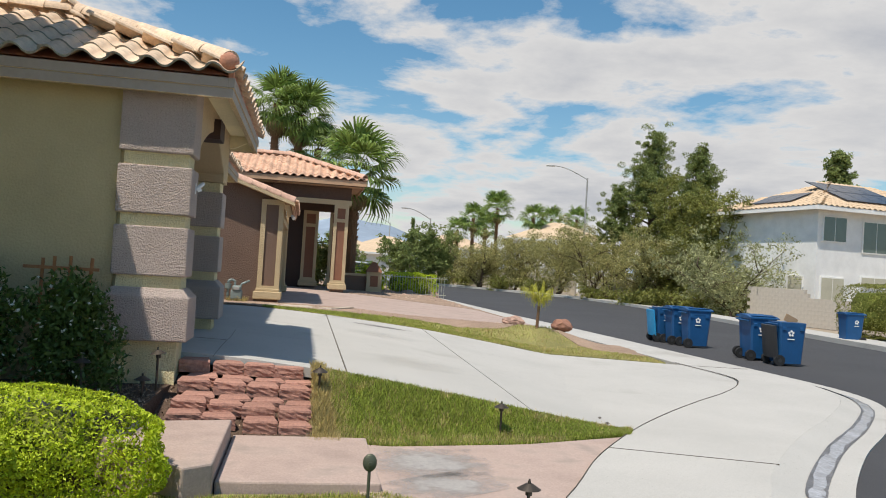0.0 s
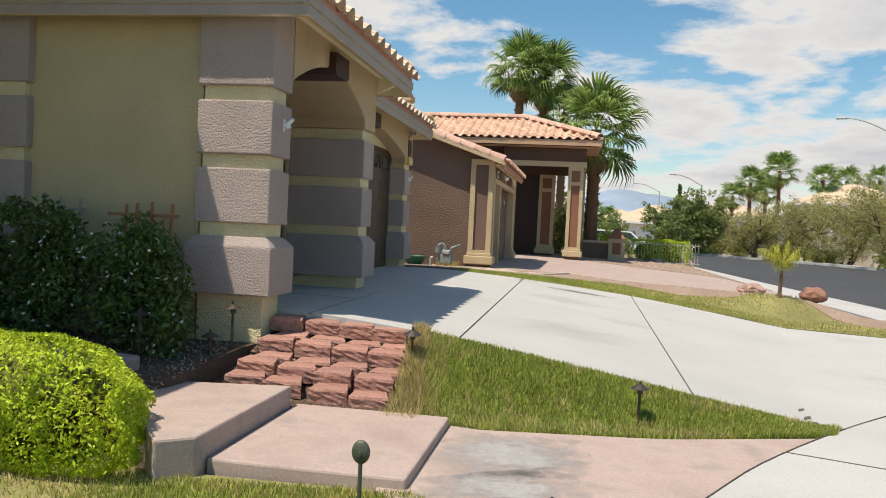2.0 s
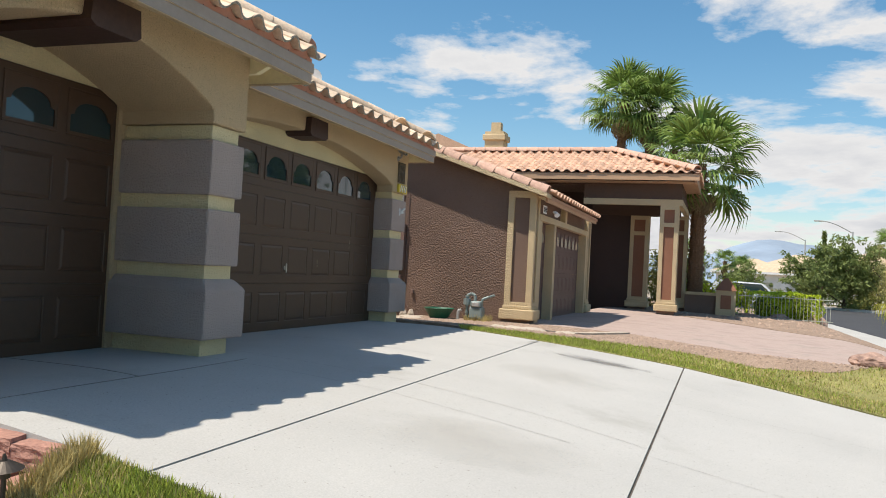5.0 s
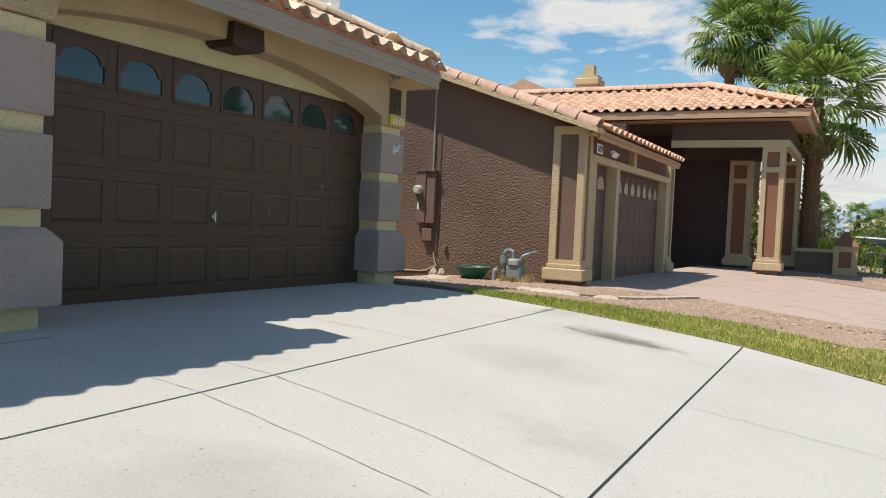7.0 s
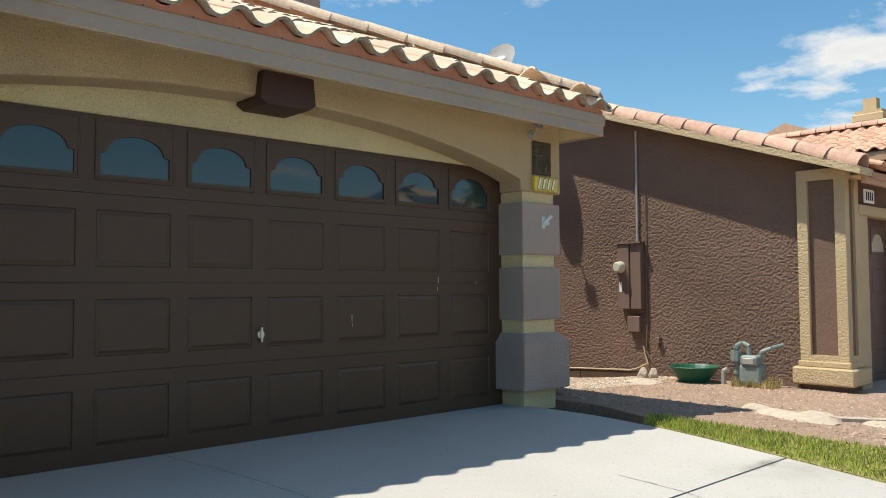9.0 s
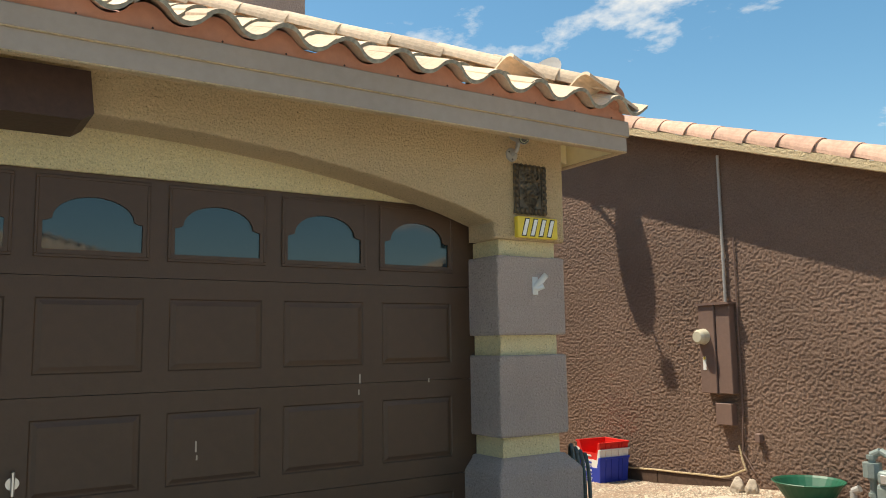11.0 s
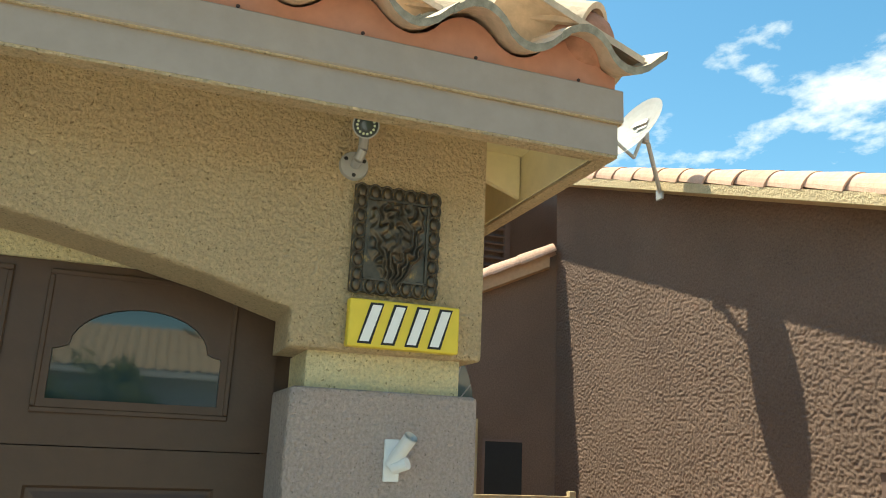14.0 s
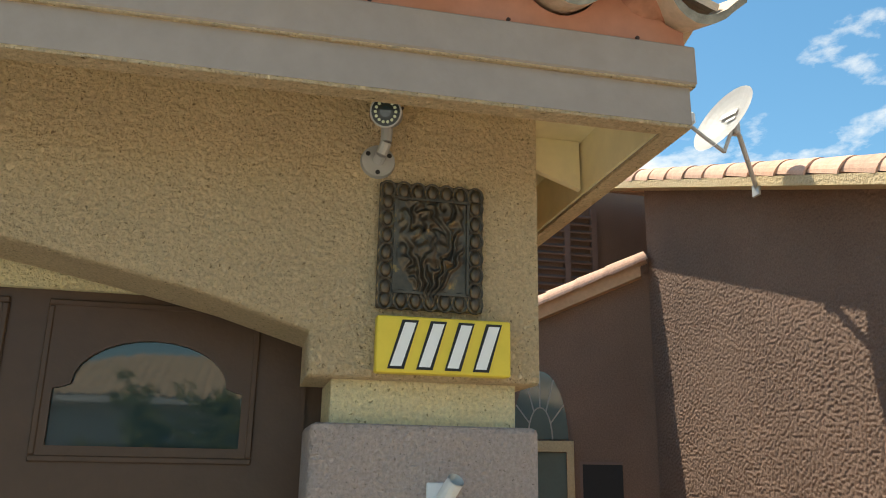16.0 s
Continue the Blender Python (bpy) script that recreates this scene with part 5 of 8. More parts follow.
tree("flowering_shrub", at_bearing(30.2, 47), 4.4, 2.3, 0.09, "shrub", 26, "pale flowering oleander shrub by a white house", "flower_leaf", 16000, 0.06, 0.6, 5, 0.08)
# shrubs in front of them
for k, (az, d, h, r) in enumerate(((25.3, 51, 1.2, 1.0), (23.4, 53, 1.1, 1.0), (27.2, 50, 1.5, 1.1), (29.2, 48, 1.4, 1.0), (21.6, 58, 1.0, 0.9), (16.8, 66, 1.5, 1.2), (14.2, 68, 1.4, 1.2), (11.6, 78, 1.6, 1.3), (9.6, 78, 1.4, 1.2))):
    tree("shrub", at_bearing(az, d), h, r, 0.05, "shrub", 60 + k, "low green shrub under the street trees", "olive_leaf", 2600, 0.07, 0.3, 4, 0.05)
tree("shrub", (4.4, 31.0, -0.5), 1.3, 0.8, 0.06, "shrub", 80, "round green shrub beside the fan palm", "olive_leaf", 4000, 0.06, 0.3, 4, 0.05)
tree("shrub", (4.6, 19.6, -0.4), 1.7, 0.6, 0.05, "shrub", 81, "bright green shrub against the palm trunk", "hedge_leaf", 3000, 0.05, 0.2, 4, 0.05)
tree("shrub", (2.3, 19.5, -0.4), 2.4, 0.9, 0.05, "shrub", 82, "dark green shrub seen through the portico", "olive_leaf", 3500, 0.06, 0.2, 4, 0.05)
tree("street_tree", (1.5, 66.0, -0.8), 4.8, 2.2, 0.13, "olive", 83, "distant round green tree", "pine_leaf", 6000, 0.11, 0.5, 2, 0.12)
tree("street_tree", (6.8, 60.0, -0.8), 3.6, 1.8, 0.12, "olive", 84, "distant low green tree", "pine_leaf", 5000, 0.10, 0.5, 2, 0.12)


def clipped_hedge(name, box_, mat, count, size, seed, label, bulge=0.12, rounding=0.28, shear=0.0):
    """A clipped shrub: a rounded body covered with small upright leaves; shear slants its ends in plan."""
    rng = np.random.default_rng(seed)
    x0, x1, y0, y1, z0, z1 = box_
    t = thing(name, label, "hedge")
    c, h = np.array([(x0 + x1) / 2, (y0 + y1) / 2, (z0 + z1) / 2]), np.array([(x1 - x0) / 2, (y1 - y0) / 2, (z1 - z0) / 2])

    def shaped(e):
        d = e / np.abs(e).max(axis=1)[:, None]
        return d * (1 - rounding) + e * rounding * 1.15

    def slanted(p):
        p[:, 0] -= shear * (p[:, 1] - c[1])
        return p

    e = rng.normal(size=(count, 3)) * h[None, ::-1] ** 0.0
    e[:, 0] *= 0.6
    e /= np.linalg.norm(e, axis=1)[:, None]
    p = shaped(e)
    lump = np.array([noise.noise(Vector(v * h) * 2.6) + 0.5 * noise.noise(Vector(v * h) * 7.0) for v in p])[:, None]
    depth = 1 + bulge * lump - rng.uniform(0, 0.10, (count, 1)) ** 1.5
    pts = slanted(c + p * h * depth)
    part("foliage", leaves("foliage", pts, size, mat, rng, long=1.3, up=0.5, out=e), mat, t)
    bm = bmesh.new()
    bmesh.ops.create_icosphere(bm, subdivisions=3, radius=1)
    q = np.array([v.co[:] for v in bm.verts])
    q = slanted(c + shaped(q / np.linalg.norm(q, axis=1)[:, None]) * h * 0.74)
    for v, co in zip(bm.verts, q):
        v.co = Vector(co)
    part("inner_body", bm, M["hedge_shade"], t)
    return t


# core darker than the leaves: shade between them put into its colour
M["hedge_shade"] = material("shaded_twigs", (0.11, 0.13, 0.02), 0.95, grain=20, vary=0.3)
clipped_hedge("hedge", (-2.8, 0.74, -11.42, -10.30, -0.66, 0.04), "hedge_leaf", 80000, 0.0135, 31, "bright yellow-green clipped hedge beside the pads", 0.10, 0.55, 0.95)
clipped_hedge("hedge", (5.5, 8.0, 19.7, 20.9, -0.5, 0.62), "hedge_leaf", 9000, 0.04, 32, "clipped green hedge before the next garden")
clipped_hedge("hedge", (at_bearing(39.6, 36)[0] - 2.0, at_bearing(39.6, 36)[0] + 2.2, at_bearing(39.6, 36)[1] - 0.8, at_bearing(39.6, 36)[1] + 0.8, -0.7, 1.35), "olive_leaf", 16000, 0.035, 33, "tall clipped green hedge across the street")

# jasmine on a wooden trellis
rng = np.random.default_rng(41)
jas = thing("jasmine_bush", "dark glossy jasmine bush dotted with white flowers", "bush")
pts = []
for k in range(80):
    u = rng.uniform(0, 1)
    cx = lerp(-2.5, 0.20, u)
    zt = 0.90 - 0.66 * smooth(0.84, 1.04, u) - 0.08 * smooth(0.3, 0.0, u)
    cz = rng.uniform(-0.22, zt - 0.1)
    cy = -9.02 - 0.34 * (1 - (cz + 0.3) / 1.5) - rng.uniform(0, 0.10)
    r = rng.uniform(0.13, 0.26)
    d = rng.normal(size=(230, 3))
    d /= np.linalg.norm(d, axis=1)[:, None]
    pts.append(np.array([cx, cy, cz]) + d * r * rng.uniform(0.5, 1.0, (230, 1)))
pts = np.concatenate(pts)
pts[:, 1] = np.minimum(pts[:, 1], -8.80)
pts[:, 2] = np.clip(pts[:, 2], -0.28, 0.95)
part("foliage", leaves("foliage", pts, 0.026, "jasmine_leaf", rng, 1.25, 0.2), "jasmine_leaf", jas)
sel = pts[rng.choice(len(pts), 420, replace=False)] + rng.normal(size=(420, 3)) * 0.012 + np.array([0, -0.03, 0.01])
part("blossom", leaves("blossom", np.repeat(sel, 3, 0), 0.017, "petal", rng, 1.2), "petal", jas, "small white star flowers")
M["stake"] = material("orange_stained_wood", (0.34, 0.15, 0.06), 0.8, grain=25, vary=0.2, bump=0.002, bump_scale=40)
M["stake_grey"] = material("weathered_wood", (0.30, 0.26, 0.22), 0.9, grain=25, vary=0.2)
tre = thing("trellis", "low trellis of stained wooden stakes against the wall", "trellis")
for k, (x, zt, mt) in enumerate(((-0.18, 0.90, "stake"), (-0.32, 0.91, "stake"), (-0.46, 0.90, "stake"), (-0.56, 0.88, "stake"), (-1.0, 0.91, "stake_grey"), (-1.2, 0.92, "stake_grey"), (-1.35, 0.95, "stake_grey"), (-1.6, 0.9, "stake_grey"))):
    bm = bmesh.new()
    cyl(bm, (x - 0.02, -8.84, -0.3), (x + (0.05 if k == 0 else 0.0), -8.84, zt), 0.016, n=6)
    part("stake", bm, mt, tre)
part("crossbar", boxed(-0.72, -0.06, -8.875, -8.855, 0.78, 0.81), "stake", tre)
part("crossbar", boxed(-1.85, -0.95, -8.875, -8.855, 0.80, 0.83), "stake_grey", tre)


# grass
def grass(name, count, poly_a, poly_b, height, mat, blade, seed, label, width=0.006, keep=None):
    rng = np.random.default_rng(seed)
    v, f = np.zeros((count * 3, 3)), np.arange(count * 3).reshape(count, 3)
    n = 0
    tries = 0
    while n < count and tries < count * 6:
        tries += 1
        a, b = along(poly_a, rng.random()), along(poly_b, rng.random())
        s = rng.random()
        u = rng.random()
        a, b = along(poly_a, u), along(poly_b, u)
        x, y = lerp(a[0], b[0], s), lerp(a[1], b[1], s)
        if keep is not None and not keep(x, y, rng.random()):
            continue
        z = height(x, y)
        ang = rng.random() * 6.283
        h = blade * (0.5 + rng.random())
        w = width * (0.6 + 0.8 * rng.random())
        lx, ly = (rng.random() - 0.5) * h * 1.1, (rng.random() - 0.5) * h * 1.1
        cx, cy = math.cos(ang) * w, math.sin(ang) * w
        v[3 * n:3 * n + 3] = ((x - cx, y - cy, z - 0.005), (x + cx, y + cy, z - 0.005), (x + lx, y + ly, z + h))
        n += 1
    me = mesh_from(name, v[:3 * n], f[:n], mat)
    ob = new(name, me)
    return tagged(ob, label, "grass", "", "stuff")


WEDGE = ([(1.98, -8.355), (3.2, -8.44), (4.4, -8.53), (5.40, -8.58)], [(2.02, -9.36), (2.7, -9.52), (4.0, -9.30), (5.30, -8.80)])
FRONT = ([(-1.2, -11.3), (1.2, -11.12), (2.5, -10.98), (3.2, -11.6)], [(-1.6, -14.2), (-0.2, -14.0), (1.3, -13.8), (2.9, -12.3)])
STRIP = ([(1.15, -0.29), (4.3, -0.46), (6.5, -1.1), (9.0, -1.95)], [(1.0, 0.05), (2.6, 0.35), (4.0, 0.42), (5.2, 0.25), (6.2, 0.45), (7.2, 1.0), (9.1, -0.9)])


def patch(x, y, f, o=0.0):
    return noise.noise(Vector((x * f, y * f, o)))


grass("lawn_grass", 72000, *WEDGE, wedge_z, "grass", 0.036, 51, "mown green grass of the lawn wedge", 0.0065, lambda x, y, r: patch(x, y, 4.0) > -0.30 or r < 0.45)
grass("dry_grass", 9000, *WEDGE, wedge_z, "straw", 0.055, 52, "dry straw tufts along the lawn edges", 0.004, lambda x, y, r: (x < 2.22 + 0.16 * r) or (y < -9.2 and r < 0.5) or r < 0.10 or (patch(x, y, 4.0) < -0.25 and r < 0.5))
grass("dry_grass", 5000, [(1.97, -8.37), (2.06, -8.36)], [(1.97, -9.62), (2.25, -9.62)], wedge_z, "straw", 0.085, 57, "tall straw tufts beside the block steps", 0.005)
grass("dry_grass", 900, [(0.0, 3.30), (0.5, 3.30)], [(0.0, 3.60), (0.5, 3.62)], strip_z, "straw", 0.10, 58, "dry weeds under the gas meter", 0.005)
grass("lawn_grass", 52000, *FRONT, flat(-0.64), "grass", 0.036, 53, "green grass of the front lawn", 0.005, lambda x, y, r: x + 0.4 * patch(x, y, 2.2, 4) > 0.75 or r < 0.16)
grass("dry_grass", 26000, *FRONT, flat(-0.64), "straw", 0.035, 54, "dry straw patches of the front lawn", 0.0045, lambda x, y, r: (x + 0.4 * patch(x, y, 2.2, 4) < 1.1 and patch(x, y, 1.6, 9) > -0.3) or y > -11.3 or r < 0.07)
grass("lawn_grass", 22000, *STRIP, strip_z, "grass", 0.032, 55, "green grass of the strip between driveways", 0.005, lambda x, y, r: r < 1 - 0.75 * smooth(3.0, 8.0, x))
grass("dry_grass", 8000, *STRIP, strip_z, "straw", 0.034, 56, "dry straw grass along the strip", 0.006, lambda x, y, r: r < smooth(3.0, 7.0, x) * 0.8 + 0.2)

# young yellow palm on the strip
yp = thing("young_palm", "young yellowing palm with arching feathery fronds", "palm tree", at=(7.10, 0.66, -0.22))
bm = bmesh.new()
cyl(bm, (0, 0, -0.1), (0.02, 0, 0.50), 0.040, 0.030, 9)
part("trunk", bm, "palm_bark", yp)
rr = random.Random(3)
for i in range(13):
    v, f = [], []
    az, out, L = i * 2.4, lerp(0.08, 0.50, i / 12) * rr.uniform(0.85, 1.15), rr.uniform(0.65, 0.95)
    fall = lerp(0.35, 1.05, i / 12)
    pts = [(out * (s / 14) ** 1.3, L * (s / 14) * (1 - fall * 0.62 * s / 14)) for s in range(15)]
    for s in range(14):
        (px, pz), (qx, qz) = pts[s], pts[s + 1]
        k = len(v)
        v += [(px, -0.006, pz), (px, 0.006, pz), (qx, 0.005, qz), (qx, -0.005, qz)]
        f.append((k, k + 1, k + 2, k + 3))
        if s < 3:
            continue
        for sg in (-1, 1):
            for q in range(2):
                w = 0.11 * math.sin(math.pi * min(1, s / 14 * 0.8 + 0.18)) * rr.uniform(0.7, 1.2)
                ax, az_ = lerp(px, qx, q / 2), lerp(pz, qz, q / 2)
                fw, dr = rr.uniform(0.02, 0.08), rr.uniform(0.10, 0.26)
                k = len(v)
                v += [(ax, 0, az_), (ax + 0.007, 0, az_), (ax + fw * 0.6 + 0.004, sg * w * 0.62, az_ - dr * 0.25), (ax + fw, sg * w, az_ - dr), (ax + fw * 0.6 - 0.004, sg * w * 0.6, az_ - dr * 0.25)]
                f += [(k, k + 1, k + 2, k + 4), (k + 4, k + 2, k + 3)]
    ob = part("frond", mesh_from("frond", v, f, "young_leaf"), None, yp)
    ob.matrix_basis = Matrix.Translation((0.02, 0, 0.48)) @ Matrix.Rotation(az, 4, "Z")


# ---- steps, lights and stones by the entrance walk ----
def rough_block(w, d, h, seed):
    """A split-face wall block: flat top with worn edges, broken front, narrower at the back."""
    rng = random.Random(seed)
    bm = bmesh.new()
    box(bm, -w / 2, w / 2, -d / 2, d / 2, -h, 0)
    bmesh.ops.subdivide_edges(bm, edges=list(bm.edges), cuts=5, use_grid_fill=True)
    for v in bm.verts:
        front, top = v.co.y < -d / 2 + 0.005, v.co.z > -0.005
        edge = abs(v.co.x) > w / 2 - 0.005 or abs(v.co.y) > d / 2 - 0.005
        v.co.x *= 1 - 0.22 * (v.co.y / d + 0.5)
        if top:
            v.co.z += rng.uniform(-0.001, 0.001) - (0.003 if edge else 0.0)
            v.co.y += (0.006 + rng.uniform(-0.005, 0.005)) if front else 0.0
        elif front:
            v.co += Vector((rng.uniform(-0.004, 0.004), rng.uniform(-0.009, 0.005), rng.uniform(-0.005, 0.005)))
        elif edge:
            v.co.x += rng.uniform(-0.003, 0.003)
    return mesh_of("step_block", bm)


BLOCKS = [rough_block(0.300, 0.20, 0.125, s) for s in range(6)]
for me_ in BLOCKS:
    me_.materials.append(M["brickred"])
steps = thing("block_steps", "stepped bank of weathered red split-face blocks", "steps")
rnd = random.Random(12)
# treads two blocks deep between a single top course and a single bottom course
STEP_X = ((0.80, 1.12, 1.43, 1.71), (0.90, 1.22, 1.54, 1.83), (0.85, 1.17, 1.49, 1.79), (0.92, 1.24, 1.55, 1.86), (0.87, 1.18, 1.48, 1.80), (0.85, 1.14, 1.51, 1.81))
for r, (y0, z0, fall) in enumerate(((-8.49, -0.050, 0.045), (-8.665, -0.170, 0.055), (-8.87, -0.183, 0.06), (-9.095, -0.285, 0.07), (-9.30, -0.300, 0.07), (-9.49, -0.372, 0.105))):
    for c, x in enumerate(STEP_X[r]):
        y = y0 + 0.10 + rnd.uniform(-0.012, 0.012) + c * 0.022
        z = z0 - (x - 0.85) * fall + rnd.uniform(-0.006, 0.006)
        ob = part("step_block", BLOCKS[(r * 4 + c) % 6], None, steps)
        ob.matrix_basis = pose(x, y, z, 2 + rnd.uniform(-1.5, 1.5), rnd.uniform(-1.0, 2.5), 7 + rnd.uniform(-6, 6))


def bank_z(x, y):
    return -0.20 - 0.34 * max(0.0, min(1.0, (-8.45 - y) / 1.1)) - 0.05 * (x - 0.5)


surface("bank", [(0.45, -8.28), (1.98, -8.34)], [(0.45, -9.75), (1.98, -9.6)], bank_z, "mulch", "leaf-strewn bank under the block steps", "soil", 10, 10, 0.5)
M["litter"] = material("leaf_litter", (0.30, 0.21, 0.15), 0.95, vary=0.25, island=0.5)
rng = np.random.default_rng(77)
lit = np.stack([rng.uniform(-2.2, 0.55, 2600), rng.uniform(-10.2, -8.8, 2600), np.zeros(2600)], 1)
lit[:, 2] = [-0.262 - 0.12 * smooth(-8.8, -10.5, y) for y in lit[:, 1]]
tagged(new("leaf_litter", leaves("leaf_litter", lit, 0.016, "litter", rng, 1.2)), "dry leaf litter and chips on the bed", "leaf litter", "", "stuff")
lit = np.stack([rng.uniform(2.0, 2.6, 500), rng.uniform(-9.65, -9.3, 500), np.full(500, -0.63)], 1)
lit = np.concatenate([lit, np.stack([rng.uniform(0.6, 1.95, 900), rng.uniform(-9.6, -8.6, 900), np.zeros(900)], 1)])
lit[500:, 2] = [bank_z(x, y) + 0.006 for x, y in lit[500:, :2]]
tagged(new("leaf_litter", leaves("leaf_litter", lit, 0.014, "litter", rng, 1.2)), "dry leaves where the lawn meets the walk", "leaf litter", "", "stuff")

M["lamp_metal"] = material("dark_bronze_metal", (0.075, 0.062, 0.05), 0.5, 0.6, grain=30, vary=0.2)
M["lamp_green"] = material("green_patina_metal", (0.10, 0.11, 0.075), 0.55, 0.4, grain=30, vary=0.2)


def path_light(x, y, z0, z1, mat="lamp_metal", tilt=(0, 0), style="hat", label="small dark mushroom path light on a stake"):
    t = thing("path_light", label, "garden light", "path lights", at=(x, y, z0), turn=0)
    h = z1 - z0
    bm = bmesh.new()
    cyl(bm, (0, 0, -0.1), (0, 0, h - 0.03), 0.011, n=8)
    part("stake", bm, mat, t)
    bm = bmesh.new()
    if style == "hat":
        bmesh.ops.create_cone(bm, cap_ends=True, segments=20, radius1=0.075, radius2=0.02, depth=0.035)
        cyl(bm, (0, 0, 0.012), (0, 0, 0.045), 0.012, 0.006, 8)
        cyl(bm, (0, 0, -0.055), (0, 0, -0.015), 0.022, n=10)
    else:
        bmesh.ops.create_uvsphere(bm, u_segments=16, v_segments=10, radius=0.05, matrix=Matrix.Diagonal((0.95, 0.5, 1.2, 1)))
        cyl(bm, (0, -0.02, 0), (0, -0.04, 0), 0.012, n=10)
    ob = part("shade", bm, mat, t, smooth=False)
    ob.matrix_basis = pose(0, 0, h - 0.01, tilt[0], tilt[1], 0)
    return t


path_light(3.84, -8.97, -0.62, -0.31)
path_light(3.27, -11.90, -0.64, -0.29)
path_light(2.32, -11.40, -0.64, -0.29, "lamp_green", (0, 0), "ball", "green path light with its round cap tipped over")
path_light(0.54, -9.02, -0.30, 0.09, tilt=(0, -6))
path_light(0.02, -9.55, -0.32, 0.06)
path_light(2.03, -8.86, -0.32, -0.04, tilt=(5, 0))
path_light(0.46, -9.25, -0.32, -0.12)


def boulder(x, y, z, sx, sy, sz, seed, mat, label, name="boulder", flats=((0.5, -0.6, 0.62, 0.78), (-0.7, -0.4, 0.6, 0.8), (0.2, 0.7, 0.7, 0.82), (0.85, 0.3, 0.4, 0.85)), wave=1.0):
    bm = bmesh.new()
    bmesh.ops.create_icosphere(bm, subdivisions=5 if sx > 0.4 else 4, radius=1)
    for v in bm.verts:
        n = v.co.normalized()
        k = 1 + wave * (0.22 * noise.noise(n * 1.3 + Vector((seed, 0, 0))) + 0.10 * noise.noise(n * 3.1 + Vector((0, seed, 0))))
        c = n * k
        for fx, fy, fz, dd in flats:
            f = Vector((fx, fy, fz)).normalized()
            q = c.dot(f)
            if q > dd:
                c -= f * (q - dd) * 0.93
        c += n * (0.03 * noise.noise(n * 5 + Vector((0, 0, seed))) + 0.018 * noise.noise(n * 13 + Vector((0, 0, seed))))
        v.co = Vector((c.x * sx, c.y * sy, c.z * sz)) + Vector((x, y, z))
    return single(name, bm, mat, label, "rock")


M["pinkrock"] = material("pink_granite", (0.37, 0.24, 0.185), 0.9, grain=9, vary=0.35, bump=0.03, bump_scale=11, patch=3, patch_vary=0.3, bump_detail=8, stain=(0.17, 0.105, 0.085), stain_scale=3.5, stain_at=0.56)
M["redrock"] = material("red_sandstone", (0.30, 0.15, 0.10), 0.9, grain=14, vary=0.25, bump=0.02, bump_scale=9, patch=3, patch_vary=0.2)
M["paleflag"] = material("pale_flagstone", (0.45, 0.38, 0.30), 0.9, grain=20, vary=0.15, bump=0.01, bump_scale=15)
boulder(1.68, -13.30, -0.66, 0.62, 0.50, 0.72, 2.0, "pinkrock", "large pinkish boulder on the front lawn", flats=((-0.78, -0.35, 0.52, 0.66), (0.62, -0.35, 0.62, 0.60), (0.1, 0.75, 0.6, 0.62), (-0.1, -0.85, 0.5, 0.66), (0.8, 0.4, 0.4, 0.7), (-0.25, 0.1, 0.95, 0.9)), wave=0.6)
boulder(7.80, 0.98, -0.16, 0.26, 0.18, 0.15, 5.0, "redrock", "dark red boulder beside the young palm")
boulder(6.75, 1.35, -0.14, 0.26, 0.18, 0.12, 7.0, "pinkrock", "flat pink boulder at the driveway edge")
for k, (x, y, s) in enumerate(((7.3, 20.4, 0.75), (6.6, 19.6, 0.5), (5.6, 18.6, 0.5), (6.2, 17.2, 0.35), (4.4, 14.6, 0.3), (5.0, 15.4, 0.35), (7.9, 21.2, 0.5))):
    boulder(x, y, -0.42, s, s * 0.7, s * 0.55, 10.0 + k, "pinkrock", "pink boulder in the stony front bed")
for k, (x, y, s) in enumerate(((1.55, 1.25, 0.22), (1.85, 1.1, 0.28), (1.2, 1.55, 0.16), (2.35, 1.5, 0.18), (1.75, 1.55, 0.2), (-0.95, 2.9, 0.25))):
    boulder(x, y, strip_z(x, y) + 0.005, s, s * 0.8, 0.045, 30.0 + k, "paleflag", "flat pale stone lying on the gravel", "flagstone")
# pale edging round the pink driveway
edge_line = [(1.95, 1.45), (2.35, 2.15), (2.75, 2.95), (3.08, 3.70)]
for a, b in zip(edge_line[:-1], edge_line[1:]):
    for s in range(2):
        p, q = Vector(a).lerp(Vector(b), s / 2), Vector(a).lerp(Vector(b), (s + 0.95) / 2)
        bm = bmesh.new()
        d = (q - p).normalized()
        nrm = Vector((-d.y, d.x))
        quad = [p - nrm * 0.075, q - nrm * 0.075, q + nrm * 0.075, p + nrm * 0.075]
        prism(bm, [(v.x, v.y) for v in quad], lambda u, v, w: (u, v, strip_z(u, v) - 0.05 + w * 0.08))
        single("edging_stone", bm, "paleflag", "pale concrete edging stone by the gravel", "edging", "edging stones")

# gravel, the loose stones of the bed
rng = np.random.default_rng(91)


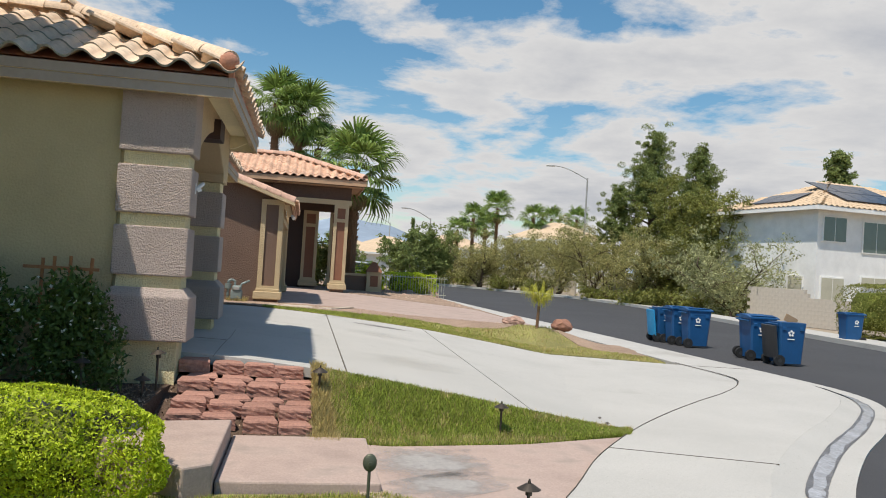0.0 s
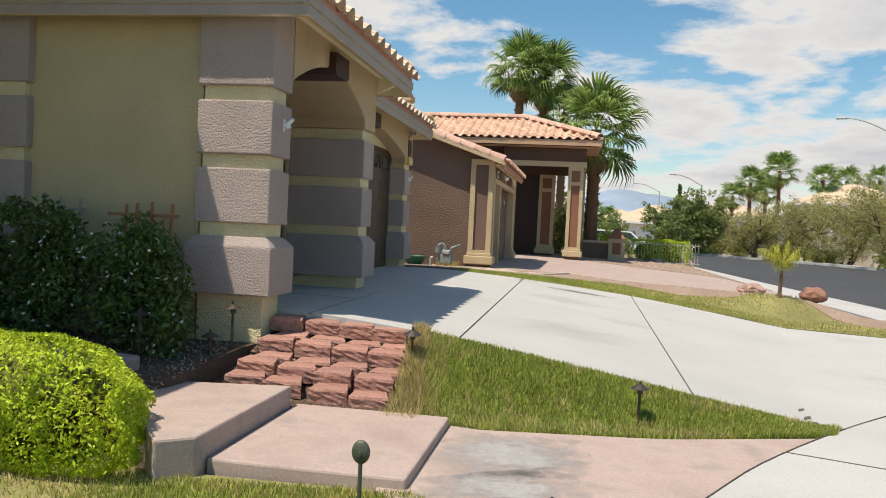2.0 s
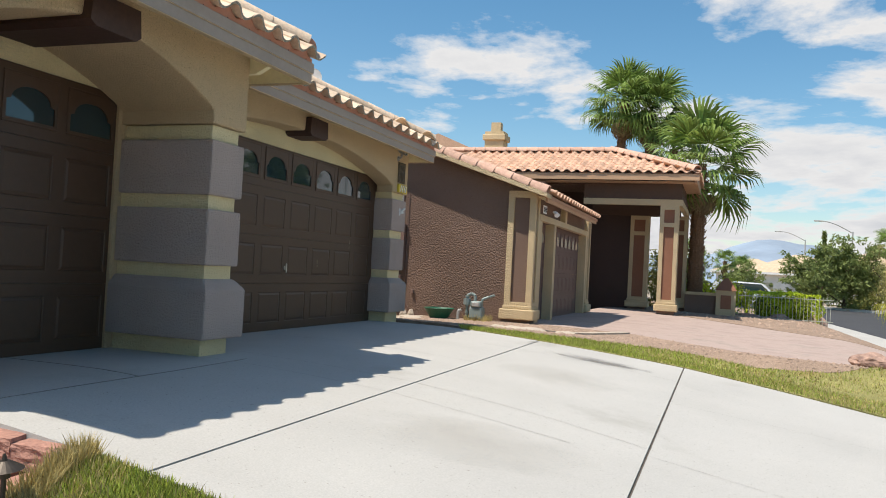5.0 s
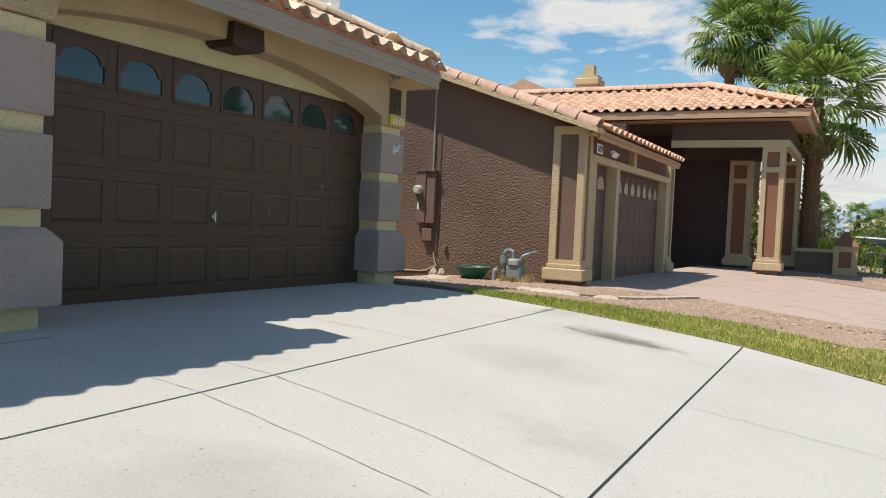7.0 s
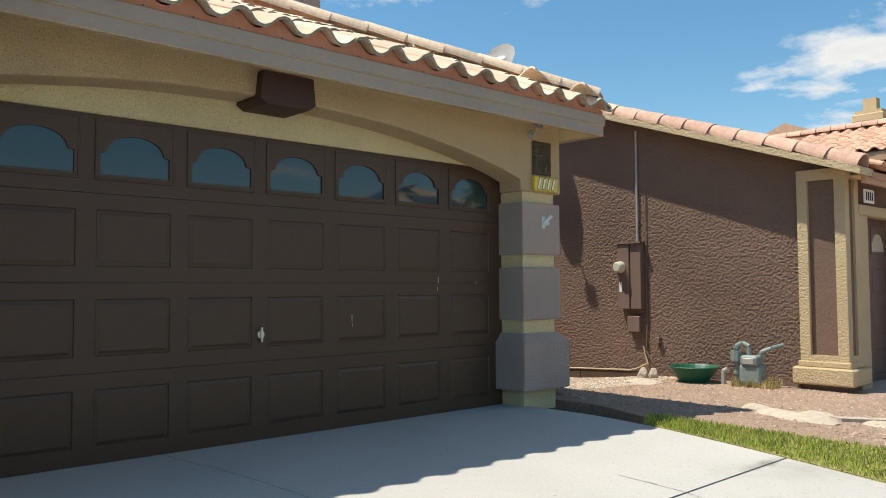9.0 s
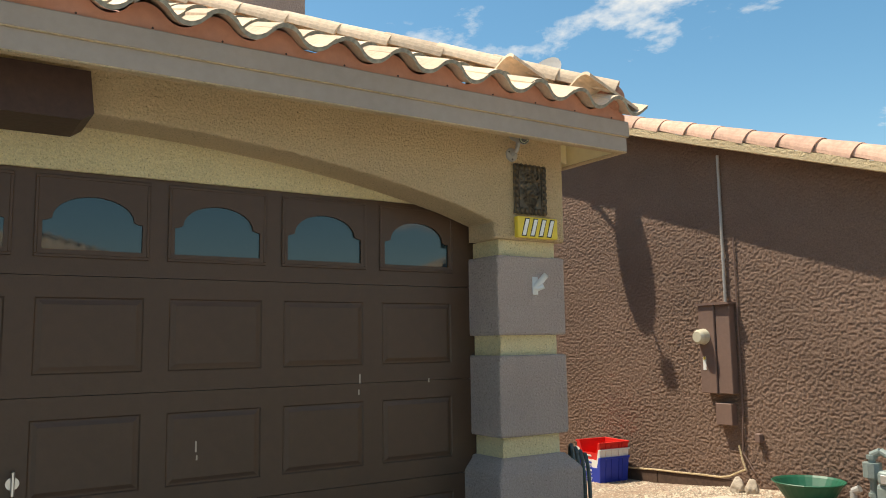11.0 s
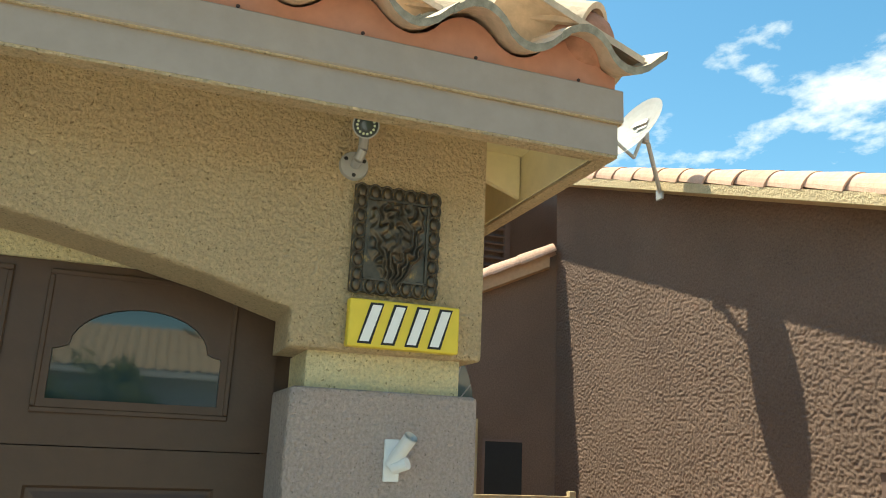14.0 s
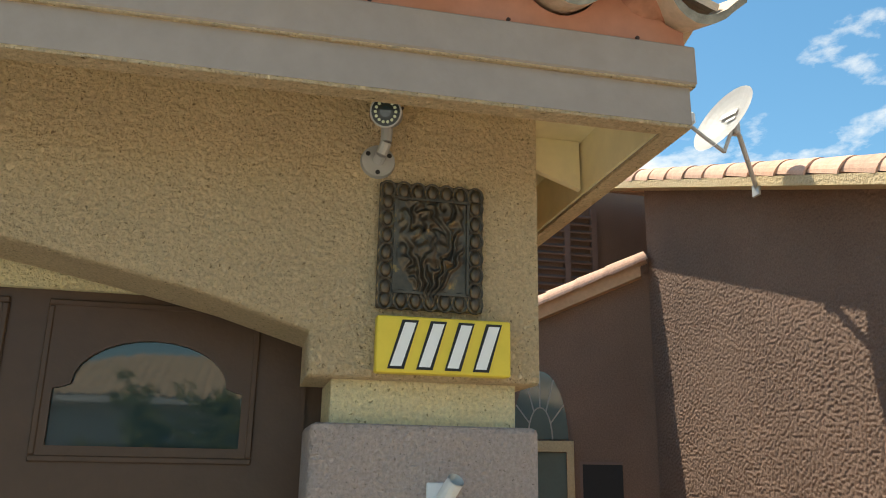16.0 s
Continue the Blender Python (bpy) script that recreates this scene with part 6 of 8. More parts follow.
def pebbles(name, count, box_, size, seed, label, mats, keep=None, height=strip_z):
    rg = np.random.default_rng(seed)
    oct_v = np.array([(1, 0, 0), (-1, 0, 0), (0, 1, 0), (0, -1, 0), (0, 0, 1), (0, 0, -0.3)], float)
    oct_f = np.array([(0, 2, 4), (2, 1, 4), (1, 3, 4), (3, 0, 4)])
    vs, fs, n = [], [], 0
    while n < count:
        x, y = rg.uniform(box_[0], box_[1]), rg.uniform(box_[2], box_[3])
        if keep is not None and not keep(x, y):
            if rg.random() < 0.0005:
                break
            continue
        s = size * rg.uniform(0.5, 1.4)
        a = rg.uniform(0, 6.28)
        r = np.array([[math.cos(a), -math.sin(a), 0], [math.sin(a), math.cos(a), 0], [0, 0, 1]])
        vs.append((oct_v * np.array([s, s * rg.uniform(0.5, 0.9), s * rg.uniform(0.4, 0.75)])) @ r.T + np.array([x, y, height(x, y)]))
        fs.append(oct_f + 6 * n)
        n += 1
    return tagged(new(name, mesh_from(name, np.concatenate(vs), np.concatenate(fs), mats)), label, "gravel", "", "stuff")


M["pebble_buff"] = material("buff_grey_pebble", (0.46, 0.39, 0.30), 0.95, grain=20, vary=0.15, island=0.5)
M["pebble"] = material("mixed_pebble", (0.37, 0.265, 0.20), 0.95, grain=20, vary=0.15, island=0.32)
pebbles("gravel_stones", 30000, (-3.2, 8.2, 0.2, 3.7), 0.021, 92, "loose reddish gravel between the houses", "pebble",
        lambda x, y: y > (0.25 if x < 0.9 else 0.45) + 0.35 * smooth(6.0, 7.2, x) and y < 3.78 - 0.80 * max(0, x - 3.1))
pebbles("gravel_stones", 26000, (-6.0, -0.9, 0.4, 3.74), 0.017, 94, "loose buff and grey gravel beside the brown wall", "pebble_buff")
pebbles("gravel_stones", 5000, (1.2, 8.0, 10.0, 20.0), 0.05, 93, "coarse pink gravel in the front bed beyond", "pebble", lambda x, y: x + y > 17.2, lambda x, y: drive_z(x, y) + 0.02)

# ---- on the house front ----
M["yellow"] = material("yellow_sign_paint", (0.74, 0.55, 0.06), 0.55, grain=20, vary=0.05)
M["paint_white"] = material("white_paint", (0.80, 0.79, 0.75), 0.6, vary=0.04)
M["paint_black"] = material("black_paint", (0.015, 0.015, 0.015), 0.6, vary=0.05)
M["bronze"] = material("dark_bronze", (0.10, 0.078, 0.055), 0.42, 0.7, grain=40, vary=0.3, patch=16, patch_vary=0.3, stain=(0.40, 0.24, 0.08), stain_scale=26, stain_at=0.57)

sign = thing("house_sign", "yellow house sign with white bars edged in black", "sign", at=(0, -0.013, -0.018))
part("panel", boxed(0.001, 0.038, -0.268, 0.048, 1.988, 2.118, bevel=0.005, seg=2), "yellow", sign)
for k in range(4):
    yc = -0.207 + k * 0.066
    lean = 0.016
    for dx, grow, mt in ((0.0392, 0.006, "paint_black"), (0.0402, 0.0, "paint_white")):
        w = 0.013 + grow
        bm = yz_prism(bmesh.new(), [(yc - w - lean, 2.003 - grow), (yc + w - lean, 2.003 - grow), (yc + w + lean, 2.103 + grow), (yc - w + lean, 2.103 + grow)], dx - 0.002, dx + 0.0006)
        part("bar", bm, mt, sign)

plaque = thing("wall_plaque", "square dark bronze relief plaque with a beaded rim", "plaque", at=(0.0, -0.155, 2.275))
part("plate", boxed(0.001, 0.014, -0.128, 0.128, -0.155, 0.155, bevel=0.004), "bronze", plaque)
for s in (-1, 1):
    part("rim", boxed(0.014, 0.020, s * 0.089 - 0.003, s * 0.089 + 0.003, -0.115, 0.115), "bronze", plaque)
    part("rim", boxed(0.014, 0.020, -0.092, 0.092, s * 0.115 - 0.003, s * 0.115 + 0.003), "bronze", plaque)
egg = bmesh.new()
bmesh.ops.create_uvsphere(egg, u_segments=10, v_segments=7, radius=1, matrix=Matrix.Diagonal((0.009, 0.013, 0.018, 1)))
egg = mesh_of("boss", egg, True)
egg.materials.append(M["bronze"])
egg_ring = bmesh.new()
grid = [[egg_ring.verts.new((0.0025 * math.sin(q), math.cos(p) * (0.019 + 0.0025 * math.cos(q)), math.sin(p) * (0.023 + 0.0025 * math.cos(q)))) for q in (0, 1.257, 2.513, 3.77, 5.027)] for p in (2 * math.pi * i / 14 for i in range(14))]
for i in range(14):
    for j in range(5):
        egg_ring.faces.new((grid[i][j], grid[(i + 1) % 14][j], grid[(i + 1) % 14][(j + 1) % 5], grid[i][(j + 1) % 5]))
bmesh.ops.recalc_face_normals(egg_ring, faces=egg_ring.faces)
egg_ring = mesh_of("boss_ring", egg_ring)
egg_ring.materials.append(M["bronze"])
spots = [(s * 0.108, -0.105 + 0.042 * i) for s in (-1, 1) for i in range(6)] + [(-0.07 + 0.035 * i, s * 0.134) for s in (-1, 1) for i in range(5)] + [(s * 0.108, u * 0.134) for s in (-1, 1) for u in (-1, 1)]
for y, z in spots:
    o = part("boss", egg, None, plaque)
    o.location = (0.016, y, z)
    o = part("boss_ring", egg_ring, None, plaque)
    o.location = (0.0155, y, z)
# a plain pointed shield of wavy ridges in the middle
bm = bmesh.new()
N = 72
for i in range(N + 1):
    for j in range(N + 1):
        u, v = lerp(-0.083, 0.083, i / N), lerp(-0.148, 0.108, j / N)
        w = 0.083 * (1.0 if v > -0.03 else max(0.0, 1 - ((-0.03 - v) / 0.118) ** 1.3))
        k = max(0.0, 1 - (abs(u) / (w + 1e-6)) ** 4) if w > 0 else 0.0
        ridge = 0.0085 * math.sin(30 * math.atan2(u, v + 0.16) + 190 * math.hypot(u, v - 0.02) * 0.35 + 6 * noise.noise(Vector((u * 38, v * 38, 0)))) * (1 if math.hypot(u, v) > 0.04 else 0.35)
        bump_ = 0.016 * math.exp(-((u / 0.05) ** 2 + ((v + 0.01) / 0.07) ** 2)) + 0.008 * math.exp(-((u / 0.014) ** 2 + ((v + 0.03) / 0.02) ** 2))
        bm.verts.new((0.0145 + k * (0.006 + ridge + bump_), u, v))
bm.verts.ensure_lookup_table()
for i in range(N):
    for j in range(N):
        a = i * (N + 1) + j
        bm.faces.new((bm.verts[a], bm.verts[a + 1], bm.verts[a + N + 2], bm.verts[a + N + 1]))
bmesh.ops.recalc_face_normals(bm, faces=bm.faces)
part("relief", bm, "bronze", plaque, "raised wavy relief with golden wear", smooth=True)

# camera over the plaque
M["grey_metal"] = material("pale_grey_metal", (0.42, 0.41, 0.39), 0.5, 0.3, vary=0.06)
M["lens"] = material("camera_glass", (0.02, 0.03, 0.03), 0.15, vary=0.05)
M["led"] = material("pale_diode", (0.55, 0.62, 0.45), 0.4, vary=0.05)
cctv = thing("security_camera", "small grey bullet camera with a ring of diodes", "camera", at=(0.0, -0.29, 2.482))
bm = bmesh.new()
cyl(bm, (0.0, 0, 0), (0.012, 0, 0), 0.043, 0.040, 20)
part("base", bm, "grey_metal", cctv)
bm = bmesh.new()
for k in range(3):
    a = 2 * math.pi * k / 3 + 0.5
    cyl(bm, (0.0125, math.cos(a) * 0.03, math.sin(a) * 0.03), (0.0145, math.cos(a) * 0.03, math.sin(a) * 0.03), 0.006, n=8)
part("screw", bm, "black", cctv)
bm = bmesh.new()
tube(bm, [(0.01, 0, 0), (0.035, 0.004, 0.01), (0.05, 0.012, 0.035), (0.055, 0.012, 0.07)], 0.014, 10)
part("arm", bm, "grey_metal", cctv)
A = Matrix.Translation((0.075, 0.008, 0.098)) @ Vector((0.9, -0.18, -0.38)).to_track_quat("Z", "Y").to_matrix().to_4x4()
for nm, z0, z1, r, mt in (("housing", -0.09, 0.055, 0.035, "grey_metal"), ("front_ring", 0.055, 0.065, 0.037, "grey_metal"), ("face", 0.0655, 0.067, 0.033, "lens"), ("lens", 0.0675, 0.071, 0.013, "glass")):
    bm = bmesh.new()
    cyl(bm, (0, 0, z0), (0, 0, z1), r, n=24)
    bm.transform(A)
    part(nm, bm, mt, cctv)
bm = bmesh.new()
for k in range(14):
    a = 2 * math.pi * k / 14
    cyl(bm, (math.cos(a) * 0.0235, math.sin(a) * 0.0235, 0.067), (math.cos(a) * 0.0235, math.sin(a) * 0.0235, 0.0695), 0.0038, n=7)
bm.transform(A)
part("diode_ring", bm, "led", cctv)
bm = bmesh.new()
tube(bm, [(0.05, 0.05, 0.13), (0.02, 0.03, 0.10), (0.03, 0.02, 0.05), (0.045, 0.02, 0.03), (0.05, 0.0, 0.05)], 0.0035, 6)
part("cable", bm, "black", cctv)


def flag_bracket(x, y, z):
    t = thing("flag_bracket", "white metal flagpole bracket screwed to the pilaster", "bracket", "flagpole brackets", at=(x, y, z))
    part("plate", boxed(0.0, 0.006, -0.022, 0.022, -0.055, 0.055, bevel=0.003), "white", t)
    bm = bmesh.new()
    p, q = Vector((0.005, 0.0, -0.01)), Vector((0.075, 0.028, 0.062))
    cyl(bm, p, q, 0.019, n=14, caps=False)
    cyl(bm, p, q, 0.015, n=14, caps=False)
    part("socket", bm, "white", t)
    bm = bmesh.new()
    cyl(bm, (0.02, 0.0, -0.02), (0.05, 0.03, -0.005), 0.016, n=12)
    part("lug", bm, "white", t)
    return t


flag_bracket(0.0, -0.13, 1.68)
flag_bracket(0.69, -8.45, 1.65)
hd = thing("door_handle", "bright steel T-handle on the garage door", "door handle", at=(-0.30, -2.90, 0.75))
bm = bmesh.new()
cyl(bm, (0, 0, 0), (0.012, 0, 0), 0.028, n=16)
part("rose", bm, "steel", hd)
part("grip", boxed(0.012, 0.032, -0.008, 0.008, -0.055, 0.055, bevel=0.004), "steel", hd)
for (y, z, h) in ((-1.18, 1.145, 0.045), (-1.187, 1.07, 0.025), (-2.095, 0.845, 0.045), (-2.09, 0.79, 0.02), (-0.72, 1.12, 0.02)):
    single("paint_chip", boxed(-0.2995, -0.2978, y - 0.004, y + 0.004, z - h * 0.6, z + h * 0.6), "paleflag", "small pale scratch on the garage door", "scratch")

# ---- on the next house's wall ----
WY = NY
M["brownbox"] = material("brown_box_paint", (0.19, 0.122, 0.098), 0.6, vary=0.08)
M["meterglass"] = material("meter_plastic", (0.55, 0.52, 0.40), 0.25, vary=0.05)
mb = thing("electric_meter", "brown electric meter cabinet with a round glass meter", "electric meter", at=(-0.02, 0, -0.01))
part("cabinet", boxed(-1.86, -1.66, WY - 0.12, WY, 0.78, 1.70, bevel=0.006), "brownbox", mb)
part("cabinet", boxed(-1.655, -1.48, WY - 0.10, WY, 0.78, 1.70, bevel=0.006), "brownbox", mb)
part("hood", boxed(-1.88, -1.46, WY - 0.14, WY, 1.70, 1.725), "brownbox", mb)
bm = bmesh.new()
cyl(bm, (-1.80, WY - 0.12, 1.37), (-1.80, WY - 0.20, 1.37), 0.085, 0.075, 20)
cyl(bm, (-1.80, WY - 0.20, 1.37), (-1.80, WY - 0.23, 1.37), 0.075, 0.055, 20)
part("meter", bm, "meterglass", mb)
part("label", boxed(-1.82, -1.78, WY - 0.124, WY - 0.120, 1.02, 1.16), "paint_white", mb)
part("label", boxed(-1.815, -1.785, WY - 0.126, WY - 0.122, 1.13, 1.16), "yellow", mb)
part("junction_box", boxed(-1.72, -1.52, WY - 0.09, WY, 0.46, 0.68, bevel=0.005), "brownbox", mb)
bm = bmesh.new()
tube(bm, [(-1.57, WY - 0.03, 1.72), (-1.57, WY - 0.03, 3.30)], 0.016, 8)
part("conduit", bm, "grey_metal", mb, "grey steel conduit up to the eave")
bm = bmesh.new()
tube(bm, [(-1.44, WY - 0.02, 2.4), (-1.44, WY - 0.02, 0.6), (-1.46, WY - 0.03, 0.2), (-1.34, WY - 0.03, 0.02)], 0.008, 6)
part("cable", bm, "brownbox", mb, "thin dark cable beside the conduit")
bm = bmesh.new()
tube(bm, [(-1.50, WY - 0.03, 0.26), (-1.46, WY - 0.04, 0.12), (-1.42, WY - 0.05, 0.03), (-1.50, WY - 0.05, 0.0), (-1.62, WY - 0.05, -0.06), (-1.73, WY - 0.05, -0.082), (-2.0, WY - 0.05, -0.09), (-2.29, WY - 0.05, -0.105), (-2.6, WY - 0.05, -0.115), (-2.94, WY - 0.05, -0.137), (-3.6, WY - 0.05, -0.16), (-4.75, WY - 0.05, -0.19), (-5.6, WY - 0.05, -0.20)], 0.010, 6)
part("cable", bm, "nbtan", mb, "beige cable running along the foot of the wall")
M["board_brown"] = material("weathered_dark_board", (0.085, 0.052, 0.036), 0.9, grain=25, vary=0.3, bump=0.003, bump_scale=40, patch=3, patch_vary=0.25)
for x0, x1, z0, z1 in ((-6.2, -4.1, -0.20, -0.175), (-4.09, -2.62, -0.175, -0.13), (-2.61, -1.55, -0.13, -0.10)):
    single("wall_board", xz_prism(bmesh.new(), [(x0, -0.5), (x1, -0.5), (x1, z1), (x0, z0)], WY - 0.045, WY - 0.012), "board_brown", "dark weathered board along the foot of the wall", "board", "boards along the wall")
vent_hole = thing("wall_vent", "dark foundation vent hole with a crumbling pale sill", "vent")
# black sheet on the wall: the hole's inner shade put in as colour
part("opening", boxed(-4.80, -4.42, WY - 0.013, WY - 0.004, 0.015, 0.145), "paint_black", vent_hole)
part("rim", boxed(-4.83, -4.39, WY - 0.016, WY - 0.004, 0.145, 0.158, bevel=0.004), "brown", vent_hole)
part("sill", boxed(-4.83, -4.39, WY - 0.030, WY - 0.004, -0.07, 0.013, bevel=0.012), "brown", vent_hole)
bm = bmesh.new()
tube(bm, [(-4.92, WY - 0.02, -0.02), (-4.92, WY - 0.07, -0.04), (-4.97, WY - 0.08, -0.10), (-4.99, WY - 0.07, -0.20)], 0.014, 8)
single("hose_bib", bm, "lamp_metal", "old dark outdoor tap pipe on the brown wall", "tap")
single("wall_vent", boxed(-1.31, -1.25, WY - 0.06, WY - 0.001, 0.30, 0.39, bevel=0.006), "brownbox", "small brown wall vent", "vent")

M["gasgrey"] = material("grey_green_enamel", (0.21, 0.26, 0.25), 0.5, 0.1, vary=0.12)
gm = thing("gas_meter", "grey gas meter with its regulator and pipes", "gas meter", at=(0.0, 3.45, -0.21))
part("body", boxed(0.09, 0.37, -0.12, 0.09, 0.10, 0.36, bevel=0.05, seg=3), "gasgrey", gm)
part("cover", boxed(0.12, 0.34, -0.14, 0.05, 0.34, 0.46, bevel=0.035, seg=3), "gasgrey", gm)
part("dial", boxed(0.16, 0.30, -0.148, -0.138, 0.36, 0.43, bevel=0.004), "grey_metal", gm)
for nm, pts, r in (("riser", [(-0.16, 0, -0.1), (-0.16, 0, 0.24), (-0.10, 0, 0.27)], 0.030), ("pipe", [(0.02, 0, -0.1), (0.02, 0, 0.56), (0.10, 0, 0.60), (0.18, 0, 0.56), (0.18, 0, 0.44)], 0.030), ("outlet", [(0.31, 0, 0.40), (0.33, 0, 0.50), (0.44, 0.03, 0.55), (0.50, 0.20, 0.58)], 0.026), ("regulator", [(0.02, 0, 0.38), (0.02, 0, 0.50)], 0.075)):
    bm = bmesh.new()
    tube(bm, pts, r, 10)
    part(nm, bm, "gasgrey" if nm != "riser" else "grey_metal", gm)
for z in (0.22, 0.36, 0.53):
    bm = bmesh.new()
    cyl(bm, (0.02, 0, z), (0.02, 0, z + 0.03), 0.045, n=8)
    part("union_nut", bm, "gasgrey", gm)
M["greenplastic"] = material("green_plastic", (0.012, 0.10, 0.055), 0.45, vary=0.08)
bm = bmesh.new()
bmesh.ops.create_cone(bm, cap_ends=False, segments=28, radius1=0.15, radius2=0.29, depth=0.22, matrix=Matrix.Translation((-0.55, 3.42, -0.06)))
bmesh.ops.create_circle(bm, cap_ends=True, segments=28, radius=0.15, matrix=Matrix.Translation((-0.55, 3.42, -0.165)))
bmesh.ops.create_cone(bm, cap_ends=False, segments=28, radius1=0.29, radius2=0.31, depth=0.02, matrix=Matrix.Translation((-0.55, 3.42, 0.055)))
bmesh.ops.solidify(bm, geom=list(bm.faces), thickness=0.008)
single("bowl", bm, "greenplastic", "dark green plastic bowl on the gravel", "bowl")
for k, (x, z, s) in enumerate(((-1.32, -0.10, 0.075), (-1.16, -0.09, 0.07))):
    boulder(x, 3.45, z, s, s * 0.8, s * 1.3, 60.0 + k, "paleflag", "small weathered white stone ornament", "ornament")
M["hose"] = material("grey_green_hose", (0.10, 0.125, 0.11), 0.5, vary=0.1)
bm = bmesh.new()
for k in range(4):
    loop = []
    for i in range(25):
        a = 2 * math.pi * i / 24
        u = (0.235 + 0.012 * k) * math.cos(a)
        loop.append((-0.53 - 0.70 * u + 0.025 * k, 0.60 + 0.52 * u + 0.02 * k, 0.36 - 0.02 * k + 0.25 * math.sin(a)))
    tube(bm, loop, 0.014, 7)
tube(bm, [(-0.53, 0.60, 0.11), (-0.60, 0.72, -0.02), (-0.75, 1.0, -0.055), (-1.1, 1.3, -0.10)], 0.014, 7)
single("garden_hose", bm, "hose", "coil of grey-green garden hose against the house wall", "hose")
M["red_plastic"] = material("red_plastic", (0.70, 0.03, 0.025), 0.4, vary=0.05)
M["blue_plastic"] = material("blue_plastic", (0.02, 0.05, 0.42), 0.4, vary=0.05)


def recycling_crate(z, mat, label):
    """A tapered stacking crate whose front edge dips in a scoop, with ribs and a rolled rim."""
    crate = thing("crate", label, "crate", "stacked crates", at=(-3.20, 3.49, z), turn=-5)
    outer = [(-0.185, -0.20), (0.185, -0.20), (0.185, 0.20), (-0.185, 0.20)]
    top = [(x * 1.13, y * 1.07) for x, y in outer]
    hgt, t = 0.285, 0.006
    bm = bmesh.new()

    def wall_plate(p, q, profile):
        """A thin sloping wall from corner p to q; profile gives the top's height along it."""
        a0, b0, a1, b1 = Vector(outer[p]), Vector(outer[q]), Vector(top[p]), Vector(top[q])
        face = []
        for u, hh in profile:
            lo, hi = a0.lerp(b0, u), a1.lerp(b1, u)
            m = lo.lerp(hi, hh / hgt)
            face.append(((lo.x, lo.y, 0.0), (m.x, m.y, hh)))
        for f0, f1 in zip(face[:-1], face[1:]):
            quad = [f0[0], f1[0], f1[1], f0[1]]
            front = [bm.verts.new(v) for v in quad]
            back = [bm.verts.new((v[0] * (1 - t / 0.2), v[1] * (1 - t / 0.2), v[2])) for v in quad]
            bm.faces.new(front)
            bm.faces.new(back[::-1])
            for i in range(4):
                bm.faces.new((front[i], back[i], back[(i + 1) % 4], front[(i + 1) % 4]))

    wall_plate(0, 1, [(0.0, hgt), (0.09, hgt), (0.20, 0.165), (0.86, 0.165), (0.94, hgt), (1.0, hgt)])
    for p, q in ((1, 2), (2, 3), (3, 0)):
        wall_plate(p, q, [(0.0, hgt), (1.0, hgt)])
    box(bm, -0.183, 0.183, -0.198, 0.198, 0.0, 0.008)
    bmesh.ops.recalc_face_normals(bm, faces=bm.faces)
    part("body", bm, mat, crate)
    for x0, x1, y0, y1 in ((0.203, 0.222, -0.222, 0.222), (-0.222, -0.203, -0.222, 0.222), (-0.203, 0.203, 0.208, 0.222)):
        part("rim", boxed(x0, x1, y0, y1, hgt - 0.016, hgt + 0.004, bevel=0.003), mat, crate)
    for y in (-0.12, -0.04, 0.07, 0.12):
        rib = boxed(0.0, 0.010, y - 0.006, y + 0.006, 0.0, hgt - 0.02)
        for v in rib.verts:
            v.co.x += 0.183 + 0.024 * v.co.z / hgt
        part("rib", rib, mat, crate)
    return crate


for z, mat, ink, label in ((-0.285, "blue_plastic", "paint_white", "blue plastic recycling crate on the gravel"), (-0.195, "paint_white", "blue_plastic", "white plastic recycling crate stacked in the blue one"),
                           (-0.118, "red_plastic", "paint_white", "red plastic recycling crate on top of the stack")):
    crate = recycling_crate(z, mat, label)
    for x0, x1, z0, z1 in ((-0.07, -0.045, 0.115, 0.145), (-0.035, 0.05, 0.12, 0.14), (-0.03, 0.05, 0.085, 0.092), (-0.05, 0.05, 0.04, 0.05), (-0.05, 0.04, 0.022, 0.03)):
        if z < -0.15 or z0 > 0.1:
            bm = boxed(x0, x1, 0.0, 0.003, z0, z1)
            for v in bm.verts:
                v.co.y -= 0.204 + 0.014 * v.co.z / 0.285
            part("mark", bm, ink, crate)

# satellite dish on the rake
M["dishgrey"] = material("pale_grey_enamel", (0.62, 0.62, 0.60), 0.5, vary=0.05, patch=4, patch_vary=0.06)
dish = thing("satellite_dish", "pale grey satellite dish on a bent steel arm", "satellite dish", at=(-3.585, 3.085, 4.562))
face = Vector((0.20, -0.83, 0.50)).normalized()
R = face.to_track_quat("Z", "Y").to_matrix().to_4x4()
bm = bmesh.new()
rings = []
for i in range(7):
    r = i / 6
    ring = []
    for j in range(28):
        a = 2 * math.pi * j / 28
        ring.append(bm.verts.new((0.29 * r * math.cos(a), 0.36 * r * math.sin(a), 0.07 * r * r)))
    rings.append(ring)
for a, b in zip(rings[1:-1], rings[2:]):
    for j in range(28):
        bm.faces.new((a[j], a[(j + 1) % 28], b[(j + 1) % 28], b[j]))
bm.faces.new(rings[1])
for v in list(rings[0]):
    bm.verts.remove(v)
bmesh.ops.solidify(bm, geom=list(bm.faces), thickness=0.012)
bm.transform(R)
part("reflector", bm, "dishgrey", dish)
for y0, y1, x0, x1, z in ((0.06, 0.12, -0.10, 0.08, 0.022), (0.0, 0.03, -0.02, 0.08, 0.014)):
    bm = boxed(x0, x1, y0, y1, z, z + 0.004)
    bm.transform(R)
    part("mark", bm, "grey_metal", dish)
bm = bmesh.new()
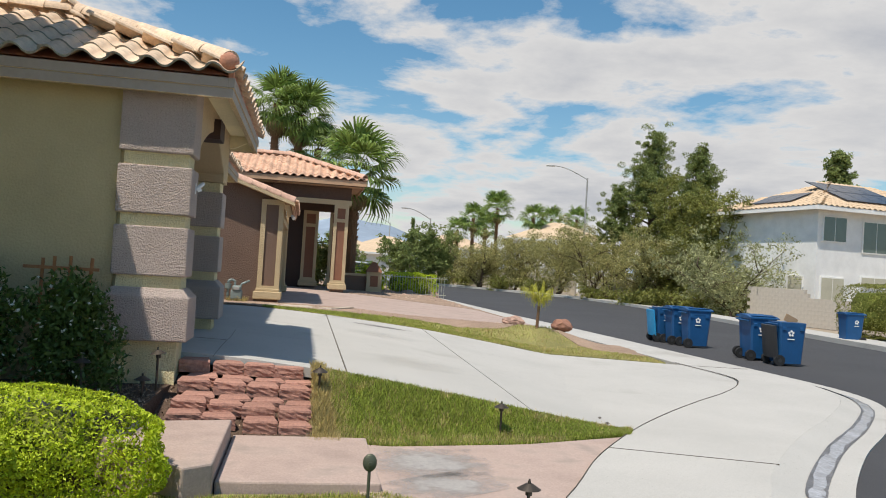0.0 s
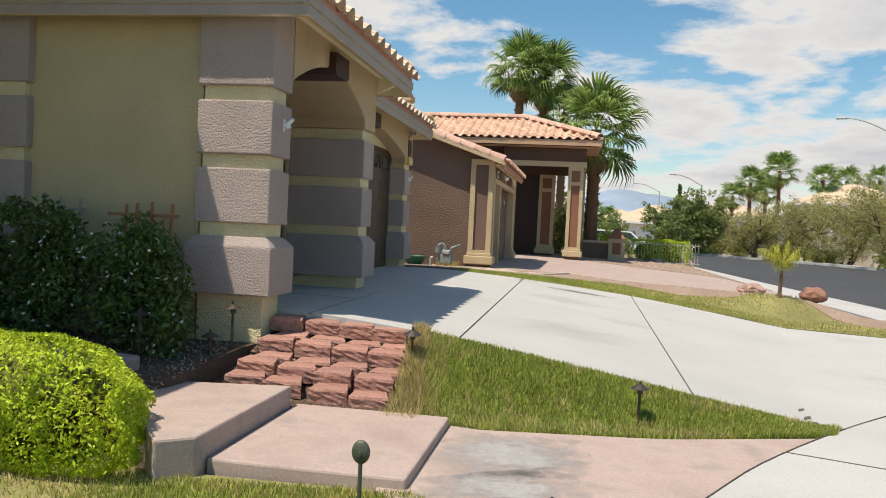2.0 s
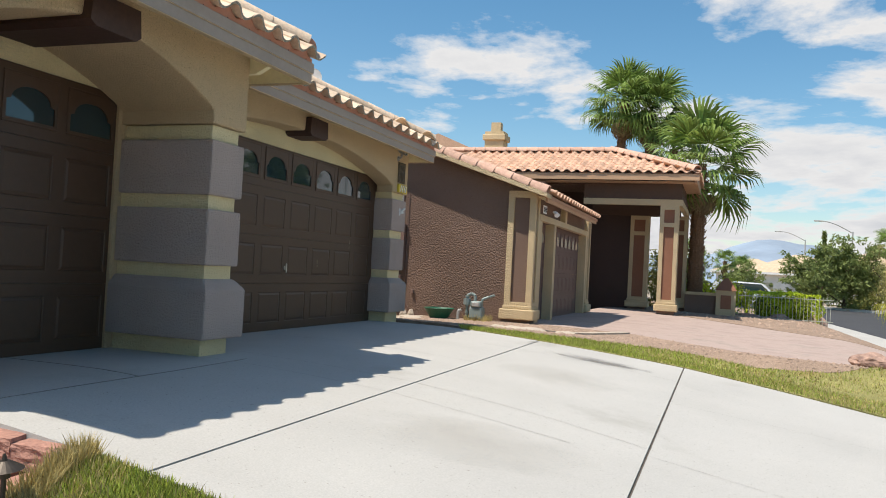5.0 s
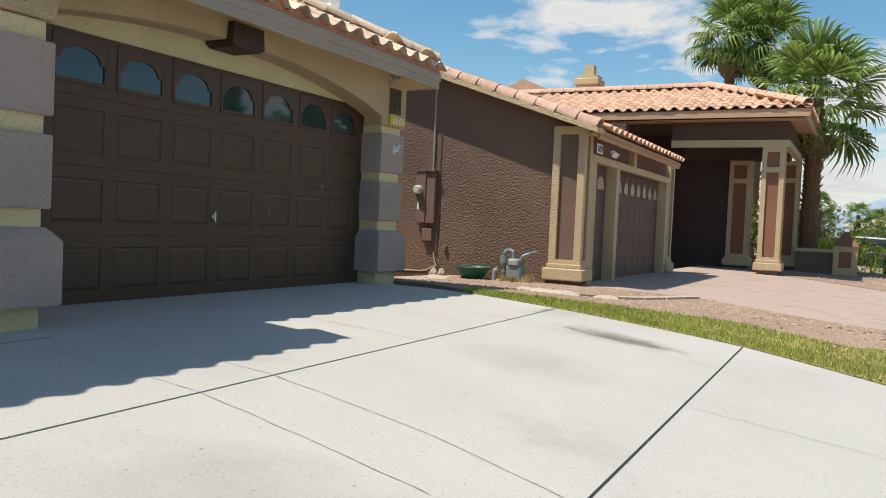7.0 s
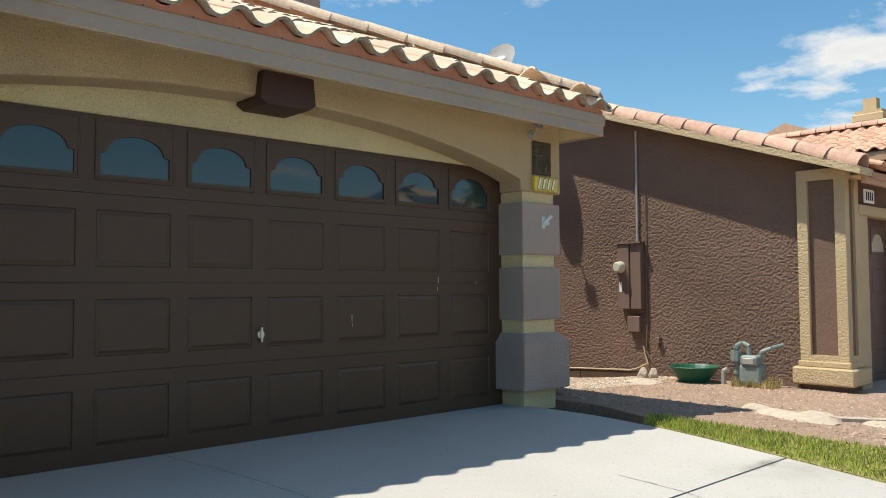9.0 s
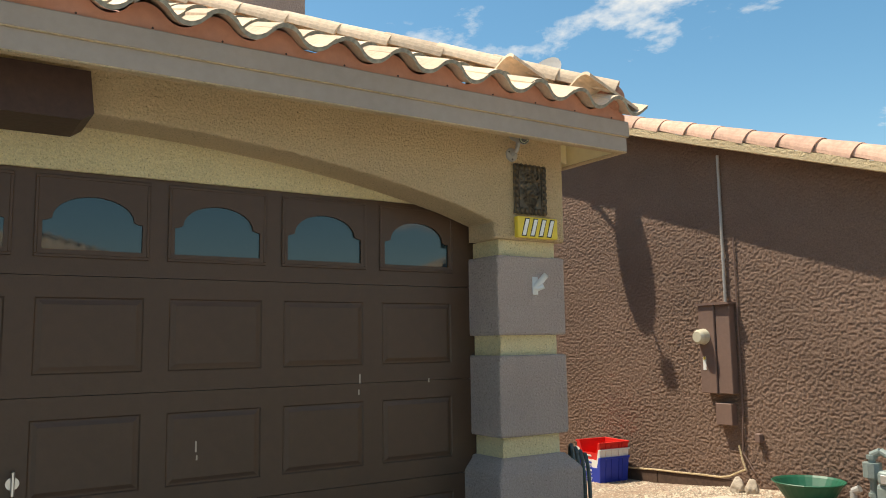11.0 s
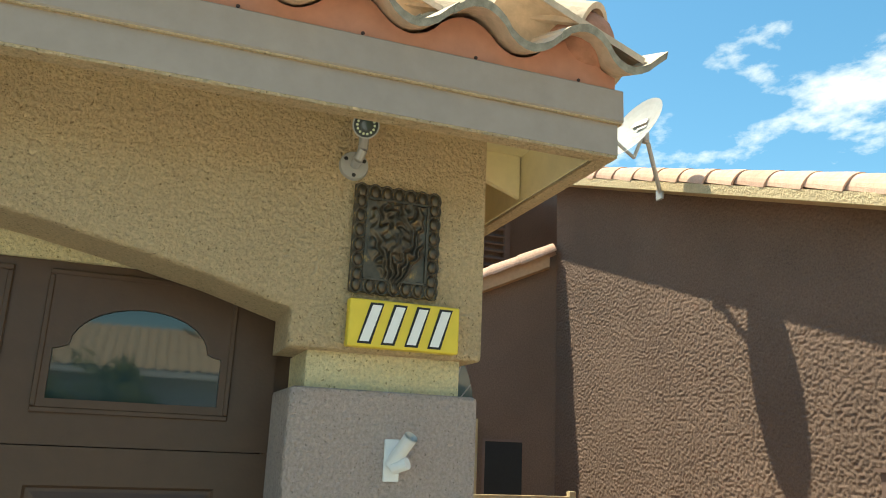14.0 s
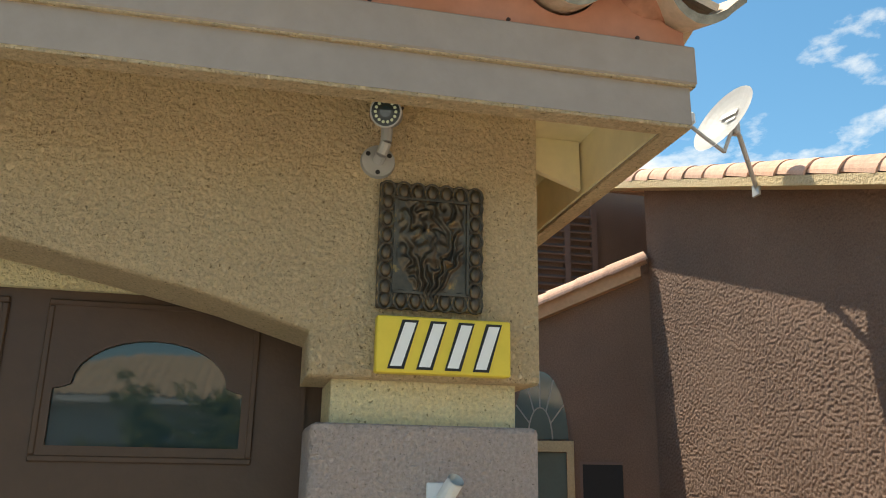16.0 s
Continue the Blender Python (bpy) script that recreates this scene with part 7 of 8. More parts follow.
tube(bm, [(0.0, 0.03, -0.05), (0.06, -0.10, -0.29), (0.075, -0.26, -0.20), (0.09, -0.42, -0.10)], 0.016, 8)
part("feed_arm", bm, "grey_metal", dish)
bm = boxed(0.0, 0.18, -0.50, -0.40, -0.13, -0.02, bevel=0.02)
part("receiver", bm, "dishgrey", dish)
bm = bmesh.new()
tube(bm, [(0.0, 0.03, -0.02), (-0.01, 0.10, -0.10), (-0.08, 0.20, -0.27), (-0.21, 0.345, -0.42), (-0.245, 0.385, -0.452)], 0.020, 10)
part("mast", bm, "grey_metal", dish)
part("foot", boxed(-0.295, -0.195, 0.365, 0.39, -0.522, -0.402, bevel=0.006), "grey_metal", dish)
part("clamp", boxed(-0.04, 0.04, 0.03, 0.09, -0.10, 0.02, bevel=0.015), "grey_metal", dish)
# louvred vent, arched window and gate behind
vent = thing("gable_vent", "dark louvred gable vent with a wooden frame", "vent")
for y in (2.92, 3.42, 3.82):
    part("stile", boxed(-8.1, -8.02, y - 0.04, y + 0.04, 3.7, 5.3), "brownbox", vent)
for k in range(13):
    z = 3.85 + k * 0.11
    bm = boxed(-0.05, 0.03, 2.92, 3.82, -0.012, 0.012)
    bm.transform(Matrix.Translation((-8.05, 0, z)) @ Matrix.Rotation(radians(35), 4, "Y"))
    part("slat", bm, "brownbox", vent)
win = thing("window_1", "tall arched window with pale muntins in the shaded wall", "window", kind="structure")
M["winglass"] = material("green_grey_glass", (0.10, 0.14, 0.13), 0.08, vary=0.05, spec=0.8)
win.matrix_basis = DIAG
WX, WC = -6.5, 2.51
pts = [(WC + 0.32, 2.10)] + [(WC + 0.32 * math.cos(math.pi * i / 16), 2.10 + 0.78 * math.sin(math.pi * i / 16)) for i in range(1, 16)] + [(WC - 0.32, 2.10)]
part("pane", yz_prism(bmesh.new(), pts, WX + 0.003, WX + 0.018), "winglass", win)
part("pane", yz_prism(bmesh.new(), [(2.19, 0.35), (2.80, 0.35), (2.80, 1.955), (2.19, 1.955)], WX + 0.003, WX + 0.018), "winglass", win)
part("sill", boxed(WX + 0.003, WX + 0.06, 2.14, 2.89, 1.965, 2.085), "nbtan", win)
part("frame", boxed(WX + 0.003, WX + 0.06, 2.81, 2.89, 0.3, 1.965), "nbtan", win)
bm = bmesh.new()
for a in (30, 60, 90, 120, 150):
    c, s = math.cos(radians(a)), math.sin(radians(a))
    cyl(bm, (WX + 0.02, WC + 0.14 * c, 2.10 + 0.36 * s), (WX + 0.02, WC + 0.32 * c, 2.10 + 0.78 * s), 0.0095, n=5)
for i in range(12):
    a, b = math.pi * i / 12, math.pi * (i + 1) / 12
    cyl(bm, (WX + 0.02, WC + 0.14 * math.cos(a), 2.10 + 0.36 * math.sin(a)), (WX + 0.02, WC + 0.14 * math.cos(b), 2.10 + 0.36 * math.sin(b)), 0.0095, n=5)
part("muntin", bm, "grey_metal", win)
# flat dark rectangle with a thin frame on two sides
dark_rect = thing("dark_rectangle", "small framed dark rectangle on the shaded brown wall", "window", kind="structure")
dark_rect.matrix_basis = DIAG
part("screen", boxed(WX + 0.003, WX + 0.012, 2.98, 3.42, 0.55, 1.83), "black", dark_rect)
part("frame", boxed(WX + 0.003, WX + 0.02, 2.95, 2.98, 0.55, 1.86), "brownbox", dark_rect)
part("frame", boxed(WX + 0.003, WX + 0.02, 2.98, 3.42, 1.83, 1.86), "brownbox", dark_rect)
gate = thing("metal_gate", "beige metal bar gate between the houses", "gate")
for y in (0.18, 1.8, 3.42):
    part("post", boxed(-5.45, -5.38, y - 0.035, y + 0.035, -0.4, 1.35), "nbtan", gate)
part("rail", boxed(-5.44, -5.39, 0.2, 3.41, 1.26, 1.30), "nbtan", gate)
part("rail", boxed(-5.44, -5.39, 0.2, 3.41, 0.0, 0.05), "nbtan", gate)
for k in range(28):
    y = 0.28 + k * 0.113
    part("bar", boxed(-5.425, -5.405, y - 0.009, y + 0.009, 0.05, 1.26), "nbtan", gate)

nsign = thing("house_sign", "small white house sign with dark bars", "sign")
part("panel", boxed(1.275, 1.29, 4.16, 4.46, 2.06, 2.22), "paint_white", nsign)
for k in range(4):
    part("bar", boxed(1.29, 1.293, 4.20 + k * 0.062, 4.235 + k * 0.062, 2.09, 2.19), "paint_black", nsign)
fl = thing("flood_light", "small white twin floodlight under the eave", "light", at=(1.42, 4.6, 2.10))
for s in (-1, 1):
    bm = bmesh.new()
    cyl(bm, (0, 0, 0.02), (0.06, s * 0.07, -0.05), 0.03, 0.05, 12)
    part("lamp_head", bm, "white", fl)
part("base", boxed(-0.03, 0.03, -0.04, 0.04, 0.0, 0.03), "white", fl)


# ---- across the street ----
M["lid_grey"] = material("dark_grey_plastic", (0.035, 0.037, 0.04), 0.5, vary=0.08)
M["binblue"] = material("blue_bin_plastic", (0.010, 0.080, 0.215), 0.45, vary=0.08, patch=4, patch_vary=0.08)
M["bincyan"] = material("light_blue_plastic", (0.02, 0.30, 0.58), 0.45, vary=0.08)


def bin_body(w0, d0, w1, d1, h):
    bm = bmesh.new()
    rings = []
    for z, k in ((0.06, 0.0), (0.10, 0.02), (h - 0.10, 0.95), (h - 0.10, 1.06), (h, 1.10)):
        w, d = lerp(w0, w1, k) / 2, lerp(d0, d1, k) / 2
        c = 0.04
        rings.append([bm.verts.new((x, y, z)) for x, y in ((-w + c, -d), (w - c, -d), (w, -d + c), (w, d - c), (w - c, d), (-w + c, d), (-w, d - c), (-w, -d + c))])
    for a, b in zip(rings[:-1], rings[1:]):
        for i in range(8):
            bm.faces.new((a[i], a[(i + 1) % 8], b[(i + 1) % 8], b[i]))
    bm.faces.new(rings[0][::-1])
    bm.faces.new(rings[-1])
    bmesh.ops.recalc_face_normals(bm, faces=bm.faces)
    return mesh_of("body", bm)


BIN_BODY = bin_body(0.47, 0.53, 0.54, 0.64, 0.98)
BIN_BODY.materials.append(M["binblue"])
bm = bmesh.new()
xs = np.linspace(-0.295, 0.295, 9)
dome = [(x, 1.0 + 0.06 * (1 - (x / 0.34) ** 2)) for x in xs]
xz_prism(bm, [(-0.295, 0.985)] + dome + [(0.295, 0.985)], -0.36, 0.37)
BIN_LID = mesh_of("lid", bm)
BIN_LID.materials.append(M["binblue"])
bm = bmesh.new()
cyl(bm, (-0.035, 0, 0), (0.035, 0, 0), 0.125, n=20)
BIN_TYRE = mesh_of("wheel", bm)
BIN_TYRE.materials.append(M["black"])
bm = bmesh.new()
cyl(bm, (-0.038, 0, 0), (0.038, 0, 0), 0.045, n=12)
for k in range(5):
    a = 2 * math.pi * k / 5
    cyl(bm, (0.0, 0, 0), (0.0, math.cos(a) * 0.12, math.sin(a) * 0.12), 0.012, n=5)
BIN_HUB = mesh_of("hub", bm)
BIN_HUB.materials.append(M["lid_grey"])


def wheeled_bin(x, y, z, turn, open_lid=None, label="blue wheeled bin with a white mark, lid shut", scale=1.0):
    t = thing("wheeled_bin", label, "bin", "bins along the street", at=(x, y, z), turn=turn)
    body = part("body", BIN_BODY, None, t)
    if open_lid:
        lid = part("lid", BIN_LID.copy(), None, t, "open lid hanging down at the back")
        lid.data.materials.clear()
        lid.data.materials.append(M[open_lid])
        lid.matrix_basis = Matrix.Translation((0, 0.40, 1.0)) @ Matrix.Rotation(radians(-118), 4, "X") @ Matrix.Translation((0, -0.42, -1.0))
        lid.matrix_basis = Matrix.Translation((0, 0.46, 0.98)) @ Matrix.Rotation(radians(-97), 4, "X") @ Matrix.Translation((0, 0.44, -1.0))
    else:
        part("lid", BIN_LID, None, t)
    for s in (-1, 1):
        w = part("wheel", BIN_TYRE, None, t)
        w.location = (s * 0.25, 0.30, 0.125)
        h = part("hub", BIN_HUB, None, w)
    bm = bmesh.new()
    cyl(bm, (-0.25, 0.38, 0.93), (0.25, 0.38, 0.93), 0.018, n=8)
    part("handle", bm, "binblue", t)
    bm = bmesh.new()
    for k in range(5):
        a = 2 * math.pi * k / 5 + 0.3
        y_, z_ = 0.05 + 0.05 * math.cos(a), 0.74 + 0.05 * math.sin(a)
        for sx in (-1, 1):
            cyl(bm, (sx * 0.262, y_, z_), (sx * 0.274, y_, z_), 0.026, n=8)
    part("mark", bm, "paint_white", t)
    for sx in (-1, 1):
        part("mark", boxed(sx * 0.264 - 0.009, sx * 0.264 + 0.009, -0.03, 0.13, 0.60, 0.62), "paint_white", t)
    # grip pockets under the rim
    for y_ in (-0.20, 0.22):
        part("rib", boxed(-0.285, -0.262, y_ - 0.05, y_ + 0.05, 0.80, 0.88, bevel=0.008), "binblue", t)
    bm = bmesh.new()
    for x_ in (-0.2, 0.0, 0.2):
        box(bm, x_ - 0.04, x_ + 0.04, -0.30, 0.30, 1.045, 1.062, bevel=0.006)
    if not open_lid:
        part("lid_rib", bm, "binblue", t)
    else:
        bm.free()
    return t


def on_bearing(az, d, z):
    a = radians(az)
    return (1.8 + d * math.sin(a), -16.66 + d * math.cos(a), z)


BZ = -0.716
for x_, y_, turn, lid, lab in ((12.15, 4.70, 86, "bincyan", "blue wheeled bin with its light blue lid hanging open"), (12.22, 3.98, 89, None, ""), (12.32, 3.22, 87, None, ""),
                               (12.58, 0.64, 86, None, ""), (12.85, 1.20, 90, None, ""), (12.71, -0.28, 88, "lid_grey", "blue wheeled bin with a dark lid hanging open"),
                               (on_bearing(37.4, 30.5, 0)[0], on_bearing(37.4, 30.5, 0)[1], -96, None, "")):
    kw = {"label": lab} if lab else {}
    wheeled_bin(x_, y_, BZ, turn, lid, **kw)
M["cardboard"] = material("brown_cardboard", (0.36, 0.24, 0.14), 0.9, vary=0.1)
flap = boxed(-0.16, 0.16, -0.012, 0.012, 0.0, 0.16)
flap.transform(Matrix.Translation((12.78, -0.26, BZ + 0.96)) @ Matrix.Rotation(radians(24), 4, "Y"))
single("cardboard", flap, "cardboard", "torn cardboard sheet sticking out of an open bin", "cardboard")

M["whitewall"] = material("white_stucco", (0.80, 0.79, 0.76), 0.9, bump=0.006, bump_scale=30, vary=0.05)
M["tile_far"] = material("pale_orange_tile", (0.57, 0.43, 0.29), 0.9, grain=6, vary=0.25, bump=0.03, bump_scale=9)
M["solar"] = material("solar_glass", (0.015, 0.020, 0.035), 0.15, vary=0.1)
M["blind"] = material("pale_blind", (0.50, 0.47, 0.36), 0.7, vary=0.08)
M["blockwall"] = material("grey_block_wall", (0.50, 0.45, 0.38), 0.95, grain=20, vary=0.1, bump=0.006, bump_scale=30)
TILE_FAR = s_tile(width=0.36, length=0.50, n=6)
TILE_FAR.materials.append(M["tile_far"])
TILE_FAR.materials.append(M["tile_far"])


def villa(at, turn, w, d, storeys, label, windows, roof_tiles=False, solar=False, hip=0.40):
    """A stucco house: local x along its front, y going back; windows are (x, z, width, height) on the front."""
    v = thing("house", label, "house", "houses across the street", at=at, turn=turn)
    h = 2.75 * storeys
    part("wall", boxed(0, w, 0, d, -0.5, h), "whitewall", v)
    bm = bmesh.new()
    o = 0.55
    rz = min(w, d) / 2 * hip
    c = [bm.verts.new(p) for p in ((-o, -o, h), (w + o, -o, h), (w + o, d + o, h), (-o, d + o, h))]
    m = (min(w, d) + 2 * o) / 2
    if w >= d:
        r = [bm.verts.new(p) for p in ((-o + m, d / 2, h + m * hip), (w + o - m + 0.02, d / 2, h + m * hip))]
        fs = ((c[0], c[1], r[1], r[0]), (c[1], c[2], r[1]), (c[2], c[3], r[0], r[1]), (c[3], c[0], r[0]))
    else:
        r = [bm.verts.new(p) for p in ((w / 2, -o + m, h + m * hip), (w / 2, d + o - m, h + m * hip))]
        fs = ((c[0], c[1], r[0]), (c[1], c[2], r[1], r[0]), (c[2], c[3], r[1]), (c[3], c[0], r[0], r[1]))
    for f in fs:
        bm.faces.new(f)
    bm.faces.new(c[::-1])
    bmesh.ops.recalc_face_normals(bm, faces=bm.faces)
    roof = part("roof", bm, "tile_far", v)
    for a in ((-o, w + o, -o - 0.03, -o), (-o, w + o, d + o, d + o + 0.03), (-o - 0.03, -o, -o, d + o), (w + o, w + o + 0.03, -o, d + o)):
        part("fascia", boxed(*a, h - 0.2, h + 0.02), "whitewall", v)
    if roof_tiles:
        k = 1 / math.sqrt(1 + hip * hip)
        lay_tiles(roof, TILE_FAR, (-o, -o, h), (1, 0, 0), Vector((0, 1, hip)).normalized(), (0, -hip, 1), w + 2 * o, lambda u, q: q * k <= u <= w + 2 * o - q * k and q * k < m, 14, 0.36, 0.44)
        lay_tiles(roof, TILE_FAR, (-o, -o, h), (0, 1, 0), Vector((1, 0, hip)).normalized(), (-hip, 0, 1), d + 2 * o, lambda u, q: q * k <= u <= d + 2 * o - q * k and q * k < m, 14, 0.36, 0.44)
    for x, z, ww, hh, face in windows:
        win = new("window")
        win.parent = v
        win.empty_display_size = 0.1
        if face == "front":
            part("frame", boxed(x - 0.06, x + ww + 0.06, -0.05, -0.001, z - 0.06, z + hh + 0.06), "paint_white", win)
            for i in range(2):
                part("pane", boxed(x + i * ww / 2 + 0.02, x + (i + 1) * ww / 2 - 0.02, -0.056, -0.051, z, z + hh), "winglass" if z > 2.7 else "blind", win)
        else:
            part("frame", boxed(-0.05, -0.001, x - 0.06, x + ww + 0.06, z - 0.06, z + hh + 0.06), "paint_white", win)
            part("pane", boxed(-0.056, -0.051, x, x + ww, z, z + hh), "blind", win)
    if solar:
        up = Vector((0, 1, hip)).normalized()
        n = Vector((0, -hip, 1)).normalized()
        base = Matrix((Vector((1, 0, 0)), up, n)).transposed().to_4x4()
        for i in range(4):
            for j in range(2):
                p = Vector((2.2 + i * 1.08, 0.4, h + (0.4 + o) * hip)) + up * (j * 1.75) + n * 0.14
                ob = part("solar_panel", boxed(0, 1.04, 0, 1.68, 0, 0.04), "solar", v)
                ob.matrix_basis = Matrix.Translation(p) @ base
        up2, n2 = Vector((1, 0, hip)).normalized(), Vector((-hip, 0, 1)).normalized()
        base2 = Matrix((Vector((0, -1, 0)), up2, n2)).transposed().to_4x4()
        for i in range(3):
            p = Vector((0.1, 3.2 + i * 1.08, h + (0.1 + o) * hip)) + n2 * 0.14
            ob = part("solar_panel", boxed(0, 1.04, 0, 1.68, 0, 0.04), "solar", v)
            ob.matrix_basis = Matrix.Translation(p) @ base2
    return v


wx, wy, _ = on_bearing(35.2, 45.5, 0)
villa((wx, wy, -0.1), 8, 12.0, 8.0, 2, "two-storey white stucco house with solar panels on its roof",
      [(0.35, 3.75, 1.5, 1.25, "front"), (0.35, 0.6, 1.5, 1.2, "front"), (3.0, 3.3, 1.8, 1.6, "front"), (3.0, 1.45, 1.8, 0.5, "front"), (0.9, 0.6, 1.0, 1.2, "side")], True, True)
# garden wall in courses of blocks
gw = thing("garden_wall", "grey concrete block garden wall by the white house", "wall")
p0, p1 = Vector(on_bearing(31.2, 45, 0)), Vector(on_bearing(37.4, 41, 0))
dv = (p1 - p0)
L = dv.length
ang = math.atan2(dv.y, dv.x)
bm = bmesh.new()
box(bm, -0.198, 0.198, -0.09, 0.09, 0.0015, 0.1985)
BLK = mesh_of("block", bm)
BLK.materials.append(M["blockwall"])
for r in range(9):
    for c in range(int(L / 0.4)):
        if r > 6 and c > int(L / 0.4) * 0.55:
            continue
        ob = part("block", BLK, None, gw)
        q = p0 + dv.normalized() * (0.2 + c * 0.4 + (0.2 if r % 2 else 0))
        ob.matrix_basis = Matrix.Translation((q.x, q.y, -0.78 + r * 0.2)) @ Matrix.Rotation(ang, 4, "Z")

for (az, d, turn, w, dd, st, lab) in ((18.2, 88, -12, 11, 10, 2, "distant house with a pale tile roof behind trees"), (11.2, 104, 8, 10, 8, 1.6, "small white house at the end of the street"), (6.6, 100, 10, 9, 8, 1.3, "low white house far down the street"), (3.4, 92, 0, 7, 6, 1.1, "low pale house behind the next garden")):
    x, y, _ = on_bearing(az, d, 0)
    villa((x - w / 2, y, -0.8), turn, w, dd, st, lab, [(1.0, 0.8, 1.5, 1.2, "front"), (4.0, 0.8, 1.5, 1.2, "front")])
# the house facing the garages from across the road
villa((26.0, 4.5, -0.7), -90, 14.0, 8.0, 1.65, "stucco house facing the garages across the road", [(1.5, 0.8, 1.8, 1.3, "front"), (6.0, 0.8, 2.2, 1.3, "front"), (10.5, 0.8, 1.6, 1.3, "front")], roof_tiles=True)
for k, (tx, ty, th) in enumerate(((22.5, -9.5, 6.0), (23.5, -2.6, 5.6))):
    tree("street_tree", (tx, ty, -0.6), th, 2.2, 0.14, "olive", 90 + k, "olive-green tree in the garden across the road", "olive_leaf", 7000, 0.09, 0.5, 1, 0.25)
# low walls under the trees
for (a0, d0, a1, d1) in ((11.8, 82, 15.0, 76), (15.6, 75, 19.6, 70), (20.5, 68, 26.0, 62), (26.5, 60, 30.5, 55)):
    p, q = on_bearing(a0, d0, 0), on_bearing(a1, d1, 0)
    bm = bmesh.new()
    v = Vector(q) - Vector(p)
    n = Vector((-v.y, v.x, 0)).normalized() * 0.1
    quad = [Vector(p) - n, Vector(q) - n, Vector(q) + n, Vector(p) + n]
    prism(bm, [(k.x, k.y) for k in quad], lambda u, w, t: (u, w, -0.85 + 1.75 * t))
    single("boundary_wall", bm, "blockwall", "tan block boundary wall behind street trees", "wall", "boundary walls")


def street_lamp(x, y, z, h, turn, label):
    t = thing("street_lamp", label, "street lamp", "street lamps", at=(x, y, z), turn=turn)
    bm = bmesh.new()
    cyl(bm, (0, 0, 0), (0, 0, h), 0.12, 0.07, 10)
    part("pole", bm, "grey_metal", t)
    bm = bmesh.new()
    pts = [(-3.0 * s, 0, h - 0.15 + 1.15 * math.sin(s * 1.5)) for s in np.linspace(0, 1, 8)]
    tube(bm, pts, 0.05, 7)
    part("arm", bm, "grey_metal", t)
    part("lantern", boxed(-3.75, -2.95, -0.13, 0.13, h + 0.92, h + 1.06, bevel=0.04), "grey_metal", t)
    return t


street_lamp(26.4, 51.0, -0.8, 10.6, -20, "tall grey street lamp with a curved arm")
x, y, _ = on_bearing(8.9, 96, 0)
street_lamp(x, y, -0.8, 7.6, 10, "distant grey street lamp down the street")
x, y, _ = on_bearing(6.0, 120, 0)
street_lamp(x, y, -0.8, 8.0, 0, "distant grey street lamp down the street")
hy = thing("fire_hydrant", "small pale fire hydrant at the kerb", "hydrant", at=(8.6, 27.0, -0.6))
bm = bmesh.new()
cyl(bm, (0, 0, 0), (0, 0, 0.55), 0.12, 0.11, 12)
bmesh.ops.create_uvsphere(bm, u_segments=12, v_segments=8, radius=0.13, matrix=Matrix.Translation((0, 0, 0.58)))
part("barrel", bm, "paleflag", hy)
bm = bmesh.new()
cyl(bm, (-0.2, 0, 0.4), (0.2, 0, 0.4), 0.06, n=10)
part("nozzle", bm, "paleflag", hy)

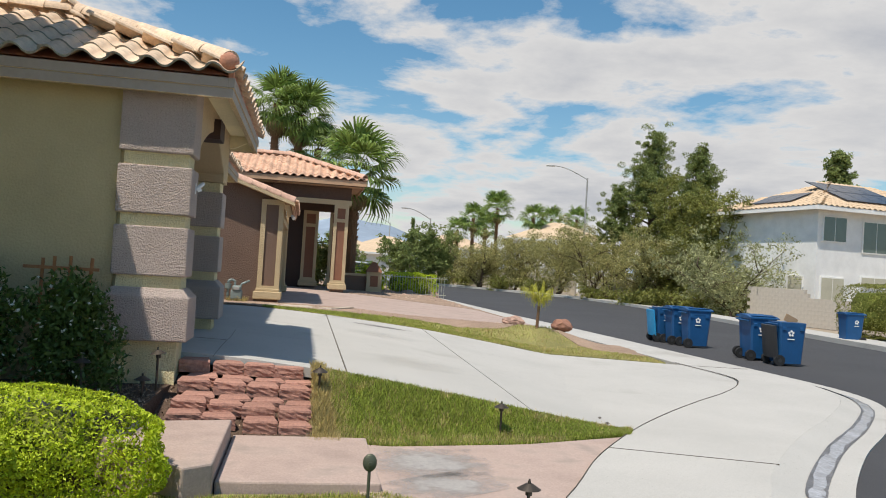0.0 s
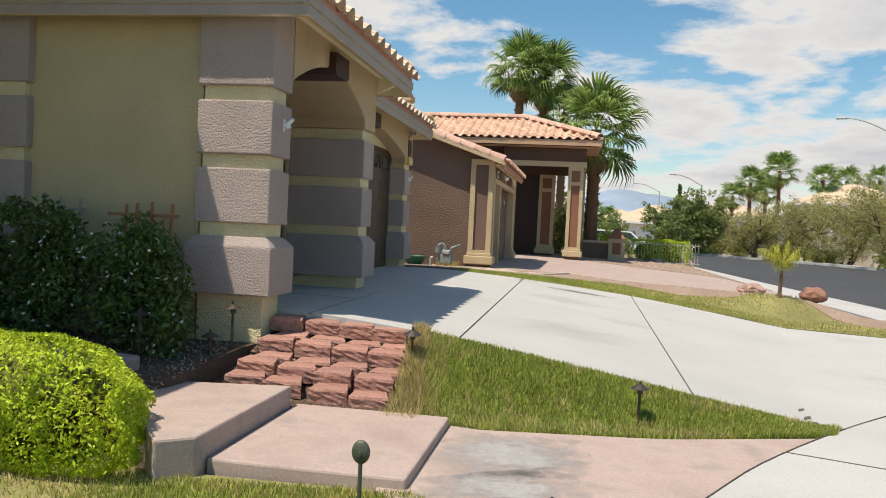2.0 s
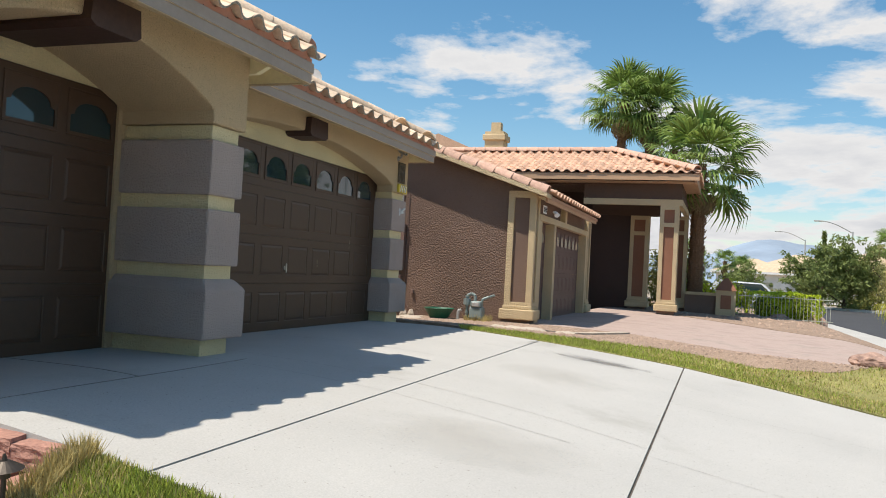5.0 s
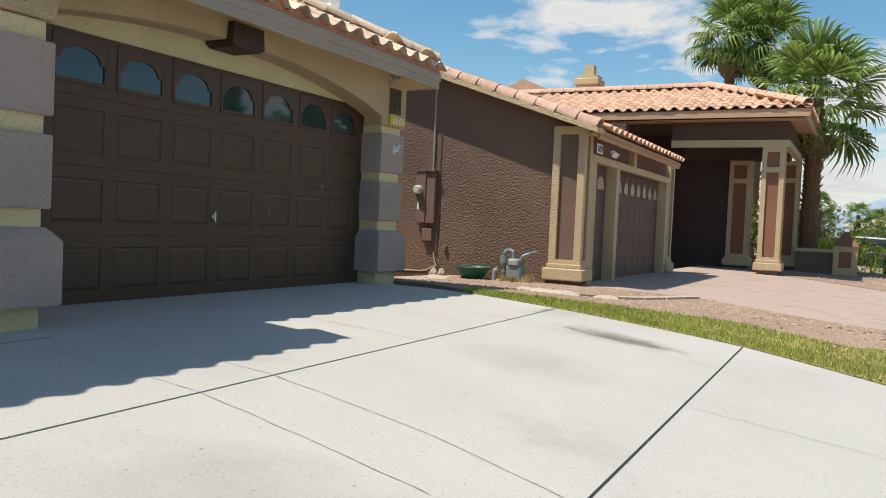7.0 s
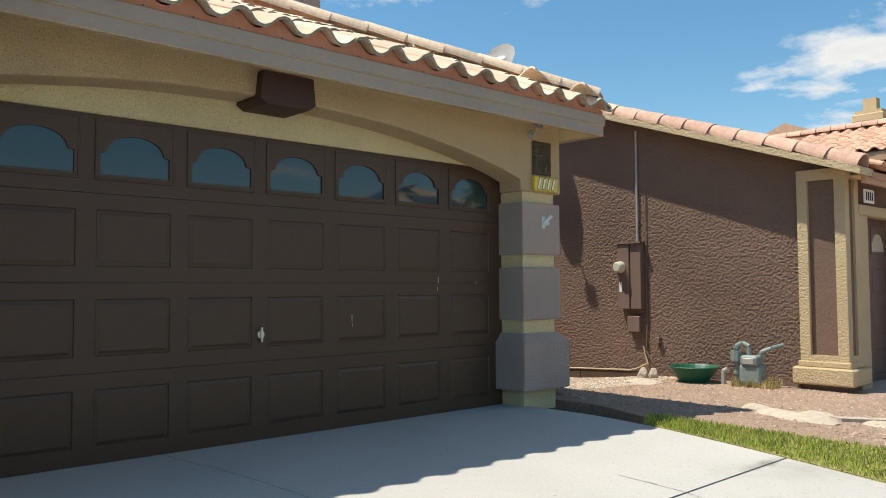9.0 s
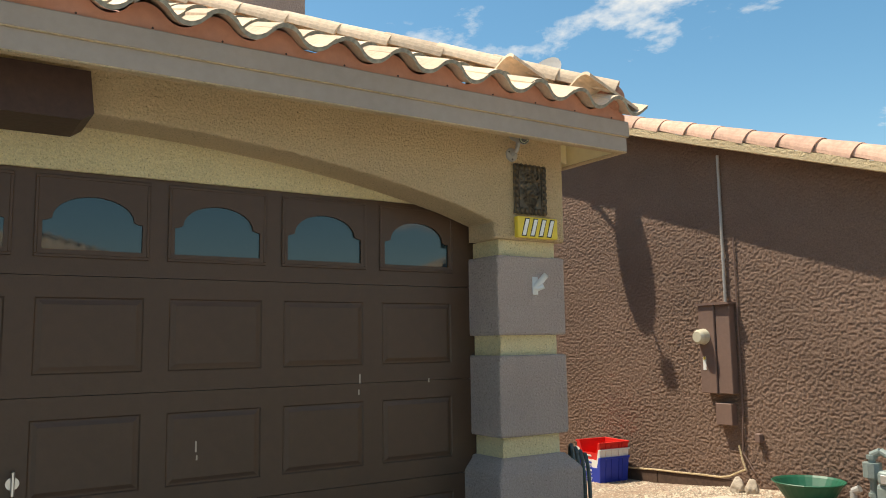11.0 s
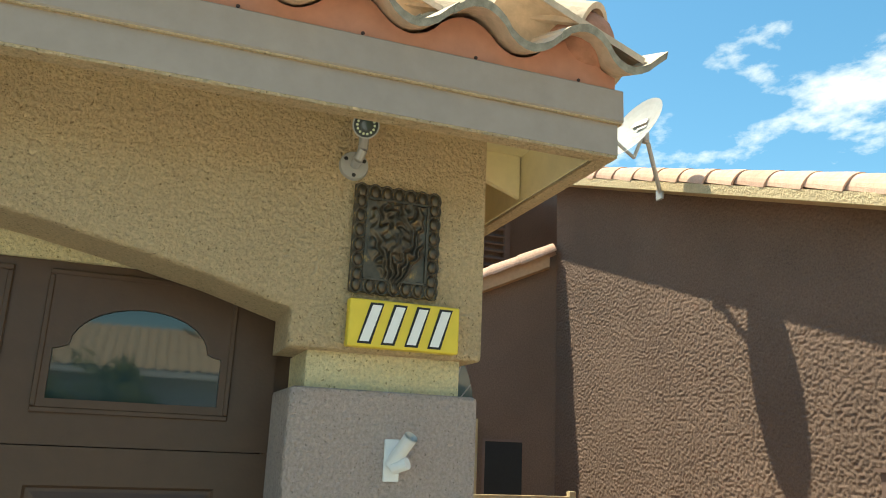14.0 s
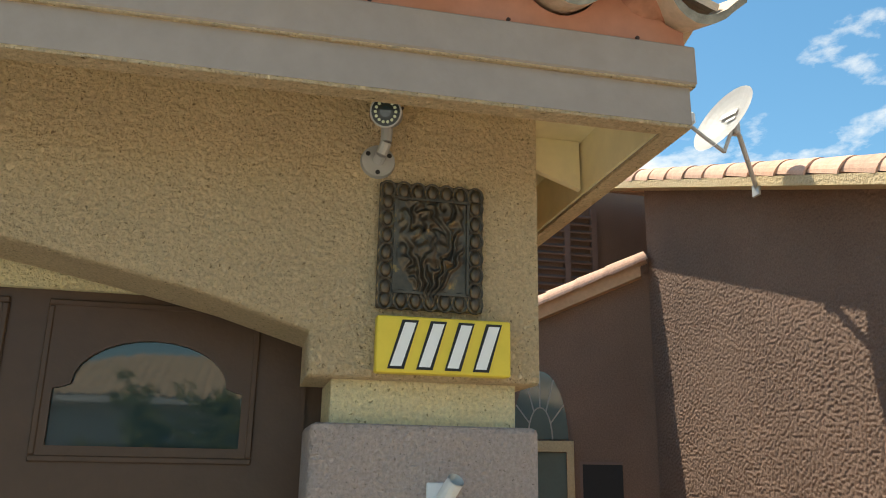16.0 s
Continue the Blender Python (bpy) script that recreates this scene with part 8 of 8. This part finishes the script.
# parked vehicle and rail beyond the hedge
M["carwhite"] = material("white_car_paint", (0.72, 0.73, 0.74), 0.25, vary=0.03)
suv = thing("car", "white estate car parked beyond the hedge", "car", at=(6.1, 43.0, -0.62), turn=0)
bm = xz_prism(bmesh.new(), [(-2.3, 0.35), (2.3, 0.35), (2.35, 0.9), (1.5, 1.02), (0.85, 1.62), (-1.9, 1.70), (-2.3, 1.1)], -0.85, 0.85)
bmesh.ops.bevel(bm, geom=list(bm.edges), offset=0.07, segments=2, affect="EDGES")
part("body", bm, "carwhite", suv)
for s in (-1, 1):
    part("side_window", xz_prism(bmesh.new(), [(-1.85, 1.08), (1.25, 1.08), (0.75, 1.55), (-1.75, 1.60)], s * 0.853, s * 0.862), "glass", suv)
    for wxx in (-1.4, 1.45):
        bm = bmesh.new()
        cyl(bm, (wxx, s * 0.70, 0.34), (wxx, s * 0.88, 0.34), 0.34, n=20)
        wh = part("wheel", bm, "black", suv)
        bm = bmesh.new()
        cyl(bm, (wxx, s * 0.86, 0.34), (wxx, s * 0.89, 0.34), 0.21, n=16)
        part("rim", bm, "steel", wh)
rail = thing("garden_fence", "thin pale metal fence along the next garden", "fence")
M["fence"] = material("pale_green_metal", (0.45, 0.45, 0.36), 0.6, vary=0.05)
for k in range(26):
    part("bar", boxed(5.2 + k * 0.12, 5.215 + k * 0.12, 19.0, 19.015, -0.45, 0.55), "fence", rail)
part("rail", boxed(5.2, 8.3, 18.99, 19.02, 0.45, 0.48), "fence", rail)
part("rail", boxed(5.2, 8.3, 18.99, 19.02, -0.3, -0.27), "fence", rail)

# hills on the horizon
# distance haze is put into the hills' blue-grey base colour
M["hill"] = material("hazy_hill", (0.25, 0.31, 0.38), 1.0, grain=0.01, vary=0.12, patch=0.004, patch_vary=0.18, bump=6.0, bump_scale=0.012)
bm = bmesh.new()
rows = []
for j in range(10):
    row = []
    for i in range(160):
        az = radians(lerp(-60, 75, i / 159))
        deg = math.degrees(az)
        top = 0.030 + 0.026 * math.exp(-((deg - 3.6) / 4.2) ** 2) - 0.012 * smooth(6, 16, deg) + 0.006 * noise.noise(Vector((deg * 0.35, 0, 0))) + 0.003 * noise.noise(Vector((deg * 1.3, 3, 0)))
        f = j / 9
        dist = 1900 + 500 * f
        hgt = dist * top * (f ** 0.75) * (1 + 0.10 * noise.noise(Vector((deg * 0.9, f * 4, 7))) * (1 - f))
        row.append((dist * math.sin(az), dist * math.cos(az), hgt - 1.0))
    rows.append(row)
sheet(bm, rows)
single("backdrop", bm, "hill", "hazy blue desert mountains on the horizon", "mountains", kind="structure", smooth=True)
